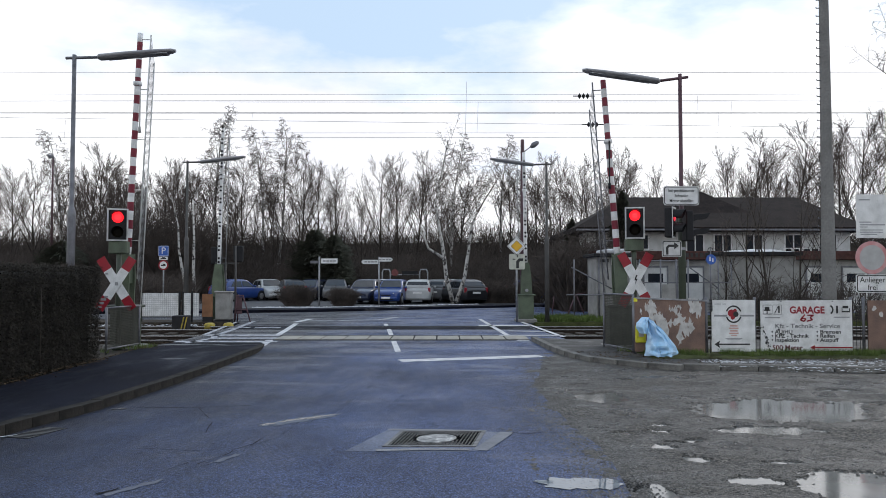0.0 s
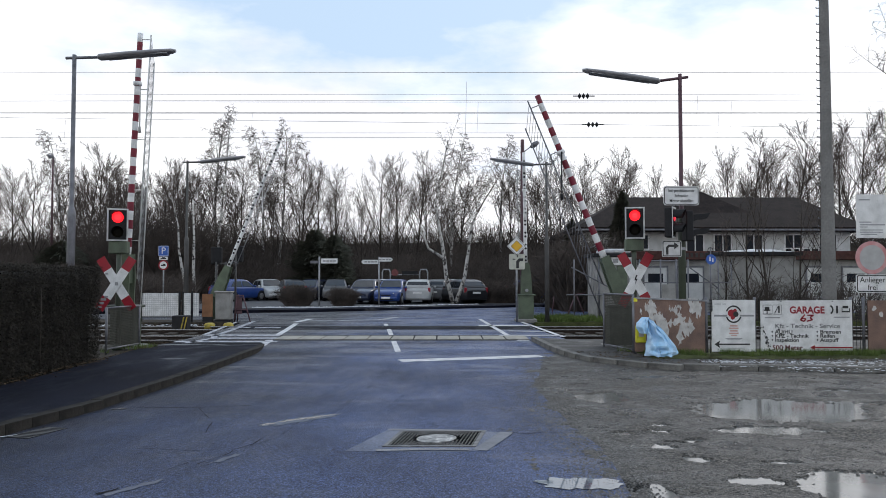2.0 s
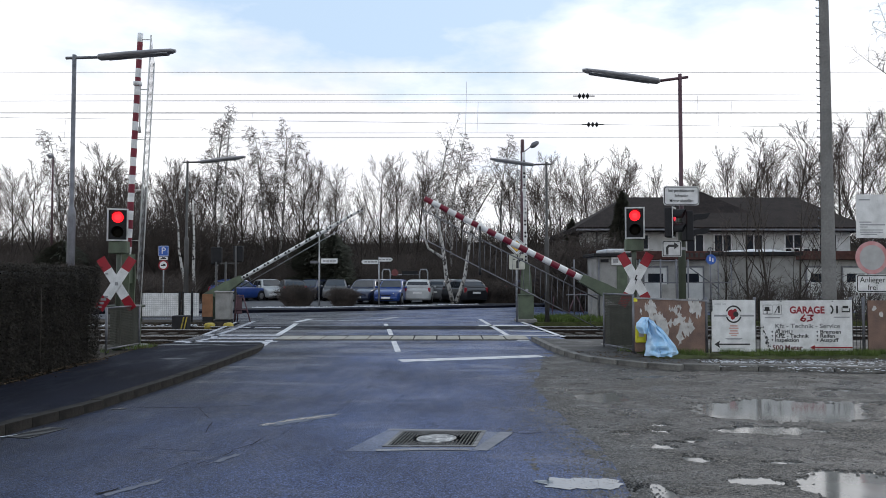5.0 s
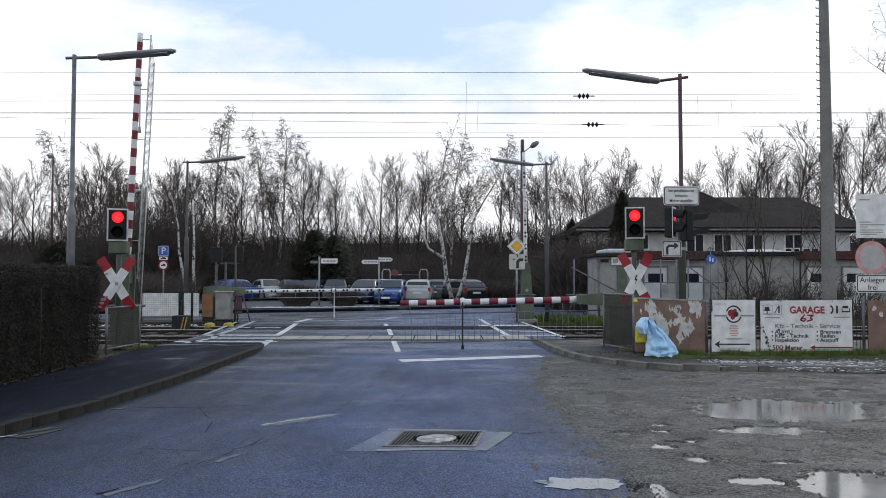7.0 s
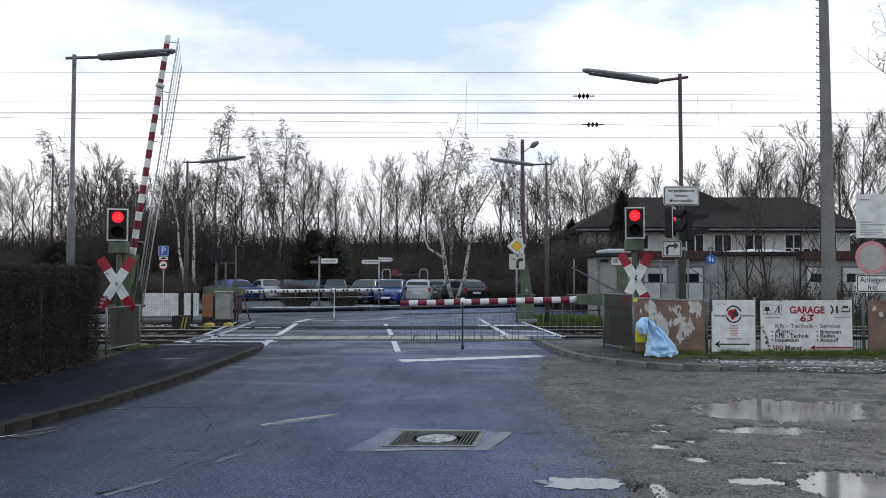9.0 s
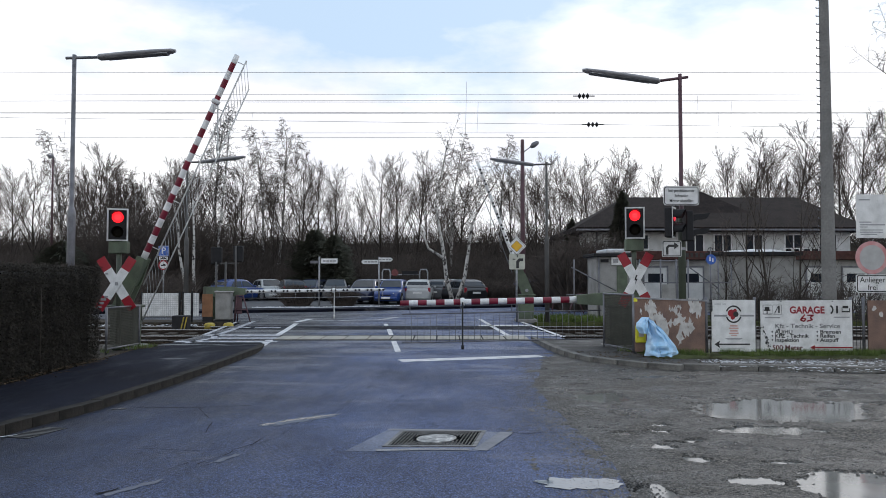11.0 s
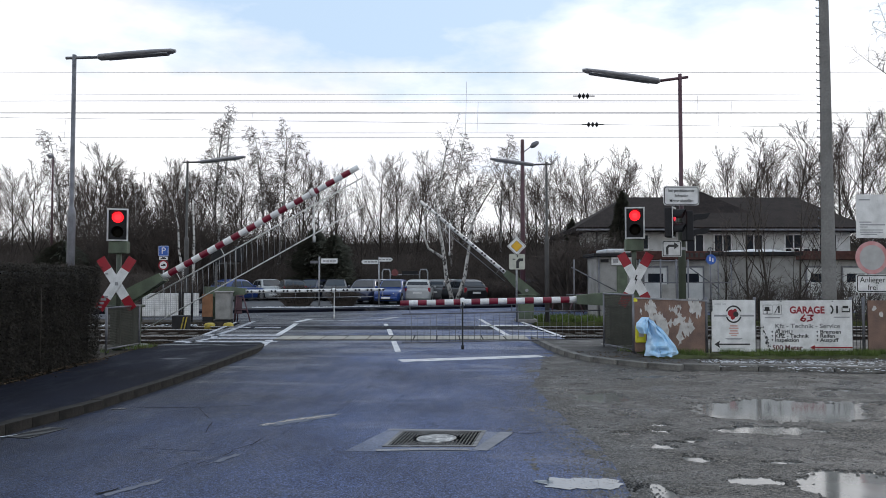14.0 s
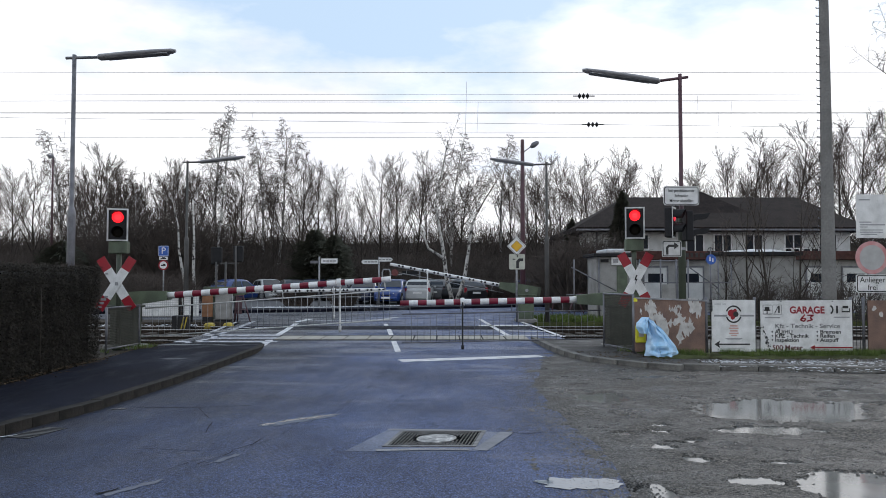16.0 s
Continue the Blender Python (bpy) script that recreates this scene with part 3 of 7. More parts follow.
def yard():
    """The gravel yard with hollows in which rain water stands."""
    xs, ys = [0.6], [4.4]
    while xs[-1] < 9.0:
        xs.append(xs[-1] + (0.024 if xs[-1] < 4.6 else 0.06))
    while ys[-1] < 16.2:
        ys.append(ys[-1] + 0.018 + 0.0042 * (ys[-1] - 4.4))
    y0, w = ys[0], len(xs)
    verts = [(x, y, yard_height(x, y)) for y in ys for x in xs]
    faces = [(j * w + i, j * w + i + 1, (j + 1) * w + i + 1, (j + 1) * w + i) for j in range(len(ys) - 1) for i in range(w - 1)]
    tagged(from_lists("gravel_yard", verts, faces, M_GRAVEL, smooth=True), "rough wet gravel yard with stones and hollows", "gravel", kind="structure")
    for i, (cx, cy, rx, ry, _) in enumerate(PUDDLES):
        if cx - rx < 1.2:
            continue
        bm = bmesh.new()
        ring = [bm.verts.new((cx + rx * 1.45 * math.cos(a), cy + ry * 1.6 * math.sin(a), 0.001 - 0.0004 * i)) for a in (2 * math.pi * k / 40 for k in range(40))]
        bm.faces.new(ring)
        tagged(make("puddle", bm, M_WATER), "still muddy rain puddle in gravel, mirroring the sky", "puddle", group="puddles in the yard", kind="structure")
    verts, faces = [], []
    for _ in range(24000):
        y = y0 + (13.0 - y0) * random.random() ** 1.35
        x = gravel_edge(y) - 0.35 + random.random() * (7.5 - gravel_edge(y))
        if random.random() < 0.5 and x > 4:
            continue
        r = random.choice((0.003, 0.004, 0.005, 0.006, 0.008, 0.013))
        z = max(yard_height(x, y), 0.0 if x < gravel_edge(y) - 0.1 else -9)
        if z < -0.02:
            continue
        k = len(verts)
        a0 = random.random() * 6
        for dz, rr in ((0, 1.0), (0.75, 0.7)):
            verts += [(x + r * rr * math.cos(a0 + q * 1.5708) * random.uniform(0.7, 1.2), y + r * rr * math.sin(a0 + q * 1.5708) * random.uniform(0.7, 1.2), z - 0.003 + r * dz * random.uniform(0.8, 1.1)) for q in range(4)]
        faces += [(k + q, k + (q + 1) % 4, k + 4 + (q + 1) % 4, k + 4 + q) for q in range(4)] + [(k + 4, k + 5, k + 6, k + 7)]
    for _ in range(6500):
        y = 4.8 + 10.2 * random.random() ** 1.2
        x = gravel_edge(y) + random.gauss(-0.12, 0.22)
        if -0.02 < x - gravel_edge(y) - 0.35:
            continue
        r = random.choice((0.004, 0.005, 0.007, 0.010))
        z = max(yard_height(x, y), 0.0)
        k = len(verts)
        verts += [(x - r, y - r * 0.8, z), (x + r, y - r * 0.6, z), (x + r * 0.7, y + r, z), (x - r * 0.8, y + r * 0.7, z), (x, y, z + r * 1.1)]
        faces += [(k, k + 1, k + 4), (k + 1, k + 2, k + 4), (k + 2, k + 3, k + 4), (k + 3, k, k + 4)]
    tagged(from_lists("loose_stones", verts, faces, M_STONE), "loose grey stones strewn over the gravel", "stones", kind="stuff")
    # Grit coloured pale to imitate sky glints on the wet stones.
    verts, faces = [], []
    for _ in range(14000):
        y = 4.9 + 4.6 * random.random() ** 1.2
        x = gravel_edge(y) + random.gauss(-0.1, 0.33)
        r = random.choice((0.003, 0.004, 0.005, 0.006))
        z = max(yard_height(x, y), 0.0 if x < gravel_edge(y) - 0.05 else -9) - 0.001
        k = len(verts)
        a = random.random() * 3
        verts += [(x + r * math.cos(a + q * 1.5708) * random.uniform(0.6, 1.3), y + r * math.sin(a + q * 1.5708) * random.uniform(0.6, 1.3), z) for q in range(4)] + [(x, y, z + r * random.uniform(0.5, 1.1))]
        faces += [(k + q, k + (q + 1) % 4, k + 4) for q in range(4)]
    tagged(from_lists("loose_grit", verts, faces, mat("grit_with_glints", (0.36, 0.355, 0.34), 0.4, color2=(0.12, 0.118, 0.112), scale=30)), "pale grit with wet glints painted in, over the asphalt edge", "grit", kind="stuff")


def tracks():
    bm = bmesh.new()
    for x0, x1 in ((-60, -6.7), (3.1, 60)):
        nx = 90
        for y0, y1 in ((18.3, 26.9),):
            ny = 40
            grid = []
            for j in range(ny + 1):
                row = []
                for i in range(nx + 1):
                    f = i / nx
                    x = x0 + (x1 - x0) * f * f if x0 > 0 else x1 + (x0 - x1) * f * f
                    y = y0 + (y1 - y0) * j / ny
                    row.append(bm.verts.new((x, y, -0.14 + 0.05 * noise.noise((x * 3, y * 3, 1)) + 0.03 * noise.noise((x * 9, y * 9, 5)))))
                grid.append(row)
            for j in range(ny):
                for i in range(nx):
                    bm.faces.new((grid[j][i], grid[j][i + 1], grid[j + 1][i + 1], grid[j + 1][i]))
    bmesh.ops.recalc_face_normals(bm, faces=bm.faces[:])
    tagged(make("ballast_bed", bm, M_BALLAST), "rough brown-grey ballast under the tracks", "ballast", kind="structure")
    for k in (0, 2):
        tr = thing("railway_track", "rusty steel rails on concrete sleepers in ballast", "track", group="railway tracks", kind="structure")
        for y in RAILS[k:k + 2]:
            bm = bmesh.new()
            add_box(bm, -60, 60, y - 0.035, y + 0.035, -0.035, 0.003, 0.006, 0)
            add_box(bm, -60, 60, y - 0.009, y + 0.009, -0.13, -0.035, 0, 1)
            add_box(bm, -60, 60, y - 0.06, y + 0.06, -0.15, -0.13, 0, 1)
            part("rail", bm, [M_STEEL, M_RAILSIDE], tr)
        y = (RAILS[k] + RAILS[k + 1]) / 2
        me = None
        for side in (-1, 1):
            for i in range(24):
                x = side * (i * 0.62) + (-7.1 if side < 0 else 3.6)
                if me is None:
                    ob = part("sleeper", box(-0.13, 0.13, -1.3, 1.3, -0.22, -0.085, 0.02), M_SLEEPER, tr)
                    me = ob.data
                    ob.matrix_basis = pose(x, y, 0)
                else:
                    share("sleeper", me, tr, pose(x, y, 0))
        # flangeway gaps in the roadway
        for y in RAILS[k:k + 2]:
            part("flangeway", box(-6.6, 3.1, y - 0.16, y + 0.16, -0.05, 0.0025), M_CRACK, tr, "dark tarred gap beside the rail")
    part("infill", slab([(-6.55, 23.9), (2.85, 23.9), (2.8, 24.95), (-6.7, 24.95)], -0.1, 0.004), M_PAVE, ROAD, "dark tarred infill between the rails")
    deck = thing("crossing_deck", "pale worn concrete panels between the rails", "crossing deck", kind="structure")
    part("bed", box(-4.42, 1.95, 19.72, 20.96, -0.1, 0.005), M_CRACK, deck, "dark tarred joints")
    me = None
    x = -4.1
    while x < 2.0:
        m = pose(x, 20.34, random.uniform(-0.004, 0.004), random.uniform(-0.2, 0.2), random.uniform(-0.3, 0.3))
        if me is None:
            ob = part("panel", box(-0.287, 0.287, -0.58, 0.58, -0.1, 0.016, 0.012), M_PANEL, deck)
            me = ob.data
            ob.matrix_basis = m
        else:
            share("panel", me, deck, m)
        x += 0.605


def markings(rd):
    strip("stop_line", [(-0.83, 14.72), (0.4, 15.08), (2.02, 15.6)], 0.42, 0.0, M_LINE, rd, "white painted stop line")
    for pts in ([(-0.97, 16.5), (-1.25, 19.3)], [(-1.45, 21.35), (-1.69, 23.75)], [(-1.88, 25.4), (-2.0, 26.5)]):
        strip("centre_dash", pts, 0.13, 0.0, M_LINE, rd, "white painted dash")
    # footway over the rails beside the hedge
    for pts, w, worn in (([(-6.3, 17.8), (-6.26, 19.0), (-6.08, 20.2), (-6.28, 21.0), (-6.44, 23.2), (-6.94, 28.0)], 0.17, 1), ([(-6.69, 21.4), (-7.01, 24.0), (-7.43, 27.3)], 0.14, 1), ([(-6.78, 24.0), (-6.2, 24.5)], 0.24, 1),
                         ([(-6.7, 19.1), (-4.15, 19.1)], 0.42, 1), ([(-6.6, 21.2), (-4.5, 21.2)], 0.46, 1), ([(-6.1, 20.1), (-4.4, 20.15)], 0.5, 2), ([(-6.0, 24.3), (-5.2, 24.4)], 0.5, 2), ([(-4.25, 17.75), (-4.45, 19.6)], 0.2, 0), ([(-4.6, 21.1), (-4.82, 23.6), (-5.12, 26.6)], 0.18, 0),
                         ([(-5.3, 27.4), (-5.12, 29.6)], 0.26, 0), ([(-3.97, 28.2), (-2.36, 29.1), (-1.84, 31.0)], 0.3, 1), ([(-5.1, 28.6), (-3.97, 28.3)], 0.2, 1),
                         ([(1.42, 29.5), (1.62, 25.0), (1.8, 21.0)], 0.15, 0), ([(1.19, 25.55), (2.95, 25.55)], 0.6, 0), ([(2.83, 27.6), (3.05, 24.0), (3.25, 20.6)], 0.14, 0), ([(1.55, 21.1), (3.3, 21.0)], 0.42, 1), ([(1.95, 22.95), (3.0, 22.5)], 0.3, 1), ([(1.9, 19.5), (2.2, 19.4)], 0.26, 1)):
        strip("edge_line", pts, w, 0.003 + 0.001 * worn, (M_LINE, M_LINE_WORN, M_LINE_FAINT)[worn], rd, ("white painted edge line", "worn white painted edge line", "faint worn white paint with wet sheen painted in")[worn])


def snow_bits():
    """Old snow and litter left in strips along verges."""
    for name, x0, x1, y0, y1, n, z, top in (("snow_strip", 4.7, 9.8, 12.3, 14.3, 2600, 0.085, 0.08), ("snow_strip", -9.5, 2.0, 39.2, 40.2, 800, 0.11, 0.2), ("snow_strip", -13, -8.0, 26.3, 27.6, 420, -0.05, 0.07), ("snow_strip", -10.5, -7.3, 31.6, 32.0, 20, 0.02, 0.03)):
        verts, faces = [], []
        for _ in range(n):
            f = random.random()
            x, y = x0 + (x1 - x0) * f, random.uniform(y0, y1)
            if name and x1 == 2.0:
                y = 38.2 + 0.55 * max(0, x + 6) * 1.0 + random.uniform(-0.3, 0.3)
            r = random.uniform(0.02, 0.06) if y0 > 20 else random.choice((0.006, 0.009, 0.012, 0.016, 0.03))
            if y0 < 20 and random.random() < 0.55:
                y = random.choice((13.75, 13.75, 12.98)) + random.gauss(0, 0.1) - 0.03 * (x - 5)
            if y0 < 20 and y < 13.0 and x < 5.6:
                continue
            k = len(verts)
            c = random.uniform(0.3, 1.0) * top
            ring = [(x + r * math.cos(a) * random.uniform(0.6, 1.5), y + r * 0.6 * math.sin(a) * random.uniform(0.6, 1.3), z) for a in (2 * math.pi * q / 6 for q in range(6))]
            verts += ring + [(x, y, z + c * r * 6)]
            faces += [(k + q, k + (q + 1) % 6, k + 6) for q in range(6)]
        tagged(from_lists(name, verts, faces, M_SNOW, smooth=True), "broken remains of old grey-white snow", "snow", kind="stuff")


def litter():
    """Fallen leaves, twigs and grit along the edges of the pavements."""
    rng = random.Random(77)
    brown = mat("dead_leaf", (0.10, 0.065, 0.035), 0.8, color2=(0.03, 0.022, 0.015), scale=40)
    for label, spots in (("dead leaves and grit beside the hedge", [(-6.35 + 0.22 * abs(rng.gauss(0, 1)) ** 1.0, rng.uniform(7, 18), 0.115) for _ in range(1500)]),
                         ("dead leaves and grit on the pavement", [(rng.uniform(2.6, 9.8), rng.uniform(13.4, 15.6), 0.09) for _ in range(2200)])):
        V, Fc = [], []
        for x, y, z in spots:
            if y > 14 and x < 0:
                x -= 0.1 * (y - 14)
                z = 0.085
            if x > 0 and y < 15.9 - 2.6 * (x - 2.5) and x < 3.6:
                continue
            r, a = rng.choice((0.008, 0.012, 0.016, 0.028)), rng.random() * 6.28
            k = len(V)
            V += [(x + r * math.cos(a + q) * f, y + r * math.sin(a + q) * f, z + rng.uniform(0.001, 0.02)) for q, f in ((0, 1.3), (1.5, 0.6), (3.1, 1.3), (4.7, 0.6))]
            Fc.append((k, k + 1, k + 2, k + 3))
        tagged(from_lists("leaf_litter", V, Fc, brown), label, "litter", kind="stuff")


ground()
ROAD = road()
pavements()
yard()
tracks()
markings(ROAD)
kerb("kerb_left", KERB_L, 1, 0.4, -0.004, 0.004, M_KERB, 15.5)
kerb("kerb_right", KERB_R, 1, 0.62, 0.009, 0.014, M_KERB_PALE)
litter()


# ---- barriers ----
MOVES = []


def barrier(label, m, length, rows, near, post_at, rail_m, leg_m):
    """A lifting barrier: the boom points along the thing's x axis from its pivot, which is the thing's origin."""
    b = thing("crossing_barrier", label, "barrier", m, group="level crossing barriers")
    z = -m.translation.z
    # drive housing under the pivot
    bm = box(-0.26, 0.3, -0.2, 0.2, z, -0.16, 0.03, 2)
    add_box(bm, -0.32, 0.36, -0.25, 0.25, -0.2, -0.14, 0.015)
    part("housing", bm, M_GREEN if not near else M_DARKGREEN, b)
    part("plinth", box(-0.36, 0.42, -0.3, 0.3, z - 0.05, z + 0.1, 0.02), M_CONC, b)
    r0, r1 = (0.075, 0.062) if near else (0.07, 0.056)
    start = 0.97 if near else 0.9
    pts, rad, mis = [], [], []
    k = int(round((length - start) / 0.205)) if near else 8
    for i in range(k + 1):
        f = i / k
        pts.append((start + (length - start) * f, 0, 0))
        rad.append(r0 + (r1 - r0) * f)
        mis.append((1 if i % 2 == 1 else 0) if near else 0)
    bm = bmesh.new()
    add_tube(bm, pts, rad, 14, mis=mis[:-1])
    boom = part("boom", bm, [M_WHITE, M_RED], b, "red and white banded boom" if near else "white boom with dark reflectors")
    # swinging arm that holds the boom
    a0, a1, a2 = (0.15, 0.14, 0.095) if near else (0.2, 0.185, 0.11)
    side = [(-0.4, -a0 * 0.9), (-0.2, -a0), (0.45, -a1), (1.02, -a2), (1.02, a2), (0.45, a1), (-0.2, a0), (-0.4, a0 * 0.9)]
    bm = plate(side, -0.16, -0.12)
    plate(side, 0.12, 0.16, bm)
    add_box(bm, 0.35, 1.0, -0.12, 0.12, -0.09, 0.09)
    part("arm", bm, M_GREEN, boom, "grey-green steel arm")
    part("counterweight", box(-0.52, -0.2, -0.12, 0.12, -a0, a0, 0.02), M_DARKGREEN, boom)
    part("pivot_pin", tube([(0, -0.22, 0), (0, 0.22, 0)], 0.06, 12), M_GALV, boom)
    # collar on which the leg hangs
    bm = bmesh.new()
    add_tube(bm, [(post_at - 0.05, 0, 0), (post_at - 0.035, 0, 0), (post_at + 0.035, 0, 0), (post_at + 0.05, 0, 0)], [r0, r0 + 0.022, r0 + 0.022, r0], 14)
    part("collar", bm, M_WHITE, boom)
    rail_z, drop = -0.25, 0.64
    rail0, rail1 = (0.45, length - 0.03) if near else (0.8, length - 0.4)
    part("grille_rail", tube([(rail0, 0, rail_z), (rail1, 0, rail_z)], 0.017, 6), rail_m, boom)
    bracket = None
    x = start + 0.35
    while x < length:
        if bracket is None:
            ob = part("bracket", tube([(0, 0, -0.05), (0.0, 0, rail_z)], 0.011, 6), rail_m, boom)
            bracket = ob.data
            ob.matrix_basis = pose(x, 0, 0)
        else:
            share("bracket", bracket, boom, pose(x, 0, 0))
        x += 1.15 if near else 1.6
    leg_drop = -z - 0.03
    leg = part("leg", tube([(0, 0.02, 0), (0, 0.02, -leg_drop + 0.14), (0, 0.02, -leg_drop + 0.135), (0, 0.02, -leg_drop)], [0.017, 0.017, 0.033, 0.033], 8), leg_m, boom)
    MOVES.append((boom, rows, lambda a: pose(0, 0, 0, 0, -a, 0)))
    MOVES.append((leg, rows, lambda a, x=post_at: pose(x, 0.11, 0.0, 0, a, 0)))
    if near:
        low = part("lower_grille_rail", tube([(0.2, 0.02, 0), (rail1, 0.02, 0)], 0.015, 6), rail_m, boom)

        def low_pose(a):
            s, c = math.sin(radians(a * 0.92)), math.cos(radians(a * 0.92))
            return pose(-drop * s, 0, rail_z - drop * c)
        MOVES.append((low, rows, low_pose))
        bar = None
        x = 0.62
        while x < rail1 + 0.01:
            if bar is None:
                bar = part("grille_bar", tube([(0, 0.012, 0.01), (0, 0.012, -drop - 0.01)], 0.005, 4), M_GALV if rail_m is M_PALESTEEL else rail_m, boom)
                ob = bar
            else:
                ob = share("grille_bar", bar.data, boom, pose(x, 0, rail_z))
            MOVES.append((ob, rows, lambda a, x=x: pose(x, 0, rail_z, 0, a * 0.92, 0)))
            x += 0.142
    else:
        dot = None
        k = 0
        while start + 0.2 + 0.44 * k < length - 0.1:
            for off in (0.0, 0.14):
                x = start + 0.2 + 0.44 * k + off
                mm = pose(x, 0, 0.0)
                if dot is None:
                    bm = bmesh.new()
                    add_disc(bm, (0, 0), 0.04, -0.075, 0.075, 12)
                    ob = part("reflector", bm, M_BLACK, boom)
                    dot = ob.data
                    ob.matrix_basis = mm
                else:
                    share("reflector", dot, boom, mm)
            k += 1
    return b


RIGHT = [(0, 85.8), (0.5, 81.3), (1, 77.1), (1.5, 72.8), (2, 68), (2.5, 63.2), (3, 57.5), (3.5, 51.5), (4, 44.2), (4.2, 41.0), (4.7, 32.5), (5.2, 23.4), (5.7, 14.0), (6.1, 6.6), (6.3, 3.2), (6.5, 0.9), (6.75, -1.2), (7.0, -1.2), (16.0, -1.2)]
FAR_LEFT = [(0, 88.9), (0.5, 83.8), (1, 78.0), (1.5, 73.6), (2, 68.3), (2.5, 63.7), (3, 57.9), (3.5, 52.2), (4, 45.4), (4.2, 42.6), (4.7, 35.0), (5.2, 26.5), (5.7, 17.8), (6.1, 11.2), (6.3, 8.2), (6.5, 5.6), (6.8, 2.0), (7.0, 0.8), (16.0, 0.8)]
LEFT = [(0, 87.5), (8.4, 87.5), (8.6, 86.2), (9.0, 81.3), (9.2, 79.2), (9.7, 75.6), (10.3, 70.6), (10.9, 66.2), (11.5, 60.2), (12, 54.8), (12.5, 49.2), (13, 42.7), (13.5, 36.1), (14, 28.9), (14.5, 21.9), (15.0, 14.7), (15.5, 8.3), (16.0, 4.2)]
FAR_RIGHT = [(0, 89.2), (8.4, 89.2), (8.6, 88.0), (9.0, 84.2), (9.2, 82.4), (9.7, 78.6), (10.3, 74.2), (10.9, 70.0), (11.5, 65.6), (12, 61.2), (12.5, 56.3), (13, 51.7), (13.5, 46.9), (14, 40.2), (14.5, 33.2), (15.0, 25.8), (15.5, 18.4), (16.0, 10.9)]
barrier("red and white striped crossing barrier with hanging grille", pose(4.02, 17.2, 1.13, 0, 0, 180), 4.99, RIGHT, True, 3.58, M_POLE, M_BLACK)
barrier("long red and white striped barrier beside a hedge", pose(-7.18, 17.2, 1.13, 0, 0, -4), 6.06, LEFT, True, 4.9, M_PALESTEEL, M_PALESTEEL)
barrier("white crossing barrier with dark reflectors beyond the tracks", pose(-8.27, 28.0, 1.08, 0, 0, 0), 6.1, FAR_LEFT, False, 4.25, M_GALV, M_PALESTEEL)
barrier("white crossing barrier beside green switch box beyond the tracks", pose(3.06, 28.0, 1.14, 0, 0, 180), 5.1, FAR_RIGHT, False, 3.7, M_GALV, M_PALESTEEL)


# ---- lamps and poles ----
def street_lamp(x, y, h, reach, length, side, material, label, lift, drop):
    la = thing("street_lamp", label, "street lamp", pose(x, y, 0), group="street lamps")
    part("pole", tube([(0, 0, -0.1), (0, 0, 1.2), (0, 0, 1.25), (0, 0, h)], [0.075, 0.07, 0.052, 0.042], 12), material, la)
    part("pole_base", tube([(0, 0, -0.1), (0, 0, 3.0), (0, 0, 3.1)], [0.085, 0.08, 0.05], 12), M_DARKGREEN if material is M_RUSTPOLE else material, la)
    part("arm", tube([(-side * 0.18, 0, h - 0.07), (side * reach, 0, h - 0.03 - drop)], 0.032, 8), material, la)
    bm = bmesh.new()
    rings = []
    for f, w, t in ((0, 0.05, 0.03), (0.03, 0.13, 0.055), (0.3, 0.15, 0.06), (0.7, 0.15, 0.056), (0.95, 0.12, 0.042), (1.0, 0.05, 0.025)):
        x0, zc = side * (reach - 0.05 + length * f), h - 0.03 - drop + lift * f
        rings.append([bm.verts.new((x0, w * math.cos(a), zc + t * math.sin(a) * (1.0 if math.sin(a) > 0 else 1.3))) for a in (2 * math.pi * k / 12 for k in range(12))])
    for a, b in zip(rings, rings[1:]):
        for k in range(12):
            bm.faces.new((a[k], a[(k + 1) % 12], b[(k + 1) % 12], b[k])).smooth = True
    bm.faces.new(rings[0][::-1])
    bm.faces.new(rings[-1])
    bmesh.ops.recalc_face_normals(bm, faces=bm.faces[:])
    part("lamp_head", bm, M_LAMPHEAD, la, "long grey lamp housing")
    x0, x1 = sorted((side * (reach + 0.15), side * (reach + length - 0.2)))
    bm = box(x0, x1, -0.1, 0.1, h - 0.1 - drop, h - 0.06 - drop, 0.015)
    for v in bm.verts:
        v.co.z += lift * (side * v.co.x - reach + 0.05) / length
    part("diffuser", bm, M_GALV, la)


street_lamp(-7.84, 16.0, 6.34, 0.55, 1.65, 1, M_POLE, "grey steel street lamp with long arm, behind hedge", 0.14, 0.02)
street_lamp(5.28, 16.78, 6.14, 0.5, 1.72, -1, M_RUSTPOLE, "brownish steel street lamp with a long lamp head", 0.25, 0.13)
street_lamp(-9.29, 27.5, 5.86, 0.5, 1.65, 1, M_DARKPOLE, "grey street lamp beyond the tracks", 0.2, 0.02)
street_lamp(3.76, 27.5, 5.8, 0.5, 1.6, -1, M_DARKPOLE, "grey street lamp by the far barrier", 0.22, 0.06)


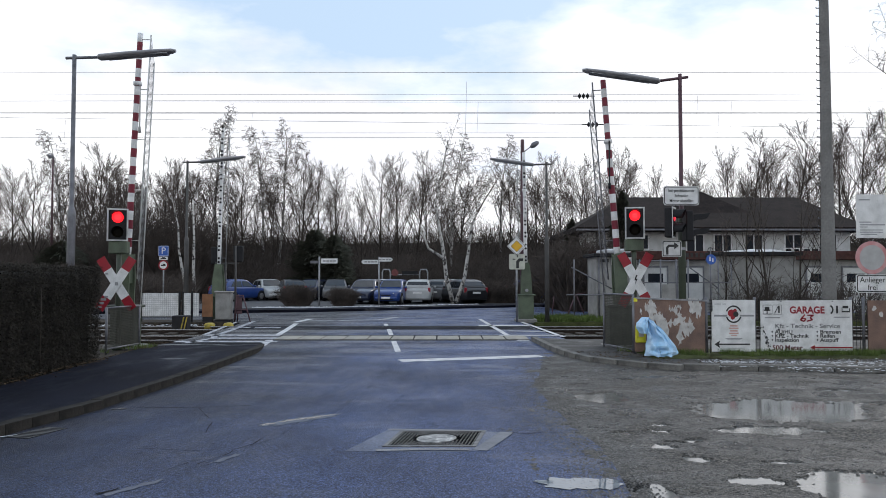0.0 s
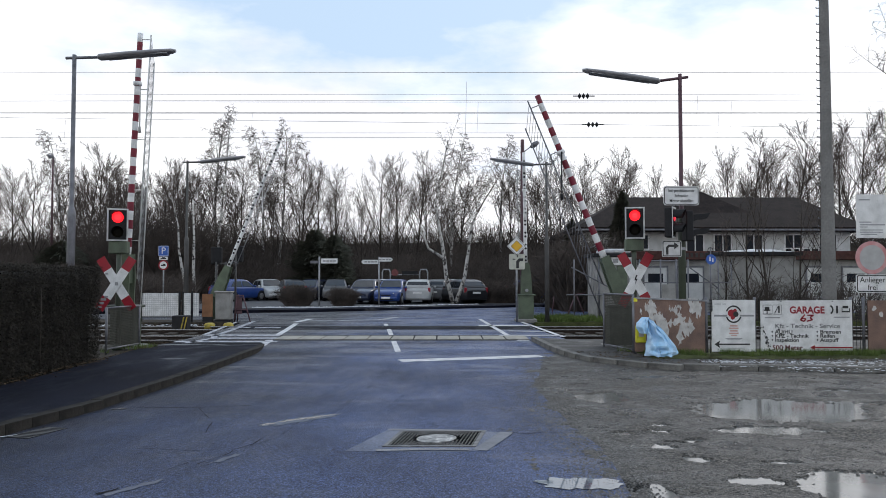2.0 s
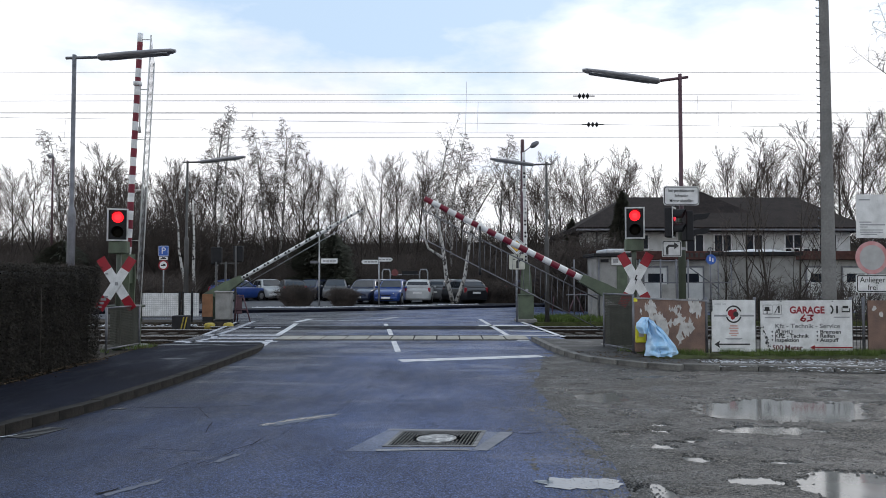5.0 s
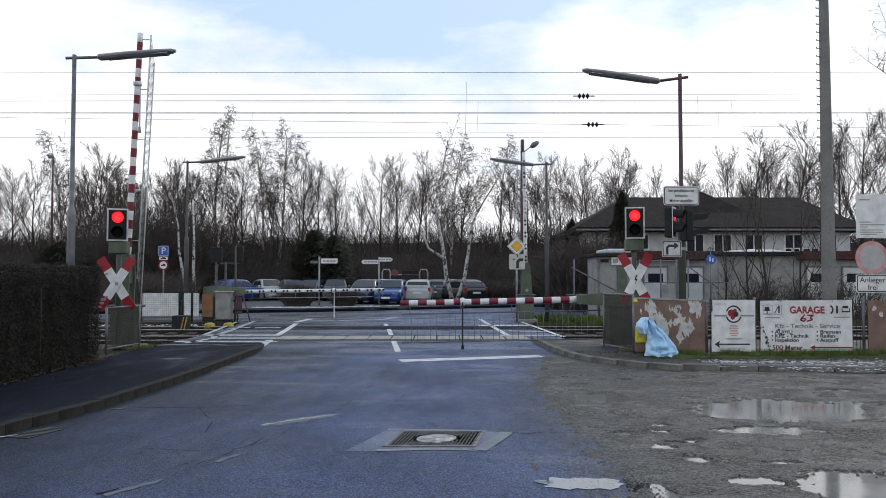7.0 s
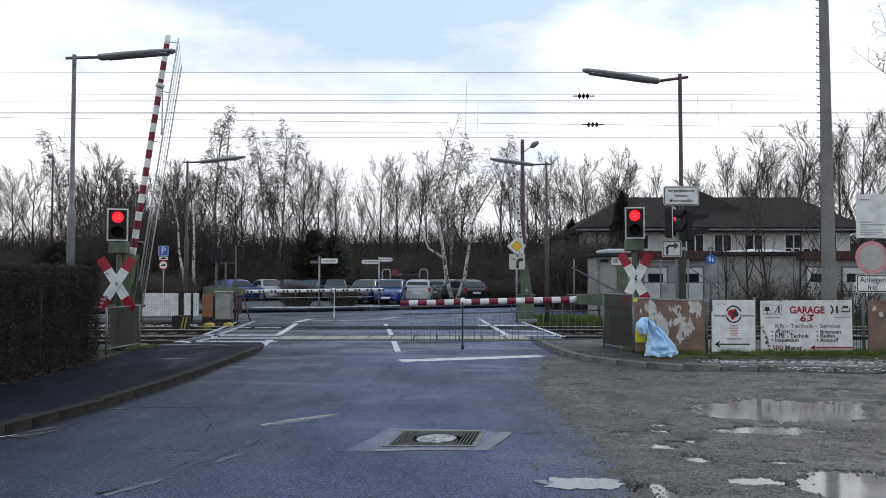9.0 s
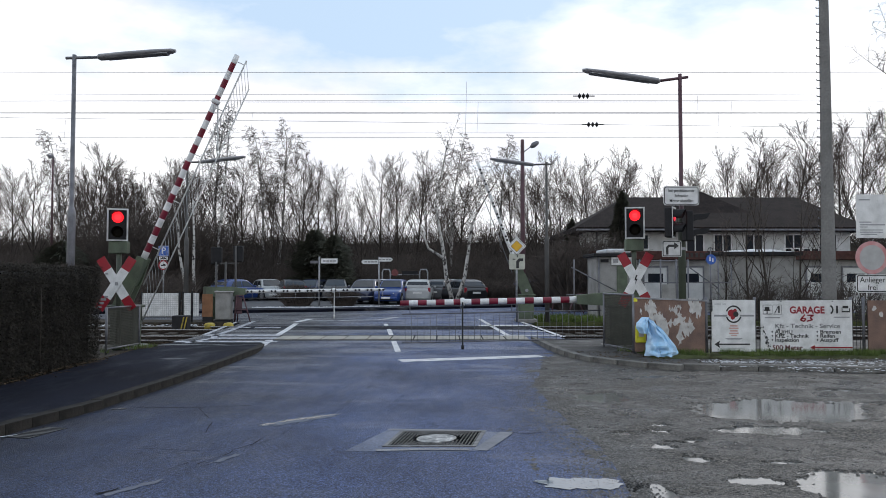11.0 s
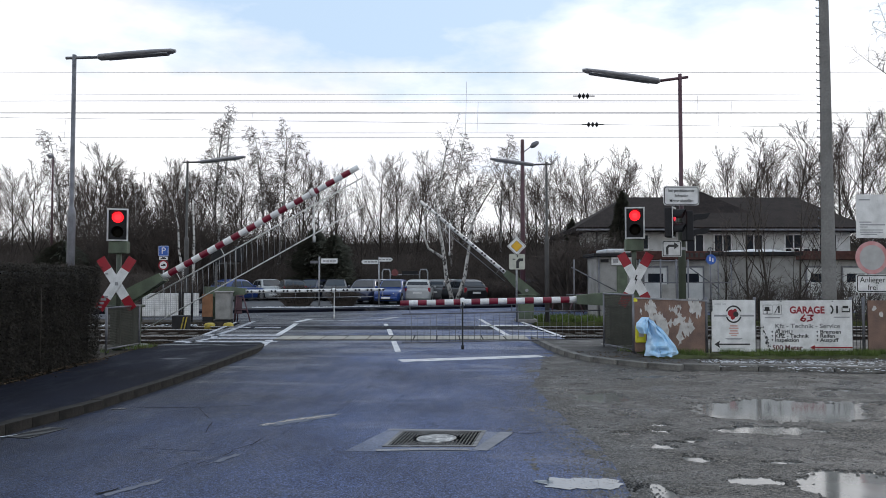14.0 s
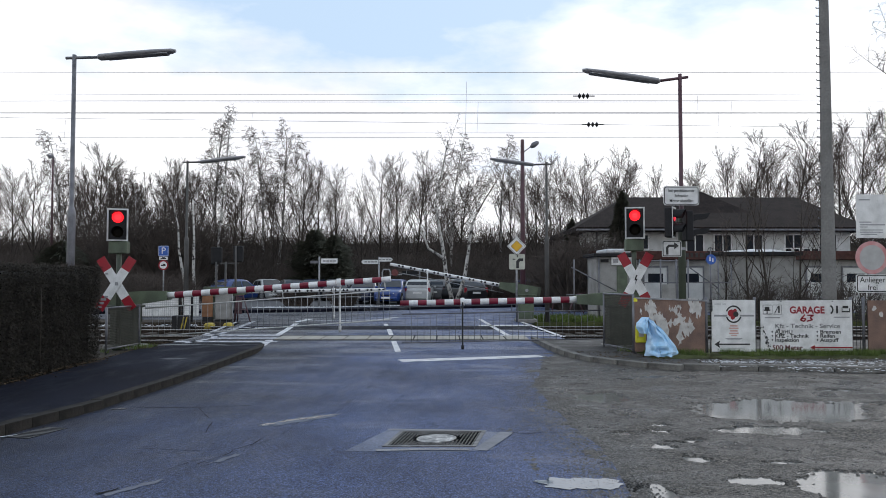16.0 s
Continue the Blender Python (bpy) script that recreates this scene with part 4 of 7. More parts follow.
def concrete_mast():
    ma = thing("concrete_mast", "tall tapered round concrete mast with climbing pegs", "mast", pose(8.93, 17.6, 0))
    part("shaft", tube([(0, 0, -0.2), (0, 0, 1.2), (0, 0, 8.0), (0, 0, 11.5)], [0.165, 0.158, 0.105, 0.085], 20), mat("stained_concrete", (0.225, 0.22, 0.21), 0.85, color2=(0.16, 0.155, 0.147), scale=1.4, fine=0.15, fscale=25, bump=0.25), ma)
    me = None
    for i in range(34):
        z = 2.6 + 0.19 * i
        r = 0.158 - (z - 1.2) * 0.0078
        if me is None:
            ob = part("climbing_peg", tube([(0.02, 0, 0), (-0.075, 0, 0), (-0.075, 0, 0.03)], 0.012, 6), M_POLE, ma)
            me = ob.data
            ob.matrix_basis = pose(-r, 0, z)
        else:
            share("climbing_peg", me, ma, pose(-r, 0, z))


concrete_mast()


def wires():
    for y, z, sag, r in ((20.34, 5.37, 0.0, 0.009), (20.34, 6.06, 0.02, 0.008), (24.4, 6.28, 0.0, 0.008), (24.4, 6.92, 0.04, 0.007), (24.4, 7.35, 0.05, 0.007), (20.34, 7.16, 0.05, 0.008), (24.4, 7.55, 0.08, 0.006), (18.6, 5.95, 0.06, 0.006)):
        pts = [(x, y, z + sag * ((x / 30.0) ** 2 - 0.3)) for x in range(-60, 61, 10)]
        tagged(make("overhead_wire", tube(pts, r * 0.75, 6), M_WIRE), "thin taut overhead line wire above the tracks", "wire", group="overhead wires")
    for x, y, z in ((4.55, 24.4, 7.48), (4.84, 24.4, 6.55)):
        ins = thing("line_insulator", "dark ribbed insulator in an overhead wire", "insulator", pose(x, y, z), group="insulators")
        part("wire_end", tube([(-0.34, 0, 0), (0.36, 0, 0)], 0.018, 6), M_BLACK, ins)
        bm = bmesh.new()
        for k in (-1, 0, 1):
            add_tube(bm, [(k * 0.13 - 0.05, 0, 0), (k * 0.13, 0, 0), (k * 0.13 + 0.05, 0, 0)], [0.025, 0.095, 0.025], 12)
        part("shed", bm, M_BLACK, ins)
    pts = [(x, 24.4, 6.55 - 0.012 * (x - 4.8)) for x in (-60, 4.5)]
    tagged(make("overhead_wire", tube(pts, 0.006, 6), M_WIRE), "thin feeder wire above the tracks", "wire", group="overhead wires")
    pts = [(5.2, 24.4, 6.55), (60, 24.4, 5.9)]
    tagged(make("overhead_wire", tube(pts, 0.006, 6), M_WIRE), "thin feeder wire above the tracks", "wire", group="overhead wires")
    for x, y, z0, z1 in ((-10.2, 20.34, 5.37, 6.06), (0.6, 20.34, 5.37, 6.9), (1.1, 24.4, 6.28, 7.3), (8.2, 24.4, 6.4, 7.5), (9.3, 24.4, 6.28, 7.3), (7.4, 20.34, 5.37, 6.1), (-6.2, 24.4, 6.28, 6.95)):
        tagged(make("wire_dropper", tube([(x, y, z0), (x + 0.04, y, z1)], 0.004, 4), M_WIRE), "thin vertical dropper between overhead wires", "wire", group="droppers")


wires()


# ---- trees ----
def lists_tube(V, Fc, pts, rad, n):
    """Adds a tapered tube to the lists of a mesh."""
    k0 = len(V)
    for i, q in enumerate(pts):
        d = (pts[min(i + 1, len(pts) - 1)] - pts[max(i - 1, 0)]).normalized()
        s = d.cross(Vector((0.31, 0.2, 1)) if abs(d.z) < 0.9 else Vector((1, 0.1, 0))).normalized()
        u = d.cross(s)
        V.extend(tuple(q + (s * math.cos(6.2832 * k / n) + u * math.sin(6.2832 * k / n)) * rad[i]) for k in range(n))
    for i in range(len(pts) - 1):
        a = k0 + i * n
        Fc.extend((a + k, a + (k + 1) % n, a + n + (k + 1) % n, a + n + k) for k in range(n))


KIDS = {"broad": (15, 10, 9), "slim": (15, 10, 8), "birch": (17, 10, 9)}
ANGLES = {"broad": (46, 40, 42), "slim": (33, 34, 38), "birch": (36, 45, 55)}


def limb(T, TF, C, CF, rng, style, level, p, d, length, r, kids, low=0.16, thin=1.0):
    """A limb with its side shoots, down to the twigs."""
    n = 5 if level < 2 else 3
    seg = (8, 5, 3, 2)[level]
    pts, rad = [p.copy()], [r]
    for i in range(seg):
        wob = (0.07, 0.14, 0.16, 0.2)[level]
        lift = (0.03, 0.15, 0.12, 0.08)[level]
        if style == "birch" and level >= 2:
            lift = -0.24
        d = (d + Vector((rng.uniform(-wob, wob), rng.uniform(-wob, wob), rng.uniform(-wob, wob) + lift))).normalized()
        p = p + d * length / seg
        pts.append(p.copy())
        rad.append(max((0.0075 if level > 1 else 0.014) * thin, r * (1 - 0.82 * (i + 1) / seg)))
    lists_tube(T if level < 2 else C, TF if level < 2 else CF, pts, rad, n)
    if level == 3:
        return
    m = kids[level]
    for c in range(m):
        f = (low + (0.99 - low) * (c + rng.random()) / m) if level == 0 else (0.2 + 0.8 * (c + rng.random()) / m)
        f = min(f, 0.99)
        i = min(int(f * seg), seg - 1)
        q = pts[i].lerp(pts[i + 1], f * seg - i)
        ax = (pts[i + 1] - pts[i]).normalized()
        side = ax.orthogonal().normalized()
        side.rotate(Matrix.Rotation(rng.random() * 6.2832, 3, ax))
        ang = radians(ANGLES[style][level] * rng.uniform(0.7, 1.25))
        dd = ax * math.cos(ang) + side * math.sin(ang)
        if level == 0:
            ln = length * {"broad": 0.66, "slim": 0.6, "birch": 0.42}[style] * (1.12 - 0.8 * f) * rng.uniform(0.75, 1.2)
        else:
            ln = length * 0.48 * (1.15 - 0.6 * f) * rng.uniform(0.7, 1.2)
        limb(T, TF, C, CF, rng, style, level + 1, q, dd, ln, max(0.013 * thin, rad[i] * (0.55 if level == 0 else 0.5)), kids, low, thin)


def grow(rng, height, style, low=0.16, thin=1.0, kids=None):
    """Lists of trunk and twig meshes for a bare tree. style: broad, slim, birch."""
    T, TF, C, CF = [], [], [], []
    limb(T, TF, C, CF, rng, style, 0, Vector((0, 0, -0.2)), Vector((rng.uniform(-0.05, 0.05), 0, 1)), height, height * 0.0125, kids or KIDS[style], low, thin)
    return T, TF, C, CF


def tree_proto(seed, height, style, label, twig):
    rng = random.Random(seed)
    T, TF, C, CF = grow(rng, height, style, 0.22)
    tr = thing("tree", label, "tree", group="bare trees")
    from_lists("trunk", T, TF, M_BIRCH if style == "birch" else M_BARK, tr, smooth=True)
    from_lists("crown", C, CF, twig, tr, "bare fine twigs")
    return tr


PROTO = {"broad": [tree_proto(s, 10, "broad", "bare grey-brown broadleaf tree in winter", M_TWIG) for s in (1, 2, 3)],
         "slim": [tree_proto(s, 10, "slim", "slim bare tree with upright twigs", M_TWIG) for s in (11, 12)],
         "birch": [tree_proto(s, 10, "birch", "bare birch with pale trunk and drooping twigs", M_TWIG) for s in (21, 22)]}
USED = set()


def plant(style, x, y, height, rng):
    k = rng.randrange(len(PROTO[style]))
    s = height / 10.0
    base = bank(y) * 0.88 - 0.1
    m = pose(x, y, base, 0, 0, rng.uniform(0, 360))
    src = PROTO[style][k]
    ob = copy_thing(src, m) if (style, k) in USED else src
    USED.add((style, k))
    ob.matrix_basis = m
    ob.scale = (s * rng.uniform(0.9, 1.1), s * rng.uniform(0.9, 1.1), s)


def woods():
    rng = random.Random(5)
    rows = [(-25, 300, "slim"), (20, 300, "broad"), (60, 275, "slim"), (108, 235, "birch"), (150, 255, "broad"), (180, 262, "slim"), (212, 300, "broad"), (262, 300, "slim"), (300, 282, "broad"), (330, 275, "slim"),
            (383, 205, "birch"), (430, 285, "broad"), (465, 225, "birch"), (492, 220, "birch"), (530, 262, "slim"), (565, 288, "broad"), (597, 300, "broad"), (640, 345, "slim"), (675, 283, "broad"), (705, 285, "slim"), (735, 272, "broad"),
            (755, 290, "slim"), (795, 250, "birch"), (815, 330, "broad"), (885, 250, "birch"), (905, 300, "slim"), (950, 300, "slim"), (985, 278, "broad"), (1025, 290, "slim"), (1060, 285, "broad"), (1090, 272, "slim"), (1125, 280, "broad"), (1165, 292, "slim"),
            (1250, 290, "broad"), (1290, 262, "slim"), (1325, 235, "broad"), (1365, 250, "slim"), (1395, 222, "broad"), (1435, 250, "slim"), (1490, 212, "slim"), (1530, 208, "broad"), (1575, 200, "broad"), (1620, 215, "slim")]
    for px, top, style in rows:
        y = rng.uniform(59, 68)
        x = (px - 784) / 1345 * y
        base = bank(y) * 0.88 - 0.1
        plant(style, x, y, (1.6 + (492 - top) / 1345 * y - base) * {"slim": 0.86, "broad": 0.9, "birch": 0.98}[style], rng)
    for k in range(20):
        y = rng.uniform(57, 66)
        px = -20 + 1620 * (k + rng.random()) / 20
        if 600 < px < 650:
            continue
        plant(rng.choice(("broad", "slim", "slim")), (px - 784) / 1345 * y, y, rng.uniform(6.0, 8.4), rng)
    for k in range(10):
        y = rng.uniform(55, 60)
        plant(rng.choice(("slim", "slim", "birch")), (120 + 24 * k + rng.uniform(-8, 8) - 784) / 1345 * y, y, rng.uniform(7.0, 9.6), rng)
    for k in range(9):
        y = rng.uniform(76, 92)
        x = rng.uniform(-56, 58)
        plant(rng.choice(("broad", "slim")), x, y, rng.uniform(4.5, 6.5), rng)


def thicket(name, label, x0, x1, y0, y1, n, h0, h1, seed, material):
    rng = random.Random(seed)
    V, Fc = [], []
    for _ in range(n):
        x, y = rng.uniform(x0, x1), rng.uniform(y0, y1)
        clump = 0.5 + 0.5 * noise.noise((x * 0.35, y * 0.2, seed))
        h = h0 + (h1 - h0) * clump * rng.uniform(0.6, 1.1)
        base = -0.1 if y < 57 else bank(y) * 0.88 - 0.1
        p = Vector((x, y, base))
        d = Vector((rng.uniform(-0.5, 0.5), rng.uniform(-0.4, 0.4), 1)).normalized()
        pts = [p]
        for i in range(3):
            d = (d + Vector((rng.uniform(-0.35, 0.35), rng.uniform(-0.3, 0.3), 0))).normalized()
            pts.append(pts[-1] + d * h / 3)
        lists_tube(V, Fc, pts, [0.022, 0.018, 0.012, 0.006], 3)
        for i in (1, 2, 2, 3):
            q = pts[i]
            e = Vector((rng.uniform(-1, 1), rng.uniform(-1, 1), rng.uniform(-0.1, 0.9))).normalized()
            lists_tube(V, Fc, [q, q + e * h * rng.uniform(0.12, 0.3)], [0.011, 0.005], 3)
    tagged(from_lists(name, V, Fc, material), label, "shrubs", kind="stuff")


woods()
thicket("undergrowth", "dense bare brown undergrowth below the trees", -50, 50, 55, 62, 9000, 1.8, 5.0, 3, M_SHRUB)
thicket("undergrowth", "tall bare saplings and brush on the bank", -56, 56, 61, 71, 12000, 1.2, 3.6, 4, M_SHRUB)
thicket("undergrowth", "uneven bare brush along the top of the bank", -58, 58, 66, 73, 5000, 0.4, 2.0, 9, M_SHRUB)


# ---- signals, crosses and signs ----
def signal_head(parent, x, z, y, w, h, lit, rz=0):
    """Two-lamp signal head, its face towards -y."""
    m = pose(x, y, z, 0, 0, rz)
    bm = box(-w / 2, w / 2, 0.0, 0.16, -h / 2, h / 2, 0.02)
    head = part("signal_head", bm, M_BLACK, parent, "black two-lamp signal head with pale border")
    head.matrix_basis = m
    bm = plate([(-w / 2, -h / 2), (w / 2, -h / 2), (w / 2, h / 2), (-w / 2, h / 2)], -0.012, 0.0)
    plate_ob = part("backing_board", bm, M_BLACK, head)
    bm = bmesh.new()
    for a in (-1, 1):
        add_box(bm, a * w / 2 - 0.018, a * w / 2 + 0.016, -0.02, -0.005, -h / 2, h / 2)
        add_box(bm, -w / 2 - 0.018, w / 2 + 0.016, -0.0205, -0.0055, a * h / 2 - 0.016, a * h / 2 + 0.016)
    part("border", bm, M_PALESTEEL, head, "pale reflective border")
    for zz, material, nm in ((h * 0.24, lit, "red_lamp"), (-h * 0.24, M_LENS, "amber_lamp")):
        bm = bmesh.new()
        add_tube(bm, [(0, -0.016, zz), (0, -0.035, zz), (0, -0.045, zz)], [0.118, 0.105, 0.06], 24)
        part(nm, bm, material, head, "glowing red lens" if material is lit else "dark unlit lens")
        bm = bmesh.new()
        n = 14
        rows = []
        for k in range(n + 1):
            a = radians(-20 + 220 * k / n)
            rows.append([bm.verts.new((r * math.cos(a), yy, zz + r * math.sin(a))) for yy, r in ((-0.014, 0.135), (-0.2 - 0.06 * math.sin(a), 0.135), (-0.2 - 0.06 * math.sin(a), 0.127), (-0.014, 0.127))])
        for p, q in zip(rows, rows[1:]):
            for k in range(4):
                bm.faces.new((p[k], q[k], q[(k + 1) % 4], p[(k + 1) % 4]))
        bmesh.ops.recalc_face_normals(bm, faces=bm.faces[:])
        part("visor", bm, M_BLACK, head)
    return head


def st_andrew(parent, x, z, y, deg, length, w, bolt=False):
    """Crossing cross of two flat arms with red ends."""
    for s in (-1, 1):
        a = s * deg
        yy = y - 0.015 * s
        bm = bmesh.new()
        cut = length / 2 - 0.3
        for z0, z1, mi in ((-cut, cut, 0), (cut, length / 2, 1), (-length / 2, -cut, 1)):
            add_box(bm, -w / 2, w / 2, -0.006, 0.006, z0, z1, 0, mi)
        ob = part("cross_arm", bm, [M_WHITE, M_SIGNRED], parent, "white arm with red ends")
        ob.matrix_basis = pose(x, yy, z, 0, a, 0)
    if bolt:
        bm = plate([(0.0, 0.1), (0.035, 0.1), (0.0, 0.02), (0.035, 0.02), (-0.02, -0.11), (-0.005, -0.015), (-0.035, -0.015)], y - 0.03, y - 0.024)
        for v in bm.verts:
            v.co.x += x
            v.co.z += z
        part("flash_symbol", bm, M_BLACKSIGN, parent, "black lightning flash")


def crossing_signal(x, y, z_head, z_cross, deg, label, bolt, turn):
    s = thing("crossing_signal", label, "signal", pose(x, y, 0), group="crossing signals")
    part("post", tube([(0, 0.1, 0.0), (0, 0.1, z_head)], 0.055, 12), M_DARKGREEN, s)
    part("post_foot", tube([(0, 0.1, 0.0), (0, 0.1, 0.12), (0, 0.1, 0.16)], [0.12, 0.11, 0.06], 12), M_DARKGREEN, s)
    signal_head(s, 0, z_head, 0, 0.40, 0.68, M_REDGLOW, turn)
    part("control_box", box(-0.2, 0.2, 0.0, 0.2, z_head - 0.63, z_head - 0.36, 0.02), M_GREEN, s, "grey-green box under the signal")
    st_andrew(s, 0, z_cross, -0.03, deg, 1.32, 0.2, bolt)
    if not bolt:
        for i, (dx, dz, w, h) in enumerate(((-0.26, -0.34, 0.12, 0.05), (-0.3, -0.42, 0.1, 0.05), (-0.2, -0.28, 0.08, 0.04), (0.02, 0.0, 0.07, 0.07), (-0.34, -0.5, 0.09, 0.04), (-0.2, 0.22, 0.05, 0.04))):
            bm = box(dx - w / 2, dx + w / 2, -0.058 - 0.001 * i, -0.054, z_cross + dz - h / 2, z_cross + dz + h / 2)
            part("sticker", bm, M_GREYPRINT, s, "torn weathered sticker")


crossing_signal(4.3, 17.0, 2.83, 1.56, 29, "level crossing signal showing red above a cross", True, -13)
crossing_signal(-7.12, 16.6, 2.76, 1.47, 33, "red crossing signal above a stickered cross by hedge", False, 21)


def sign_plate(parent, x0, x1, z0, z1, y, material=None, border=None, r=0.03):
    ob = part("sign_plate", plate(round_rect(x0, x1, z0, z1, r), y, y + 0.012), material or M_WHITE, parent)
    if border:
        bm = bmesh.new()
        out, inn = round_rect(x0 + 0.012, x1 - 0.012, z0 + 0.012, z1 - 0.012, r), round_rect(x0 + 0.03, x1 - 0.03, z0 + 0.03, z1 - 0.03, r * 0.7)
        a, b = [bm.verts.new((x, y - 0.003, z)) for x, z in out], [bm.verts.new((x, y - 0.003, z)) for x, z in inn]
        k = len(a)
        for i in range(k):
            bm.faces.new((a[i], a[(i + 1) % k], b[(i + 1) % k], b[i]))
        part("border", bm, border, parent)
    return ob


def bars(parent, rows, y, material, name="print_bar"):
    """Plain bars in place of small print: (x centre, z centre, width, height)."""
    for x, z, w, h in rows:
        part(name, box(x - w / 2, x + w / 2, y - 0.003, y - 0.001, z - h / 2, z + h / 2), material, parent)


def signs():
    # signs and turn signal on the lamp post
    s = thing("road_sign", "white notice to stop engines at closed barriers, on lamp post", "sign", pose(5.16, 16.4, 0), group="road signs")
    sign_plate(s, -0.385, 0.385, 3.17, 3.585, 0, M_WHITE, M_BLACKSIGN, 0.05)
    words("bei geschlossener", 0, 3.485, 0.098, -0.004, M_BLACKSIGN, s, squeeze=0.82, bold=0.0012)
    words("Schranke", 0, 3.375, 0.098, -0.004, M_BLACKSIGN, s, squeeze=0.82, bold=0.0012)
    words("Motor abstellen", 0, 3.265, 0.098, -0.004, M_BLACKSIGN, s, squeeze=0.82, bold=0.0012)
    part("clamp", box(-0.02, 0.1, 0.012, 0.06, 3.3, 3.4), M_GALV, s)
    s = thing("road_sign", "white right-turn arrow plate below a signal", "sign", pose(4.93, 16.36, 0), group="road signs")
    # White plate given a greyer material, so its shadow sits in the colour.
    sign_plate(s, -0.21, 0.21, 2.05, 2.4, 0, M_PALESTEEL, M_BLACKSIGN, 0.03)
    bm = plate([(-0.125, 2.1), (-0.075, 2.1), (-0.075, 2.24), (-0.05, 2.265), (0.05, 2.265), (0.05, 2.215), (0.15, 2.29), (0.05, 2.365), (0.05, 2.315), (-0.07, 2.315), (-0.125, 2.26)], -0.006, -0.002)
    part("arrow", bm, M_BLACKSIGN, s)
    part("clamp", box(0.1, 0.3, 0.012, 0.06, 2.2, 2.26), M_GALV, s)
    s = thing("crossing_signal", "dark side-turned signal on a brown lamp post", "signal", pose(5.0, 16.38, 0), group="crossing signals")
    signal_head(s, -0.02, 2.79, 0.0, 0.36, 0.64, M_REDDIM, 62)
    part("bracket", box(0.0, 0.2, 0.05, 0.12, 2.72, 2.8), M_BLACK, s)
    s = thing("crossing_signal", "black signal with long hoods turned to the side road", "signal", pose(5.3, 16.5, 0), group="crossing signals")
    part("signal_head", box(-0.06, 0.1, -0.17, 0.17, 2.4, 3.05, 0.02), M_BLACK, s)
    for z in (2.9, 2.58):
        part("visor", plate([(0.08, z + 0.06), (0.48, z + 0.1), (0.4, z - 0.02), (0.2, z - 0.04), (0.08, z - 0.1)], -0.12, 0.12), M_BLACK, s)
    # no-entry for vehicles with its plates
    s = thing("road_sign", "round red-rimmed no-vehicles sign with two plates on a post", "sign", pose(7.85, 13.9, 0), group="road signs")
    part("post", tube([(0.4, 0.05, 0), (0.4, 0.05, 3.15)], 0.032, 10), M_GALV, s)
    for z in (1.5, 1.97, 2.75):
        part("bracket", box(-0.15, 0.4, 0.012, 0.04, z - 0.02, z + 0.02), M_GALV, s)
    bm = bmesh.new()
    add_disc(bm, (0, 1.97), 0.3, 0.0, 0.012, 36)
    part("rim", bm, mat("faded_red", (0.5, 0.2, 0.2), 0.5, color2=(0.55, 0.33, 0.32), scale=6), s, "faded red rim")
    bm = bmesh.new()
    add_disc(bm, (0, 1.97), 0.228, -0.004, 0.002, 36)
    part("disc", bm, mat("dirty_white", (0.42, 0.42, 0.41), 0.5, color2=(0.33, 0.32, 0.31), scale=5), s)
    sign_plate(s, -0.3, 0.31, 1.33, 1.66, 0, M_WHITE, M_BLACKSIGN, 0.035)
    words("Anlieger", 0, 1.56, 0.145, -0.004, M_BLACKSIGN, s, squeeze=0.95)
    words("frei", 0, 1.42, 0.145, -0.004, M_BLACKSIGN, s, squeeze=0.95)
    sign_plate(s, -0.275, 0.42, 2.33, 3.13, 0, M_WHITE, None, 0.01)
    bars(s, [(-0.12, 3.03, 0.2, 0.022), (-0.11, 2.62, 0.22, 0.018), (0.02, 2.57, 0.46, 0.02), (-0.14, 2.53, 0.14, 0.016), (0.0, 2.475, 0.42, 0.016), (0.0, 2.435, 0.42, 0.016), (-0.05, 2.395, 0.3, 0.016)], 0, M_GREYPRINT)
    # priority signs beyond the tracks
    s = thing("road_sign", "yellow and white priority diamond over a bend plate", "sign", pose(2.66, 27.4, 0), group="road signs")
    part("post", tube([(0, 0.05, 0), (0, 0.05, 3.1)], 0.04, 8), M_GALV, s)
    for r, material, y in ((0.345, M_WHITE, 0.0), (0.31, M_BLACKSIGN, -0.004), (0.295, M_WHITE, -0.007), (0.215, M_BLACKSIGN, -0.01), (0.2, M_AMBER, -0.013)):
        part("diamond", plate([(0, 2.74 - r), (r, 2.74), (0, 2.74 + r), (-r, 2.74)], y, y + 0.006), material, s)
    sign_plate(s, -0.275, 0.295, 1.9, 2.46, 0, mat("cream_plate", (0.5, 0.5, 0.42), 0.5, var=0.2), None, 0.05)
    part("bend_symbol", plate([(-0.02, 1.95), (0.08, 1.95), (0.08, 2.15), (0.12, 2.2), (0.23, 2.2), (0.23, 2.3), (0.08, 2.3), (-0.02, 2.2)], -0.006, -0.002), M_BLACKSIGN, s)
    bars(s, [(-0.1, 2.27, 0.1, 0.035), (0.03, 2.38, 0.035, 0.08)], 0, M_BLACKSIGN, "bend_stub")
    # parking sign
    s = thing("road_sign", "blue parking sign above a round red-rimmed sign", "sign", pose(-13.25, 36, 0), group="road signs")
    part("post", tube([(0, 0.05, 0), (0, 0.05, 3.1)], 0.035, 8), M_GALV, s)
    sign_plate(s, -0.24, 0.24, 2.62, 3.12, 0, M_SIGNBLUE, M_WHITE, 0.03)
    words("P", 0, 2.87, 0.44, -0.004, M_WHITE, s)
    sign_plate(s, -0.2, 0.2, 2.45, 2.6, 0, M_WHITE, None, 0.02)
    bars(s, [(0, 2.515, 0.26, 0.06), (0, 2.55, 0.14, 0.05)], 0, M_BLACKSIGN, "car_symbol")
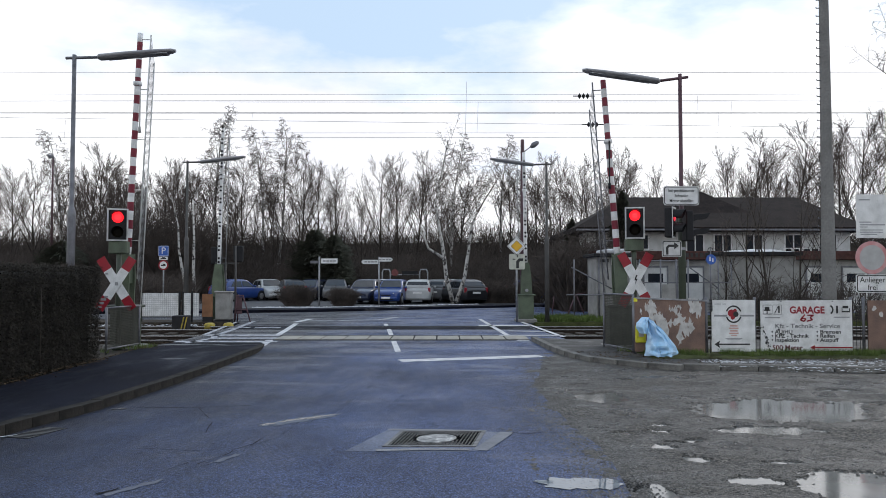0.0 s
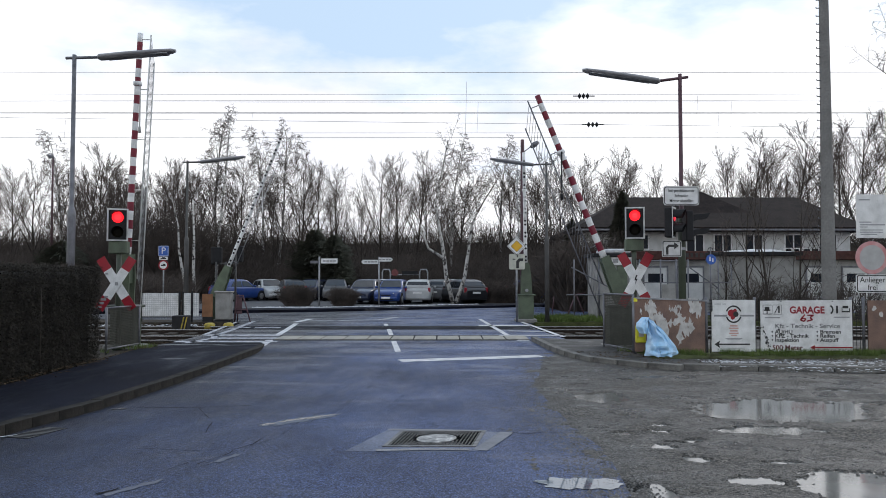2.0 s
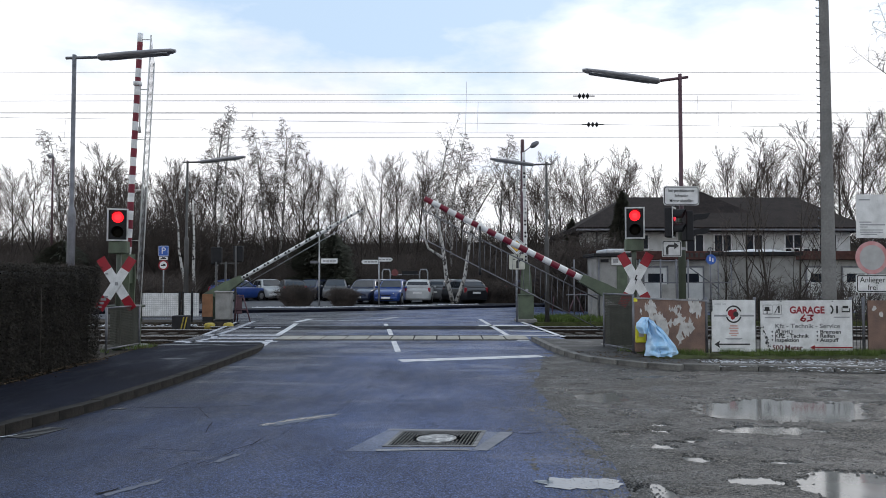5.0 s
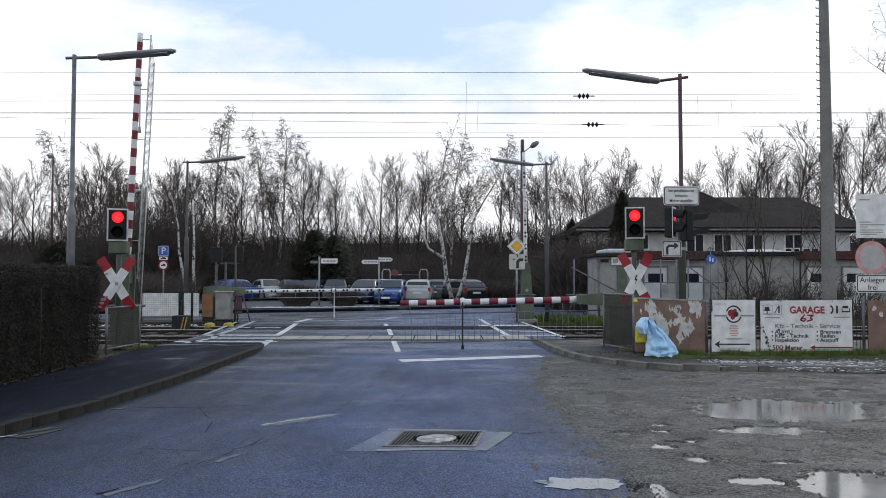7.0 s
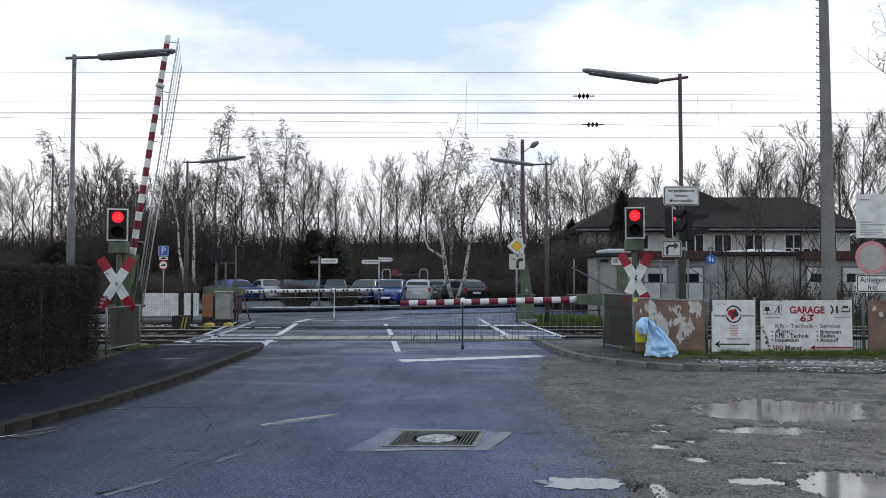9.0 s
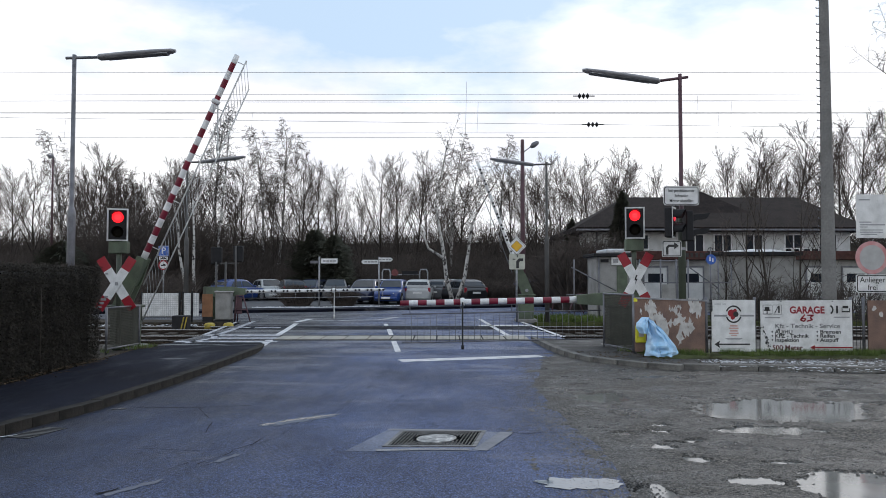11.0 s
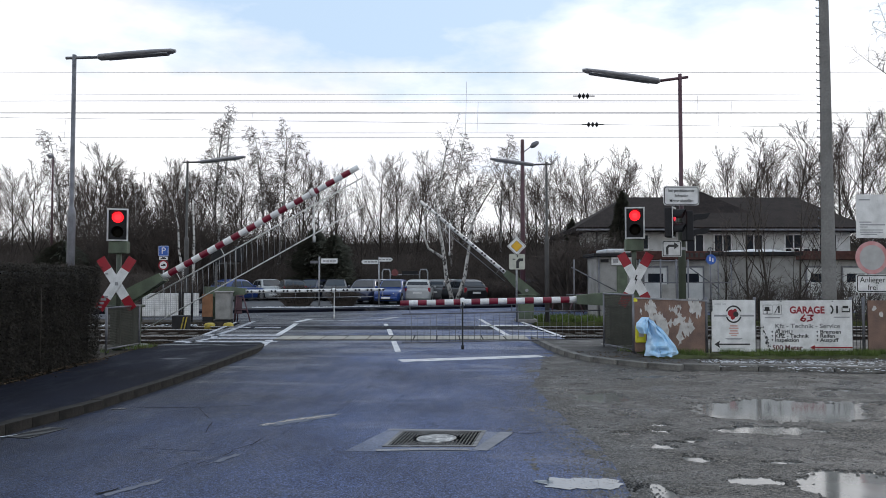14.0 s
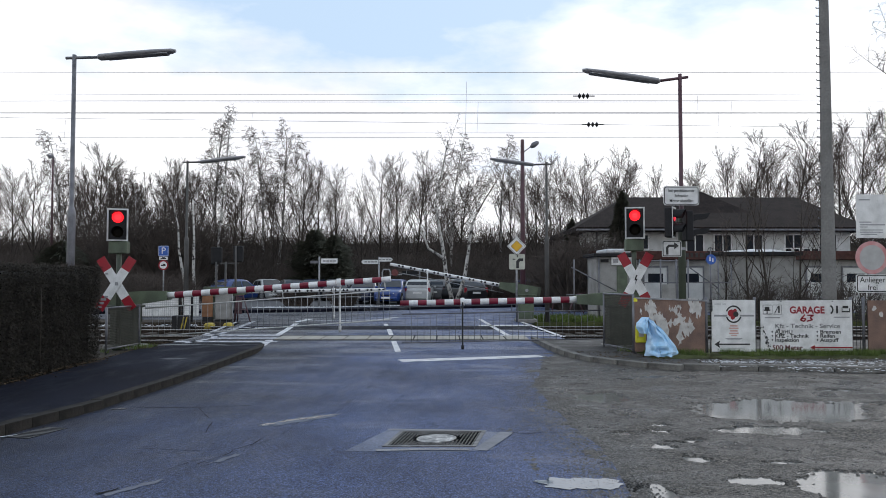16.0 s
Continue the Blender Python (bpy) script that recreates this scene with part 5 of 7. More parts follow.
    for r, material, y in ((0.24, M_SIGNRED, 0.0), (0.175, M_WHITE, -0.004)):
        bm = bmesh.new()
        add_disc(bm, (0, 2.2), r, y, y + 0.008, 24)
        part("disc", bm, material, s)
    bars(s, [(0, 2.19, 0.22, 0.06), (0.04, 2.23, 0.12, 0.05)], -0.004, M_BLACKSIGN, "car_symbol")
    s = thing("road_sign", "small round blue footway sign on a thin post", "sign", pose(9.95, 28.2, 0), group="road signs")
    part("post", tube([(0, 0.05, 0), (0, 0.05, 2.7)], 0.025, 8), M_POLE, s)
    bm = bmesh.new()
    add_disc(bm, (0, 2.28), 0.19, 0.0, 0.01, 20)
    part("disc", bm, M_SIGNBLUE, s)
    bars(s, [(-0.04, 2.3, 0.05, 0.16), (0.06, 2.26, 0.05, 0.14)], 0, M_WHITE, "pictogram")
    bm = bmesh.new()
    for k in range(12):
        a = 2 * math.pi * k / 12
        b = 2 * math.pi * (k + 1) / 12
        add_tube(bm, [(0.1 * math.cos(a), 0.05, 2.62 + 0.1 * math.sin(a)), (0.1 * math.cos(b), 0.05, 2.62 + 0.1 * math.sin(b))], 0.015, 5)
    part("ring", bm, M_BLACK, s)
    # direction finger posts by the car park
    for x, y, arms, label in ((-6.55, 40.2, ((-0.47, -0.02, 2.36, 2.5, M_POLE), (0.1, 0.97, 2.36, 2.62, M_WHITE)), "signpost with one white finger board and one seen edge-on"),
                              (-3.42, 40.6, ((-0.85, -0.04, 2.34, 2.56, M_WHITE), (0.02, 0.64, 2.47, 2.68, M_WHITE)), "signpost with two pointed white finger boards")):
        s = thing("signpost", label, "signpost", pose(x, y, 0), group="signposts")
        part("post", tube([(0, 0.05, 0), (0, 0.05, 2.72)], 0.045, 8), M_GALV, s)
        for x0, x1, z0, z1, material in arms:
            zm = (z0 + z1) / 2
            tip = [(x1 + 0.1, zm), (x1, z1)] if x1 > 0.3 and x == -3.42 else [(x1, z1)]
            pts = [(x0, z0), (x1, z0)] + tip + [(x0, z1)] + ([(x0 - 0.1, zm)] if x0 < -0.5 else [])
            part("finger_board", plate(pts, -0.02, 0.02), material, s)
            if material is M_WHITE:
                bars(s, [((x0 + x1) / 2 + dx, zm, 0.14, 0.07) for dx in (-0.26, -0.08, 0.1, 0.27)], -0.021, M_GREYPRINT)


signs()


# ---- boards and fence on the near side ----
def boards():
    b = thing("advertising_board", "white garage advertising board with red and black print", "board", pose(7.2, 15.1, 0))
    part("panel", plate([(-0.905, 0.081), (0.905, 0.085), (0.91, 1.163), (-0.905, 1.145)], 0, 0.02), M_WHITE, b)
    fit = pose(0, 0, 0.015) @ Matrix.Diagonal((0.925, 1, 1, 1))
    words("GARAGE", 0.016, 0.955, 0.19, -0.002, M_SIGNRED, b, squeeze=0.93, bold=0.006)
    words("Kfz - Technik - Service", 0.02, 0.642, 0.12, -0.002, mat("weathered_print", (0.12, 0.12, 0.125), 0.6, color2=(0.3, 0.3, 0.3), scale=14), b, squeeze=1.17, bold=0.002)
    for i, t in enumerate(("AU/HU", "KFZ - Technik", "Inspektion")):
        words("\u2022 " + t, -0.7, 0.527 - 0.08 * i, 0.105, -0.002, M_BLACKSIGN, b, "LEFT", 1.08, bold=0.002)
    for i, t in enumerate(("Bremsen", "Reifen", "Auspuff")):
        words("\u2022 " + t, 0.19, 0.527 - 0.08 * i, 0.105, -0.002, M_BLACKSIGN, b, "LEFT", 1.12, bold=0.002)
    words("500 Meter", -0.385, 0.215, 0.135, -0.002, mat("dark_red_print", (0.13, 0.02, 0.03), 0.5), b, squeeze=1.05, bold=0.0025)
    part("arrow", plate([(0.065, 0.222), (0.16, 0.272), (0.155, 0.238), (0.9, 0.235), (0.9, 0.207), (0.155, 0.207), (0.16, 0.172)], -0.006, -0.002), M_SIGNRED, b)
    bm = bmesh.new()
    for pts in ((0.0, 0.84, -0.09, 0.74), (-0.09, 0.74, -0.02, 0.71), (-0.02, 0.71, 0.02, 0.76), (0.02, 0.76, -0.07, 0.77), (0.05, 0.83, 0.17, 0.83), (0.17, 0.83, 0.1, 0.78), (0.1, 0.78, 0.15, 0.74), (0.15, 0.74, 0.04, 0.71)):
        add_tube(bm, [(pts[0] - 0.03, -0.004, pts[1]), (pts[2] - 0.03, -0.004, pts[3])], 0.014, 5)
    part("emblem", bm, M_SIGNRED, b, "red hand-drawn emblem strokes").matrix_basis = pose(0, 0, 0.03)
    for x0, x1, z0, z1 in ((-0.93, -0.74, 0.86, 0.875), (-0.93, -0.74, 1.04, 1.05), (-0.93, -0.92, 0.86, 1.05), (-0.72, -0.715, 0.86, 1.05), (-0.53, -0.525, 0.86, 1.05), (-0.72, -0.53, 0.86, 0.866), (-0.72, -0.53, 1.042, 1.05), (-0.89, -0.79, 0.95, 1.01), (-0.91, -0.77, 0.93, 0.955), (-0.85, -0.83, 0.87, 0.94), (-0.60, -0.57, 0.89, 1.03), (0.64, 0.68, 0.88, 1.03), (0.76, 0.93, 0.9, 0.93), (0.78, 0.9, 0.98, 1.03), (0.76, 0.775, 0.9, 1.0), (0.92, 0.935, 0.9, 0.98)):
        part("pictogram", box(x0, x1, -0.004, -0.001, z0, z1), M_BLACKSIGN, b).matrix_basis = fit
    part("pictogram", tube([(-0.68, -0.003, 0.88), (-0.6, -0.003, 1.02)], 0.008, 4), M_BLACKSIGN, b).matrix_basis = fit
    part("pictogram_bow", tube([(0.5 + 0.07 * math.cos(radians(-70 + 18 * k)), -0.003, 0.955 + 0.08 * math.sin(radians(-70 + 18 * k))) for k in range(9)], 0.016, 4), M_BLACKSIGN, b).matrix_basis = fit
    bars(b, [(-0.67, 0.81, 0.3, 0.02), (0.7, 0.82, 0.31, 0.02), (0.3, 0.15, 0.5, 0.014), (0.55, 0.15, 0.2, 0.014)], 0, M_GREYPRINT)
    bm = bmesh.new()
    rng = random.Random(4)
    for _ in range(60):
        f = rng.random()
        x, z = -0.9 + 0.2 * f + rng.uniform(-0.03, 0.03) + (0.3 if rng.random() < 0.12 else 0), 0.64 - 0.52 * f + rng.uniform(-0.04, 0.04)
        q = rng.uniform(0.006, 0.02)
        bm.faces.new([bm.verts.new((x + q * math.cos(a) * rng.uniform(0.4, 1.3), -0.005 - 0.001 * rng.random(), z + 1.5 * q * math.sin(a) * rng.uniform(0.4, 1.3))) for a in (2 * math.pi * e / 6 for e in range(6))])
    part("flaked_patch", bm, mat("dark_flakes", (0.05, 0.05, 0.05), 0.7), b, "dark flaked patches in the print")
    part("screw", tube([(-0.5, -0.006, 1.13), (-0.5, 0.01, 1.13)], 0.012, 8), M_POLE, b)
    part("screw", tube([(0.52, -0.006, 1.135), (0.52, 0.01, 1.135)], 0.012, 8), M_POLE, b)
    b = thing("advertising_board", "white notice board with round emblem and black arrow", "board", pose(5.76, 15.1, 0.05) @ Matrix.Diagonal((0.925, 1, 1, 1)))
    part("panel", plate([(-0.47, 0.09), (0.46, 0.09), (0.46, 1.11), (-0.45, 1.11), (-0.44, 0.9), (-0.47, 0.87)], 0, 0.02), M_WHITE, b)
    part("arrow", plate([(-0.42, 0.235), (-0.3, 0.31), (-0.32, 0.25), (0.34, 0.25), (0.34, 0.222), (-0.32, 0.222), (-0.3, 0.16)], -0.006, -0.002), M_BLACKSIGN, b)
    for lo, hi in ((20, 160), (200, 340)):
        st = [radians(lo + (hi - lo) * k / 12) for k in range(13)]
        part("emblem_ring", tube([(0.16 * math.cos(a), -0.003, 0.83 + 0.16 * math.sin(a)) for a in st], 0.015, 4), M_BLACKSIGN, b)
    bm = bmesh.new()
    add_disc(bm, (-0.05, 0.85), 0.075, -0.005, -0.001, 9)
    add_disc(bm, (0.03, 0.9), 0.04, -0.0052, -0.001, 7)
    add_disc(bm, (-0.02, 0.77), 0.05, -0.0055, -0.001, 7)
    part("emblem_red", bm, M_SIGNRED, b)
    bm = bmesh.new()
    add_disc(bm, (0.045, 0.83), 0.06, -0.006, -0.001, 7)
    part("emblem_dark", bm, M_BLACKSIGN, b)
    bars(b, [(-0.28, 0.8, 0.28, 0.035), (0.28, 0.8, 0.3, 0.035), (0, 0.35, 0.36, 0.015), (0, 0.325, 0.28, 0.012), (0.05, 0.16, 0.36, 0.012), (-0.34, 1.03, 0.14, 0.015), (-0.2, 1.03, 0.08, 0.015)], 0, M_GREYPRINT)
    pale = mat("pale_red_print", (0.6, 0.36, 0.32), 0.5, var=0.2, scale=20)
    bars(b, [(0, 0.6, 0.16, 0.03), (0, 0.55, 0.2, 0.03), (0, 0.5, 0.16, 0.03), (0, 0.45, 0.2, 0.03), (0, 0.41, 0.12, 0.02)], 0, pale)
    # brown fly-posted board
    b = thing("hoarding_board", "brown weathered board with torn white paper remains", "board", pose(4.52, 15.18, 0.035) @ Matrix.Diagonal((0.945, 1, 1.0, 1)))
    part("panel", plate([(-0.74, 0.1), (0.74, 0.06), (0.74, 1.1), (-0.74, 1.17)], 0, 0.025), M_BROWN, b)
    part("top_rail", box(-0.76, 0.78, -0.015, 0.03, 1.1, 1.13), M_GALV, b).matrix_basis = pose(0, 0, 0.02, 0, 2.2, 0)
    rng = random.Random(9)
    for cx, cz, n, sx, sz in ((-0.42, 0.95, 10, 0.2, 0.12), (-0.3, 0.72, 12, 0.12, 0.28), (0.18, 0.7, 9, 0.14, 0.2), (0.35, 0.62, 8, 0.14, 0.18), (0.1, 0.98, 6, 0.2, 0.08), (0.5, 1.0, 5, 0.12, 0.05), (-0.1, 0.6, 4, 0.1, 0.1), (0.25, 0.4, 5, 0.1, 0.1)):
        bm = bmesh.new()
        for _ in range(n):
            x, z = max(-0.66, min(0.66, cx + rng.gauss(0, sx * 0.5))), max(0.2, min(1.05, cz + rng.gauss(0, sz * 0.5)))
            r = rng.choice((0.02, 0.03, 0.05, 0.09))
            y = -0.001 - 0.004 * rng.random()
            k = rng.randint(9, 15)
            ring = [bm.verts.new((x + r * math.cos(a) * rng.uniform(0.12, 1.3), y - 0.004 * rng.random(), z + 1.9 * r * math.sin(a) * rng.uniform(0.12, 1.4))) for a in (2 * math.pi * i / k for i in range(k))]
            bm.faces.new(ring)
        bmesh.ops.triangulate(bm, faces=bm.faces[:])
        part("torn_paper", bm, M_PAPER, b, "torn white paper")
    b = thing("hoarding_board", "brown weathered board at the fence end", "board", pose(8.95, 15.14, 0.03))
    part("panel", box(-0.5, 0.6, 0, 0.025, 0.1, 1.12), M_BROWN, b)
    bm = bmesh.new()
    for _ in range(7):
        x, z, r = rng.uniform(-0.4, 0.4), rng.uniform(0.5, 1.0), rng.uniform(0.03, 0.08)
        bm.faces.new([bm.verts.new((x + r * math.cos(a) * rng.uniform(0.5, 1.1), -0.003 * (1 + rng.random()), z + 1.3 * r * math.sin(a) * rng.uniform(0.5, 1.1))) for a in (2 * math.pi * i / 7 for i in range(7))])
    part("torn_paper", bm, M_PAPER, b, "torn white paper")
    # posts and wire mesh that carry the boards
    f = thing("wire_fence", "dark wire mesh fence with steel posts behind the boards", "fence")
    me = None
    for x in (3.84, 5.27, 6.24, 8.16, 8.42, 9.7, 11.0, 12.26):
        if me is None:
            ob = part("post", tube([(0, 0, 0.05), (0, 0, 1.21)], 0.03, 8), M_POLE, f)
            me = ob.data
            ob.matrix_basis = pose(x, 15.26, 0)
        else:
            share("post", me, f, pose(x, 15.26, 0))
    bm = bmesh.new()
    x = 3.84
    while x < 12.26:
        add_box(bm, x - 0.004, x + 0.004, 15.236, 15.244, 0.1, 1.18)
        x += 0.075
    z = 0.12
    while z < 1.18:
        add_box(bm, 3.84, 12.26, 15.245, 15.253, z - 0.004, z + 0.004)
        z += 0.06
    part("mesh", bm, M_BLACK, f, "dark welded wire mesh")


boards()


def guard_panel(pts, z0, z1, label):
    """A mesh panel in a galvanised frame, from one ground point to another."""
    (x0, y0), (x1, y1) = pts
    length = math.hypot(x1 - x0, y1 - y0)
    g = thing("guard_panel", label, "fence panel", pose(x0, y0, 0, 0, 0, math.degrees(math.atan2(y1 - y0, x1 - x0))), group="guard panels")
    for x in (0, length):
        part("post", tube([(x, 0, 0.0), (x, 0, z1 + 0.02)], 0.026, 8), M_POLE, g)
    for z in (z0, z1):
        part("frame_rail", tube([(0, 0, z), (length, 0, z)], 0.02, 8), M_POLE, g)
    bm = bmesh.new()
    x = 0.04
    while x < length:
        add_box(bm, x - 0.0045, x + 0.0045, -0.003, 0.003, z0, z1)
        x += 0.034
    z = z0 + 0.02
    while z < z1:
        add_box(bm, 0, length, 0.0035, 0.008, z - 0.005, z + 0.005)
        z += 0.034
    part("mesh", bm, mat("dark_mesh", (0.07, 0.067, 0.054), 0.7, var=0.3), g, "dark fine wire mesh")


guard_panel(((3.55, 16.8), (3.87, 15.5)), 0.14, 1.25, "dark mesh guard panel beside barrier drive and brown board")
guard_panel(((-6.89, 15.6), (-6.76, 16.95)), 0.14, 0.98, "dark mesh guard panel beside barrier drive and hedge")


def plastic_sheet():
    s = thing("plastic_sheet", "crumpled light blue plastic sheet hanging from a fence post", "plastic sheet", pose(0, 14.65, 0.088) @ Matrix.Diagonal((0.918, 0.9, 1, 1)))
    def cloth(rows, n, amp, seed):
        """A creased sheet between a left and a right edge: (left x, right x, z, y)."""
        bm = bmesh.new()
        grid = []
        fine = []
        for a, b in zip(rows, rows[1:]):
            fine += [tuple(p + (q - p) * k / 5 for p, q in zip(a, b)) for k in range(5)]
        fine.append(rows[-1])
        for j, (xl, xr, z, y) in enumerate(fine):
            row = []
            for i in range(n + 1):
                u = i / n
                fold = amp * (0.9 * abs(math.sin(u * 6.5 + j * 0.09 + seed)) - 0.4 + math.sin(u * 15 + j * 0.2 + seed) * 0.35 + noise.noise((u * 5, j * 0.25, seed)))
                row.append(bm.verts.new((xl + (xr - xl) * u, y + fold - 0.16 * math.sin(math.pi * u), z + 0.25 * amp * noise.noise((u * 7, j * 0.4, seed + 3)))))
            grid.append(row)
        for p, q in zip(grid, grid[1:]):
            for i in range(n):
                bm.faces.new((p[i], p[i + 1], q[i + 1], q[i]))
        return bm
    bm = cloth([(4.2, 4.86, 0.02, -0.1), (4.22, 4.9, 0.1, -0.12), (4.25, 4.84, 0.22, -0.05), (4.27, 4.72, 0.4, 0.02), (4.26, 4.56, 0.56, 0.1), (4.25, 4.44, 0.68, 0.2), (4.26, 4.36, 0.74, 0.28)], 18, 0.11, 1.0)
    ob = part("flap", cloth([(4.14, 4.3, 0.44, 0.1), (4.06, 4.34, 0.56, 0.1), (4.09, 4.36, 0.64, 0.14), (4.24, 4.36, 0.75, 0.22)], 8, 0.05, 4.0), M_BLUE, s, "flap folded over the fence")
    ob.modifiers.new("thickness", "SOLIDIFY").thickness = 0.004
    ob = part("sheet", bm, M_BLUE, s)
    so = ob.modifiers.new("thickness", "SOLIDIFY")
    so.thickness = 0.004
    b = thing("plastic_bag", "bright yellow plastic bag tied low on the fence", "plastic bag", pose(3.88, 14.95, 0.33))
    bm = box(-0.11, 0.09, -0.03, 0.03, 0.0, 0.34, 0.025, 2)
    for v in bm.verts:
        v.co.x += 0.025 * noise.noise(v.co * 9)
        v.co.y += 0.02 * noise.noise(v.co * 7 + Vector((3, 1, 2)))
    part("bag", bm, M_YELLOW, b)
    part("label_panel", box(-0.05, 0.05, -0.038, -0.031, 0.12, 0.24), M_PAPER, b)
    c = thing("cable_tie", "small yellow tag on a fence post", "tag", pose(3.84, 15.22, 1.16))
    part("tag", box(-0.04, 0.04, -0.045, -0.03, -0.04, 0.04, 0.01), M_YELLOW, c)


plastic_sheet()


# ---- hedge ----
def hedge():
    h = thing("hedge", "dense dark clipped hedge along the pavement", "hedge")
    # Solid dark block that fills the hedge behind its leaves.
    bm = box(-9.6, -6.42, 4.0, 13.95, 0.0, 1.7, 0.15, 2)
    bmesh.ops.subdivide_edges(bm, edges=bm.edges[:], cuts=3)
    part("core", bm, M_HEDGECORE, h, "dark solid block behind the leaves")
    rng = random.Random(8)
    V, Fc = [], []

    def leaf(p, r):
        k = len(V)
        a = Vector((rng.gauss(0, 1), rng.gauss(0, 1), rng.gauss(0, 1))).normalized()
        b = a.orthogonal().normalized()
        b.rotate(Matrix.Rotation(rng.random() * 6.28, 3, a))
        V.extend((tuple(p - a * r), tuple(p + b * r * 0.5), tuple(p + a * r), tuple(p - b * r * 0.5)))
        Fc.append((k, k + 1, k + 2, k + 3))
    for _ in range(120000):
        f = rng.random()
        y = 6.0 + 8.0 * rng.random() ** 0.9
        bulge = 0.07 * noise.noise((y * 1.3, 0, 1)) + 0.05 * noise.noise((y * 4, 2, 5))
        if f < 0.52:
            z = 0.05 + 1.75 * rng.random()
            p = Vector((-6.3 + bulge + 0.06 * noise.noise((y * 3, z * 3, 9)) - 0.1 * rng.random(), y, z))
        elif f < 0.75:
            p = Vector((-6.3 - 3.2 * rng.random(), y, 1.76 + 0.07 * noise.noise((y * 2.0, 4, 2)) + rng.gauss(0, 0.035)))
        else:
            p = Vector((-6.3 - 3.2 * rng.random(), 14.0 + rng.gauss(0, 0.05), 0.05 + 1.75 * rng.random()))
        leaf(p, rng.uniform(0.009, 0.024))
    from_lists("foliage", V, Fc, M_HEDGE, h, "small dark leaves")
    V, Fc = [], []
    for _ in range(900):
        y = 6 + 8.0 * rng.random()
        x = -6.35 - 2.5 * rng.random()
        p = Vector((x, y, 1.72))
        lists_tube(V, Fc, [p, p + Vector((rng.uniform(-0.05, 0.05), rng.uniform(-0.05, 0.05), rng.uniform(0.06, 0.17)))], [0.004, 0.002], 3)
    from_lists("shoots", V, Fc, M_TWIG, h, "thin bare shoots")
    part("fence_post", tube([(-6.28, 11.9, 0.1), (-6.28, 11.9, 1.45)], 0.007, 6), M_SLEEPER, h, "thin pale fence post in the hedge")


hedge()


# ---- road iron work and wear ----
def ironwork():
    g = thing("manhole_cover", "square iron drain cover with ribbed pattern in the road", "manhole cover", pose(-0.065, 7.62, 0.0))
    shear = Matrix(((1, 0.18, 0, 0), (0, 1, 0, 0), (0, 0, 1, 0), (0, 0, 0, 1)))
    w, d = 0.425, 0.35
    iron = mat("worn_iron", (0.2, 0.195, 0.19), 0.4, 0.5, color2=(0.07, 0.065, 0.06), scale=9, fine=0.3)

    def put(name, bm, material, label=""):
        bmesh.ops.transform(bm, matrix=shear, verts=bm.verts[:])
        return part(name, bm, material, g, label)
    bm = bmesh.new()
    for a in (-1, 1):
        add_box(bm, a * w - 0.02, a * w + 0.02, -d, d, -0.05, 0.009)
        add_box(bm, -w - 0.02, w + 0.02, a * d - 0.02, a * d + 0.02, -0.05, 0.0095)
    put("frame", bm, iron, "worn iron frame")
    put("tray", box(-w, w, -d, d, -0.05, 0.003), M_CRACK, "dark wet recess")
    bm = bmesh.new()
    x = -w + 0.035
    while x < w - 0.02:
        y = -d + 0.03
        while y < d - 0.02:
            if (x / 0.235) ** 2 + (y / 0.2) ** 2 > 1:
                if abs(x) / w > abs(y) / d:
                    add_box(bm, x - 0.006, x + 0.006, y - 0.013, y + 0.013, 0.0, 0.009)
                else:
                    add_box(bm, x - 0.013, x + 0.013, y - 0.006, y + 0.006, 0.0, 0.009)
            y += 0.034
        x += 0.034
    put("rib", bm, iron)
    bm = bmesh.new()
    add_tube(bm, [(0.0, 0, 0.0), (0.0, 0, 0.0085)], [0.2, 0.195], 28)
    put("lid", bm, mat("wet_concrete_lid", (0.5, 0.49, 0.47), 0.3, color2=(0.02, 0.02, 0.02), scale=11, fine=0.7, bump=0.5), "pale wet concrete-filled round lid")
    out = [(-0.91, 7.06), (-0.56, 8.12), (0.0, 8.06), (0.66, 7.93), (0.56, 7.62), (0.46, 7.13), (0.2, 7.05)]
    part("patch", slab(out, -0.02, 0.003), M_PATCH, ROAD, "paler patched asphalt round the cover")
    strip("patch_edge", [(0.34, 7.1), (0.5, 7.5), (0.66, 7.92)], 0.14, 0.003, mat("pale_patch", (0.15, 0.155, 0.18), 0.4, color2=(0.07, 0.075, 0.095), scale=4, fine=0.3), ROAD, "pale strip of new asphalt")
    strip("patch_edge", [(-0.62, 7.09), (-0.2, 7.13), (0.25, 7.12)], 0.07, 0.004, mat("pale_wet_patch", (0.16, 0.165, 0.18), 0.25, color2=(0.06, 0.063, 0.08), scale=5), ROAD, "pale wet lip of the patch")

    strip("patch_edge", [(-0.58, 8.06), (-0.1, 8.04), (0.45, 7.98)], 0.06, 0.004, mat("pale_worn_lip", (0.15, 0.155, 0.17), 0.3, color2=(0.06, 0.063, 0.08), scale=5), ROAD, "pale lip of the patch")
    k = thing("gully_grate", "dark iron gully grate beside the kerb", "drain", pose(-4.19, 7.92, 0.0, 0, 0, -14))
    part("recess", box(-0.14, 0.14, -0.28, 0.28, -0.03, 0.003), M_CRACK, k, "dark wet recess")
    slat = None
    for q in range(9):
        m = pose(0, -0.24 + 0.06 * q, 0.0)
        if slat is None:
            ob = part("slat", box(-0.13, 0.13, -0.012, 0.012, -0.02, 0.006), iron, k)
            slat, ob.matrix_basis = ob.data, m
        else:
            share("slat", slat, k, m)

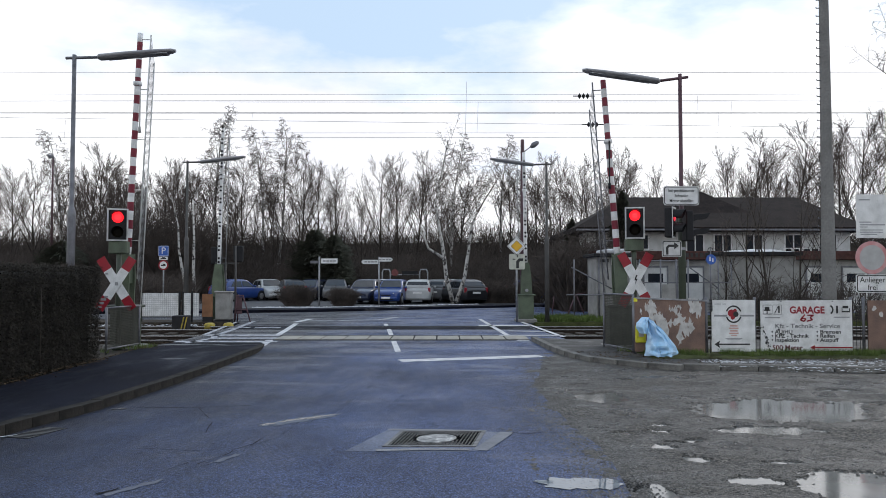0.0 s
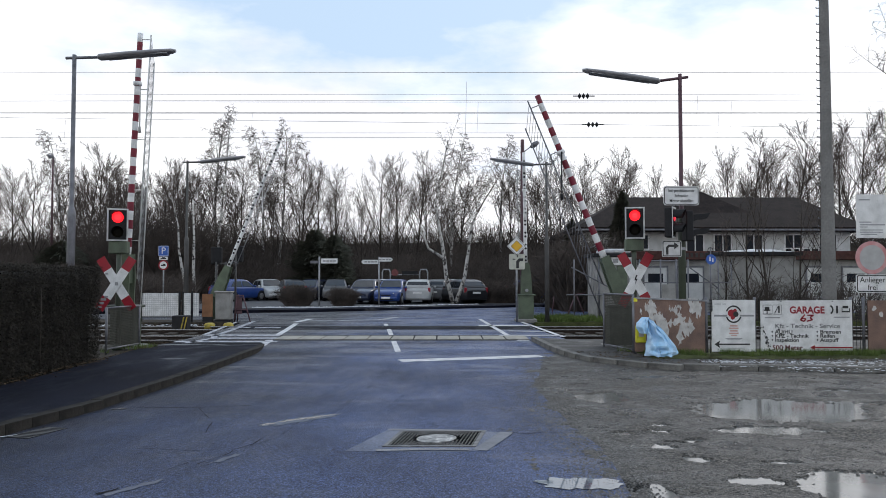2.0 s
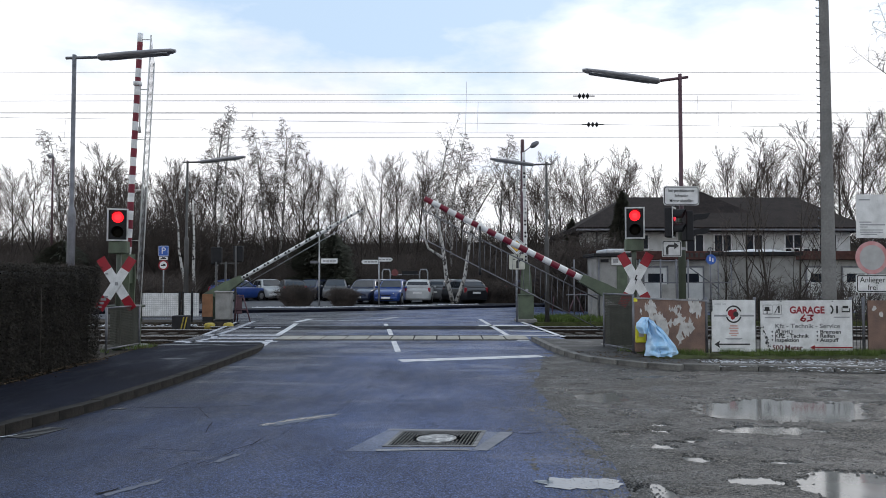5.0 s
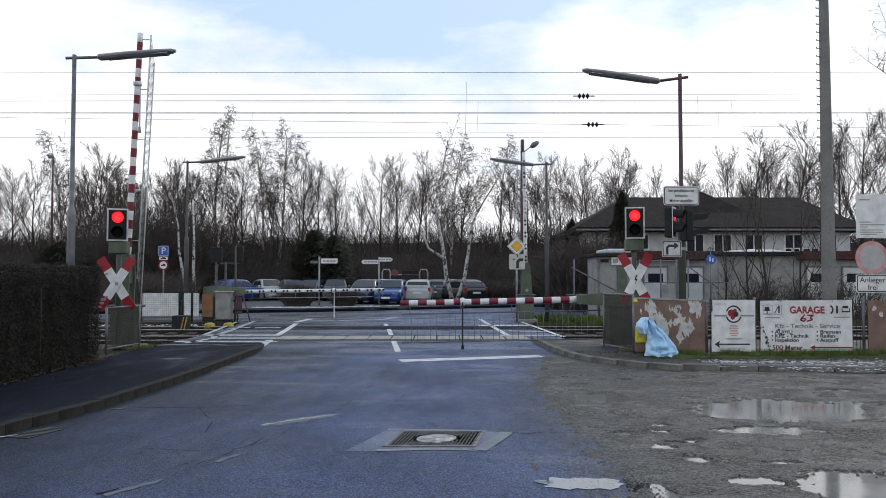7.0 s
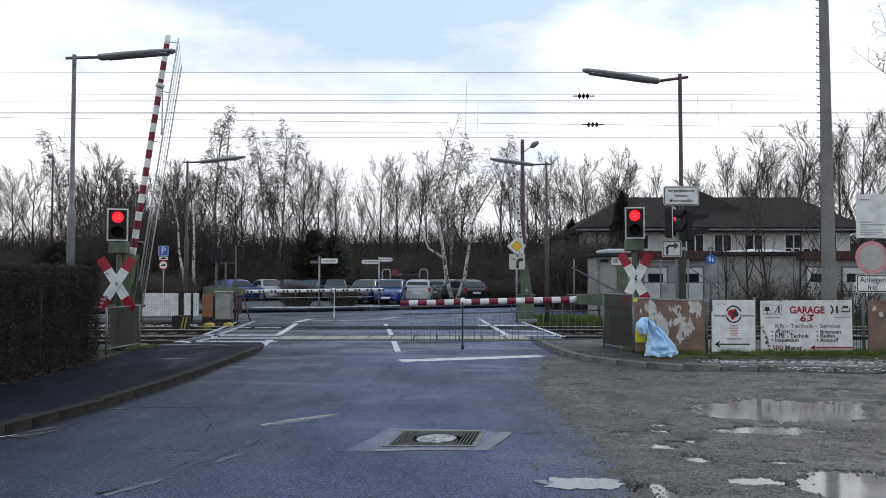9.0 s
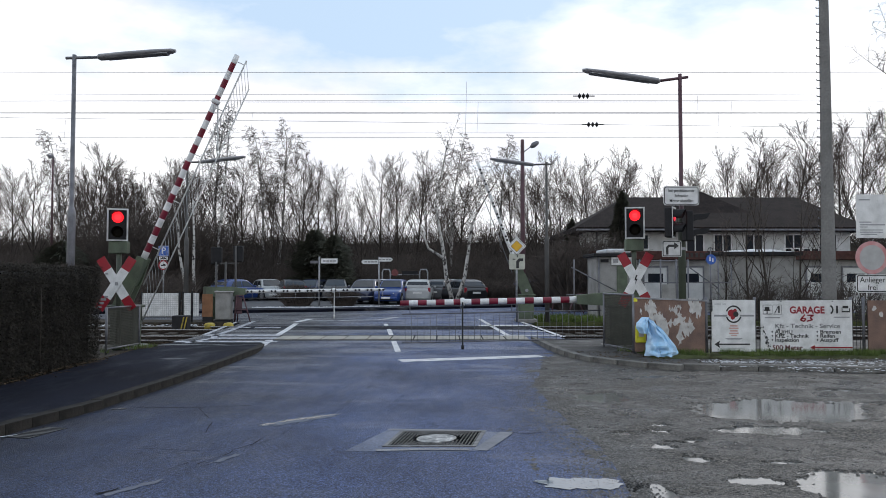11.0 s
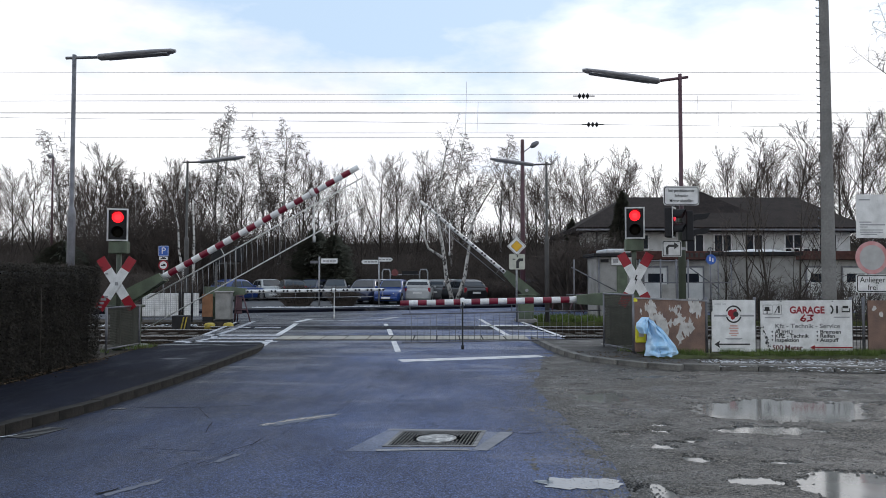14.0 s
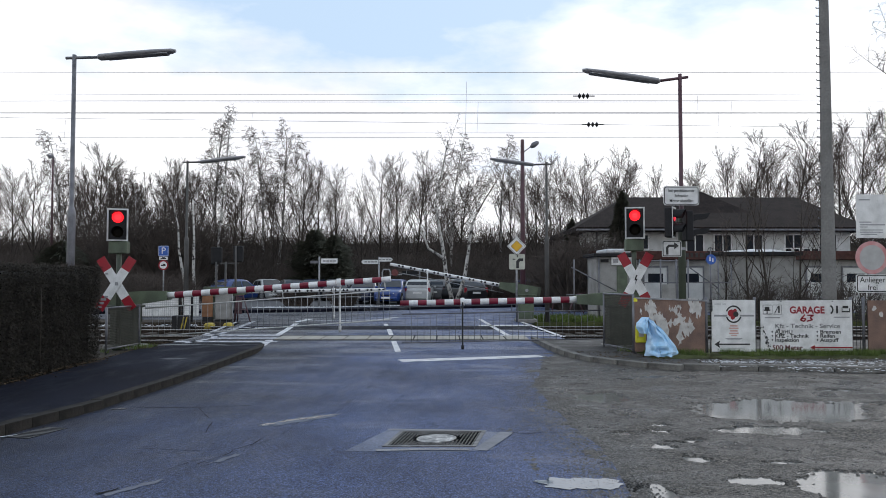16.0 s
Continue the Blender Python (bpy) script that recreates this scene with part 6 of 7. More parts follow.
    def seam(pts, w, z=0.001):
        rng = random.Random(len(pts) * 7 + int(abs(pts[0][0]) * 100))
        fine = []
        for a, b in zip(pts, pts[1:]):
            n = max(2, int(math.hypot(b[0] - a[0], b[1] - a[1]) / 0.18))
            fine += [(a[0] + (b[0] - a[0]) * k / n + rng.gauss(0, 0.02), a[1] + (b[1] - a[1]) * k / n + rng.gauss(0, 0.025)) for k in range(n)]
        strip("tar_seam", fine, [w * 0.6 * max(0.02, rng.uniform(-0.4, 1.3)) for _ in fine], z, M_CRACK, ROAD, "dark crack in the asphalt", 0.0015)
    main = [(-2.62, 5.61), (-2.47, 5.76), (-2.26, 6.34), (-2.09, 6.63), (-1.92, 7.17), (-1.76, 7.87), (-1.54, 8.75), (-1.29, 9.51), (-1.11, 10.42), (-1.02, 12.3), (-0.88, 14.14)]
    seam(main, 0.017)
    for dx, w in ((-0.1, 0.012), (0.09, 0.01)):
        seam([(x + dx + 0.05 * noise.noise((y * 2, dx * 9, 1)), y) for x, y in main[2:8]], w)
    seam([(-4.0, 9.43), (-3.16, 9.43), (-2.44, 9.59), (-1.92, 9.85)], 0.035)
    seam([(-3.0, 9.5), (-2.55, 8.4), (-2.4, 7.6), (-1.95, 7.1)], 0.02)
    seam([(-2.4, 8.6), (-2.1, 8.3), (-1.75, 8.0)], 0.016)
    seam([(-2.9, 7.2), (-2.3, 7.1), (-1.9, 7.15)], 0.016)
    seam([(-3.6, 13.2), (-2.6, 13.1), (-1.6, 13.3)], 0.03)
    seam([(-3.3, 11.4), (-2.7, 11.5), (-2.2, 11.4)], 0.02)
    seam([(0.66, 7.93), (1.45, 7.9)], 0.02)
    seam([(-0.95, 8.5), (-0.3, 8.4), (0.6, 8.0)], 0.018)
    seam([(-0.7, 9.4), (-0.5, 10.6), (-0.42, 11.6)], 0.012)

    def film(a, b, w, material, label, z, seed):
        """A thin ragged blot of water or silt from a to b."""
        a, b = Vector((*a, z)), Vector((*b, z))
        d = (b - a).normalized()
        side, n, edge = Vector((-d.y, d.x, 0)), 44, []
        for i in range(n):
            t = 2 * math.pi * i / n
            r = 1 + 0.35 * noise.noise((2.0 * math.cos(t), 2.0 * math.sin(t), seed)) + 0.22 * noise.noise((6 * math.cos(t), 6 * math.sin(t), seed + 5))
            edge.append((a + b) / 2 + side * min(w, 0.12) * 0.45 * noise.noise((math.cos(t) * (b - a).length * 6, math.sin(t) * 1.5, seed + 9)) + d * (b - a).length / 2 * math.cos(t) * r + side * w / 2 * math.sin(t) * r)
        bm = bmesh.new()
        bm.faces.new([bm.verts.new(q) for q in edge])
        bm.normal_update()
        if bm.faces[:][0].normal.z < 0:
            bmesh.ops.reverse_faces(bm, faces=bm.faces[:])
        bmesh.ops.triangulate(bm, faces=bm.faces[:])
        part("wet_patch", bm, material, ROAD, label)
    # Both water colours are lightened or blued to carry the reflected sky.
    rain = mat("rain_water", (0.13, 0.16, 0.19), 0.03, var=0.2, spec=1.0)
    shiny = mat("sky_pale_water", (0.3, 0.295, 0.28), 0.1, color2=(0.12, 0.12, 0.12), scale=9, fine=0.3, spec=1.0)
    silt = mat("pale_silt", (0.078, 0.09, 0.128), 0.45, color2=(0.035, 0.045, 0.08), scale=7, fine=0.4)
    film((0.74, 5.98), (1.4, 5.93), 0.34, rain, "shallow rain water on the asphalt", 0.007, 1.0)
    film((-1.84, 8.47), (-1.3, 8.92), 0.1, shiny, "thin film of rain water along a crack", 0.005, 2.0)
    film((-1.98, 8.3), (-1.84, 8.42), 0.1, shiny, "thin film of rain water", 0.005, 3.0)
    film((-2.0, 8.25), (-1.2, 9.0), 0.24, silt, "pale silt dried along a crack", 0.0035, 4.0)
    film((-2.5, 5.62), (-2.22, 6.1), 0.09, silt, "pale silt dried along a crack", 0.0035, 5.0)
    film((-2.0, 6.6), (-1.82, 7.0), 0.07, silt, "pale silt dried along a crack", 0.0035, 6.0)
    film((-2.56, 5.68), (-2.46, 5.82), 0.05, M_CRACK, "dark wet pothole", 0.005, 7.0)
    film((-4.05, 9.3), (-3.85, 9.36), 0.07, shiny, "thin film of rain water", 0.005, 8.0)
    film((-4.52, 7.62), (-4.33, 7.8), 0.05, M_SNOW, "sliver of ice beside the kerb", 0.006, 9.0)


ironwork()


# ---- beyond the tracks ----
def loft(rings):
    """A smooth closed skin through rings of points."""
    bm = bmesh.new()
    rows = [[bm.verts.new(q) for q in ring] for ring in rings]
    n = len(rows[0])
    for a, b in zip(rows, rows[1:]):
        for k in range(n):
            bm.faces.new((a[k], a[(k + 1) % n], b[(k + 1) % n], b[k])).smooth = True
    bm.faces.new(rows[0][::-1])
    bm.faces.new(rows[-1])
    bmesh.ops.recalc_face_normals(bm, faces=bm.faces[:])
    return bm


def car(m, paint, label, length=4.0, width=1.7, height=1.45, wagon=False, group="parked cars"):
    """A parked car; its front looks along -y."""
    c = thing("car", label, "car", m, group=group)
    L, w, h = length / 2, width / 2, height
    belt = 0.63 * h

    def ring(half):
        """A closed section from its right half, given from below upwards."""
        return half + [(-x, y, z) for x, y, z in reversed(half)]
    rings = []
    for f, hw, lo, top in ((-1.0, 0.66, 0.34, 0.42), (-0.985, 0.8, 0.24, 0.47), (-0.93, 0.92, 0.2, 0.51), (-0.8, 0.98, 0.19, 0.56), (-0.6, 1.0, 0.19, 0.6), (-0.4, 1.0, 0.19, 0.63), (0.0, 1.0, 0.19, 0.64), (0.5, 1.0, 0.19, 0.655), (0.8, 0.99, 0.2, 0.665), (0.93, 0.95, 0.22, 0.65), (0.985, 0.88, 0.27, 0.6), (1.0, 0.76, 0.35, 0.52)):
        y, x, zl, zt = L * f, w * hw, lo, top * h
        rings.append(ring([(x * 0.85, y, zl), (x * 0.96, y, zl + 0.06), (x, y, zl + 0.5 * (zt - zl)), (x * 0.985, y, zt - 0.1), (x * 0.95, y, zt - 0.03), (x * 0.86, y, zt), (x * 0.4, y, zt + 0.025)]))
    part("body", loft(rings), paint, c)
    tail = ((0.62, 0.975), (0.84, 0.945), (0.9, 0.9), (0.97, 0.67)) if wagon else ((0.5, 0.985), (0.66, 0.95), (0.74, 0.9), (0.95, 0.66))
    spans = ((-0.44, 0.62), (-0.4, 0.655), (-0.14, 0.93), (-0.06, 0.97), (0.05, 0.99), (0.25, 1.0)) + tail

    def roof_at(f):
        for (f0, z0), (f1, z1) in zip(spans, spans[1:]):
            if f <= f1:
                return h * (z0 + (z1 - z0) * (f - f0) / (f1 - f0))
        return h * spans[-1][1]

    def flank(z):
        return w * (0.93 - 0.2 * max(0.0, (z - belt) / (h - belt)))
    rings = []
    for f, top in spans:
        y, zt = L * f, top * h
        z1 = max(belt - 0.06, zt - 0.07)
        rings.append(ring([(w * 0.93, y, belt - 0.1), (flank(belt), y, min(belt, z1)), (flank(0.5 * (belt + z1)), y, max(min(belt, z1), 0.5 * (belt + z1))), (flank(z1), y, z1), (flank(zt) * 0.95, y, zt - 0.025), (flank(zt) * 0.82, y, zt), (flank(zt) * 0.4, y, zt + 0.012)]))
    part("roof", loft(rings), paint, c)

    def pane(name, pts, out, label=""):
        bm = bmesh.new()
        bm.faces.new([bm.verts.new(Vector(q) + Vector(out)) for q in pts])
        part(name, bm, M_CARGLASS, c, label)
    f0, f1 = -0.39, -0.13
    pane("windscreen", [(s * flank(roof_at(f)) * k, L * f, roof_at(f) + 0.012) for s, f, k in ((-1, f0, 0.86), (1, f0, 0.86), (1, f1, 0.84), (-1, f1, 0.84))], (0, -0.012, 0.022), "dark glass windscreen")
    f0, f1 = (0.945, 0.905) if wagon else (0.9, 0.76)
    pane("rear_window", [(s * flank(roof_at(f)) * k, L * f, roof_at(f) + 0.012) for s, f, k in ((-1, f0, 0.86), (1, f0, 0.86), (1, f1, 0.84), (-1, f1, 0.84))], (0, 0.025, 0.012))
    zt, zb = h * 0.9, belt + 0.035
    fr = 0.82 if wagon else 0.66
    for s in (-1, 1):
        for a0, a1, b0, b1 in ((-0.3, 0.2, -0.05, 0.2), (0.24, fr + 0.06, 0.24, fr - 0.08)):
            pane("side_window", [(s * flank(zb), L * a0, zb), (s * flank(zb), L * a1, zb + 0.02), (s * flank(zt), L * b1, zt), (s * flank(zt), L * b0, zt)], (s * 0.014, 0, 0))
        bm = box(-0.17, 0.17, -0.05, 0.1, -0.08, 0.08, 0.05, 3)
        lamp = part("headlight", bm, M_HEADLIGHT, c, "clear headlight")
        lamp.matrix_basis = pose(s * w * 0.66, -L * 0.945, 0.44 * h, -25, 0, s * 22)
        lamp = part("tail_light", box(-0.08, 0.08, -0.08, 0.05, -0.15, 0.15, 0.03, 2), M_SIGNRED, c, "red tail light")
        lamp.matrix_basis = pose(s * w * 0.82, L * 0.965, 0.56 * h, 0, 0, s * -12)
        part("door_mirror", box(s * (w + 0.07) - 0.08, s * (w + 0.07) + 0.08, -L * 0.3 - 0.05, -L * 0.3 + 0.05, belt + 0.0, belt + 0.13, 0.03, 2), paint, c)
        for y in (-L * 0.64, L * 0.62):
            part("wheel_arch", tube([(s * (w - 0.25), y, 0.33), (s * (w + 0.004), y, 0.33)], 0.355, 24), M_BLACK, c)
            wh = part("wheel", tube([(s * (w - 0.2), y, 0.31), (s * (w + 0.012), y, 0.31)], 0.31, 24), M_TYRE, c)
            part("rim", tube([(s * (w - 0.02), y, 0.31), (s * (w + 0.022), y, 0.31)], 0.2, 16), M_GALV, wh)
    part("bumper", box(-w * 0.8, w * 0.8, -L * 1.0 - 0.03, -L + 0.12, 0.3, 0.44, 0.05, 3), paint, c)
    part("air_intake", box(-w * 0.5, w * 0.5, -L - 0.04, -L + 0.1, 0.27, 0.34, 0.02), M_BLACK, c)
    part("grille", box(-w * 0.36, w * 0.36, -L - 0.012, -L + 0.06, 0.5, 0.58, 0.02), M_BLACK, c)
    part("number_plate", box(-0.26, 0.26, -L - 0.045, -L - 0.03, 0.35, 0.45), M_WHITE, c, "plain white plate")
    part("number_plate", box(-0.26, 0.26, L - 0.03, L + 0.02, 0.6, 0.71), M_WHITE, c, "plain white plate")
    return c


def paint(name, color):
    m = mat(name, color, 0.3, var=0.2, scale=2)
    m.node_tree.nodes["Principled BSDF"].inputs["Coat Weight"].default_value = 0.6
    return m


P_BLUE, P_NAVY, P_SILVER, P_DARK, P_RED, P_BLACK = paint("blue_car_paint", (0.012, 0.045, 0.2)), paint("navy_car_paint", (0.018, 0.025, 0.06)), paint("silver_car_paint", (0.45, 0.46, 0.46)), paint("grey_car_paint", (0.11, 0.11, 0.115)), paint("red_car_paint", (0.16, 0.02, 0.025)), paint("black_car_paint", (0.015, 0.015, 0.018))


def cars():
    z = 0.06
    for x, y, rz, p, label, kw in ((-2.98, 45.4, -9, P_BLUE, "bright blue hatchback parked facing the road", {"length": 3.75, "width": 1.62}), (-4.7, 46.5, -10, P_NAVY, "dark navy car parked facing the road", {}), (-1.45, 47.0, 178, P_SILVER, "silver estate car seen from behind", {"wagon": True}),
                                   (-0.1, 49.5, 165, P_DARK, "grey estate car parked in the second row", {"wagon": True}), (1.15, 46.8, 205, P_BLACK, "black car with tail lights, parked behind birches", {}), (-3.9, 51.0, 10, P_SILVER, "silver car in the second row", {}), (0.5, 52.0, 170, P_SILVER, "pale car in the second row", {}),
                                   (-13.7, 51.0, 150, P_BLUE, "blue hatchback parked tail to the road", {}), (-10.6, 53.0, 200, P_BLACK, "black car parked beside shrubs", {}), (-12.2, 53.5, 30, P_SILVER, "silver car parked behind a dark car", {}), (-9.1, 52.5, -15, P_NAVY, "navy car parked behind shrubs", {}), (-7.4, 52.6, 5, P_DARK, "dark grey car behind bare shrubs", {}),
                                   (6.4, 52.0, 95, P_BLUE, "blue and pale car far down the road", {}), (9.2, 51.0, 80, P_RED, "dark red car beside the far verge", {})):
        car(pose(x, y, z if abs(x) < 20 else 0, 0, 0, rz), p, label, **kw)


cars()


def house():
    h = thing("house", "white rendered house with dark hipped roof behind trees", "house", pose(0, 44, 0))
    bm = bmesh.new()
    add_box(bm, 8.4, 23.6, 0, 0.3, -0.2, 4.5)
    add_box(bm, 8.4, 8.7, 0.3, 9, -0.2, 4.5)
    add_box(bm, 23.3, 23.6, 0.3, 9, -0.2, 4.5)
    add_box(bm, 8.7, 23.3, 8.7, 9, -0.2, 4.5)
    part("wall", bm, M_RENDER, h)
    bm = bmesh.new()
    v = [bm.verts.new(c) for c in ((7.6, -0.8, 4.25), (24.3, -0.8, 4.25), (24.3, 9.8, 4.25), (7.6, 9.8, 4.25), (11.6, 4.5, 6.75), (22.6, 4.5, 6.75), (7.6, -0.8, 4.5), (24.3, -0.8, 4.5), (24.3, 9.8, 4.5), (7.6, 9.8, 4.5))]
    for q in ((0, 1, 2, 3), (0, 1, 7, 6), (1, 2, 8, 7), (2, 3, 9, 8), (3, 0, 6, 9), (6, 7, 5, 4), (7, 8, 5), (8, 9, 4, 5), (9, 6, 4)):
        bm.faces.new([v[i] for i in q])
    bmesh.ops.recalc_face_normals(bm, faces=bm.faces[:])
    roof = part("roof", bm, M_ROOF, h, "dark brown tiled hipped roof")
    bm = bmesh.new()
    vv = [bm.verts.new(c) for c in ((13.4, 1.2, 5.25), (18.9, 1.2, 5.25), (18.9, 7, 5.25), (13.4, 7, 5.25), (15.5, 4.2, 7.3), (15.9, 4.2, 7.3))]
    for q in ((0, 1, 5, 4), (1, 2, 5), (2, 3, 4, 5), (3, 0, 4)):
        bm.faces.new([vv[i] for i in q])
    part("roof_peak", bm, M_ROOF, roof)
    part("gutter", tube([(7.6, -0.86, 4.32), (24.3, -0.86, 4.32)], 0.07, 8), M_POLE, h)
    for x, z0, z1, w in ((11.55, 3.25, 4.1, 0.7), (14.6, 3.1, 4.1, 1.0), (16.2, 3.1, 4.1, 1.0), (18.0, 3.1, 4.1, 1.0), (20.3, 3.1, 4.1, 1.0), (22.3, 3.1, 4.1, 1.0), (9.6, 0.9, 2.2, 1.0), (20.2, 2.55, 3.3, 0.9), (21.3, 2.55, 3.3, 0.9), (22.6, 1.2, 2.2, 1.0)):
        wi = part("window", box(x - w / 2, x + w / 2, -0.03, 0.02, z0, z1), M_GLASS, h, "dark window")
        bm = bmesh.new()
        for a in (x - w / 2, x, x + w / 2):
            add_box(bm, a - 0.035, a + 0.035, -0.06, 0.0, z0 - 0.03, z1 + 0.03)
        for a in (z0, z1):
            add_box(bm, x - w / 2 - 0.04, x + w / 2 + 0.04, -0.065, -0.005, a - 0.035, a + 0.035)
        part("frame", bm, M_WHITE, wi)
    part("downpipe", tube([(8.9, -0.05, 0), (8.9, -0.05, 4.3)], 0.05, 8), M_POLE, h)


def low_buildings():
    a = thing("workshop", "low grey workshop with dull red fascia and wide doors", "building", pose(0, 36, 0))
    bm = bmesh.new()
    add_box(bm, 7.2, 21.5, 0, 0.25, -0.2, 2.45)
    add_box(bm, 7.2, 7.45, 0.25, 5, -0.2, 2.45)
    add_box(bm, 21.25, 21.5, 0.25, 5, -0.2, 2.45)
    part("wall", bm, M_GREYWALL, a)
    part("fascia", box(7.0, 21.7, -0.35, 5.2, 2.45, 2.86, 0.02), M_BRICKRED, a, "dull red fascia")
    for i in range(10):
        bars(a, [(11.45 + 0.23 * i, 2.66, 0.12 + 0.05 * (i % 3 == 0), 0.2)], -0.352, M_BLACKSIGN, "facade_letter")
    for x0, x1 in ((8.0, 9.0), (9.5, 10.6), (11.1, 12.3), (17.2, 18.4), (18.9, 20.1)):
        d = part("door", box(x0, x1, -0.04, 0.02, 0.0, 2.1), M_RENDER, a, "pale wide door")
        part("door_frame", plate([(x0 - 0.05, 0), (x0 + 0.02, 0), (x0 + 0.02, 2.08), (x1 - 0.02, 2.08), (x1 - 0.02, 0), (x1 + 0.05, 0), (x1 + 0.05, 2.17), (x0 - 0.05, 2.17)], -0.07, -0.03), M_POLE, d)
        part("door_window", box(x0 + 0.2, x1 - 0.2, -0.055, -0.03, 1.4, 1.8), M_GLASS, d)
    g = thing("garage_shed", "grey rendered shed with flat roof and snow on it", "shed", pose(0, 31, 0))
    part("wall", box(11.3, 14.4, 0, 1.2, -0.2, 2.5, 0.01), M_GREYWALL, g)
    part("roof_slab", box(11.15, 14.6, -0.25, 1.4, 2.5, 2.66, 0.02), M_BLACK, g, "dark flat roof edge")
    bm = bmesh.new()
    rows = []
    for j in range(7):
        rows.append([bm.verts.new((11.4 + 3.05 * i / 20, -0.15 + 1.4 * j / 6, 2.665 + (0.16 * math.sin(math.pi * i / 20) * (0.6 + 0.4 * noise.noise((i * 0.4, j * 0.4, 1))) if 0 < j < 6 else 0))) for i in range(21)])
    for j in range(6):
        for i in range(20):
            bm.faces.new((rows[j][i], rows[j][i + 1], rows[j + 1][i + 1], rows[j + 1][i])).smooth = True
    part("snow_cap", bm, M_SNOW, g, "melting snow on the roof")
    h = thing("signal_hut", "pale grey signal hut with green door and snowy roof", "hut", pose(0, 29.4, 0))
    part("wall", box(5.95, 7.2, 0, 1.9, -0.2, 2.42, 0.01), M_GREYWALL, h)
    part("roof_slab", box(5.8, 7.35, -0.2, 2.1, 2.42, 2.54, 0.015), M_BLACK, h)
    bm = box(6.3, 7.25, -0.12, 1.9, 2.545, 2.72, 0.07, 3)
    part("snow_cap", bm, M_SNOW, h, "melting snow on the roof")
    part("door", box(6.72, 7.12, -0.05, 0.01, 0.05, 2.05, 0.01), M_GREEN, h, "green steel door")
    part("vent", box(6.1, 6.4, -0.04, 0.01, 2.2, 2.32), M_BLACK, h)
    sg = part("name_sign", box(6.5, 7.35, -0.075, -0.055, 2.1, 2.4), M_WHITE, h, "white name plate")
    bars(sg, [(6.66, 2.25, 0.2, 0.14), (7.0, 2.25, 0.16, 0.12), (7.2, 2.25, 0.14, 0.12)], -0.075, M_GREYPRINT)
    part("downpipe", tube([(6.02, -0.05, 0), (6.02, -0.05, 2.4)], 0.035, 6), M_POLE, h)
    f = thing("tube_fence", "grey steel tube fence with gates before the workshop", "fence", pose(0, 29.0, 0))
    me = None
    for x in (5.0, 7.5, 8.3, 8.9, 9.35, 10.2, 10.5, 11.0):
        if me is None:
            ob = part("post", tube([(0, 0, 0), (0, 0, 2.3)], 0.03, 6), M_POLE, f)
            me = ob.data
            ob.matrix_basis = pose(x, 0, 0)
        else:
            share("post", me, f, pose(x, 0, 0))
    for x0, z0, x1, z1 in ((7.5, 1.42, 11.0, 1.42), (7.5, 2.25, 9.35, 2.25), (4.9, 2.0, 6.6, 1.1), (9.4, 2.0, 10.5, 1.2), (4.7, 0.95, 6.5, 0.95)):
        part("rail", tube([(x0, 0, z0), (x1, 0, z1)], 0.025, 6), M_POLE, f)
    part("grey_panel", box(8.35, 8.85, -0.02, 0.02, 0.7, 1.35), M_GREYWALL, f)
    t = thing("trestle", "dark red-brown steel trestle on the grass", "trestle", pose(5.3, 30.5, 0.05))
    for pts in (((-0.35, -0.2, 0), (0.0, 0, 0.85)), ((0.35, -0.2, 0), (0.05, 0, 0.85)), ((-0.3, 0.3, 0), (0.0, 0, 0.85)), ((-0.1, 0, 0.85), (0.4, 0, 0.95)), ((-0.95, 0, 0), (-0.85, 0, 0.8))):
        part("leg", tube(pts, 0.022, 6), M_RUSTPOLE, t)


house()
low_buildings()


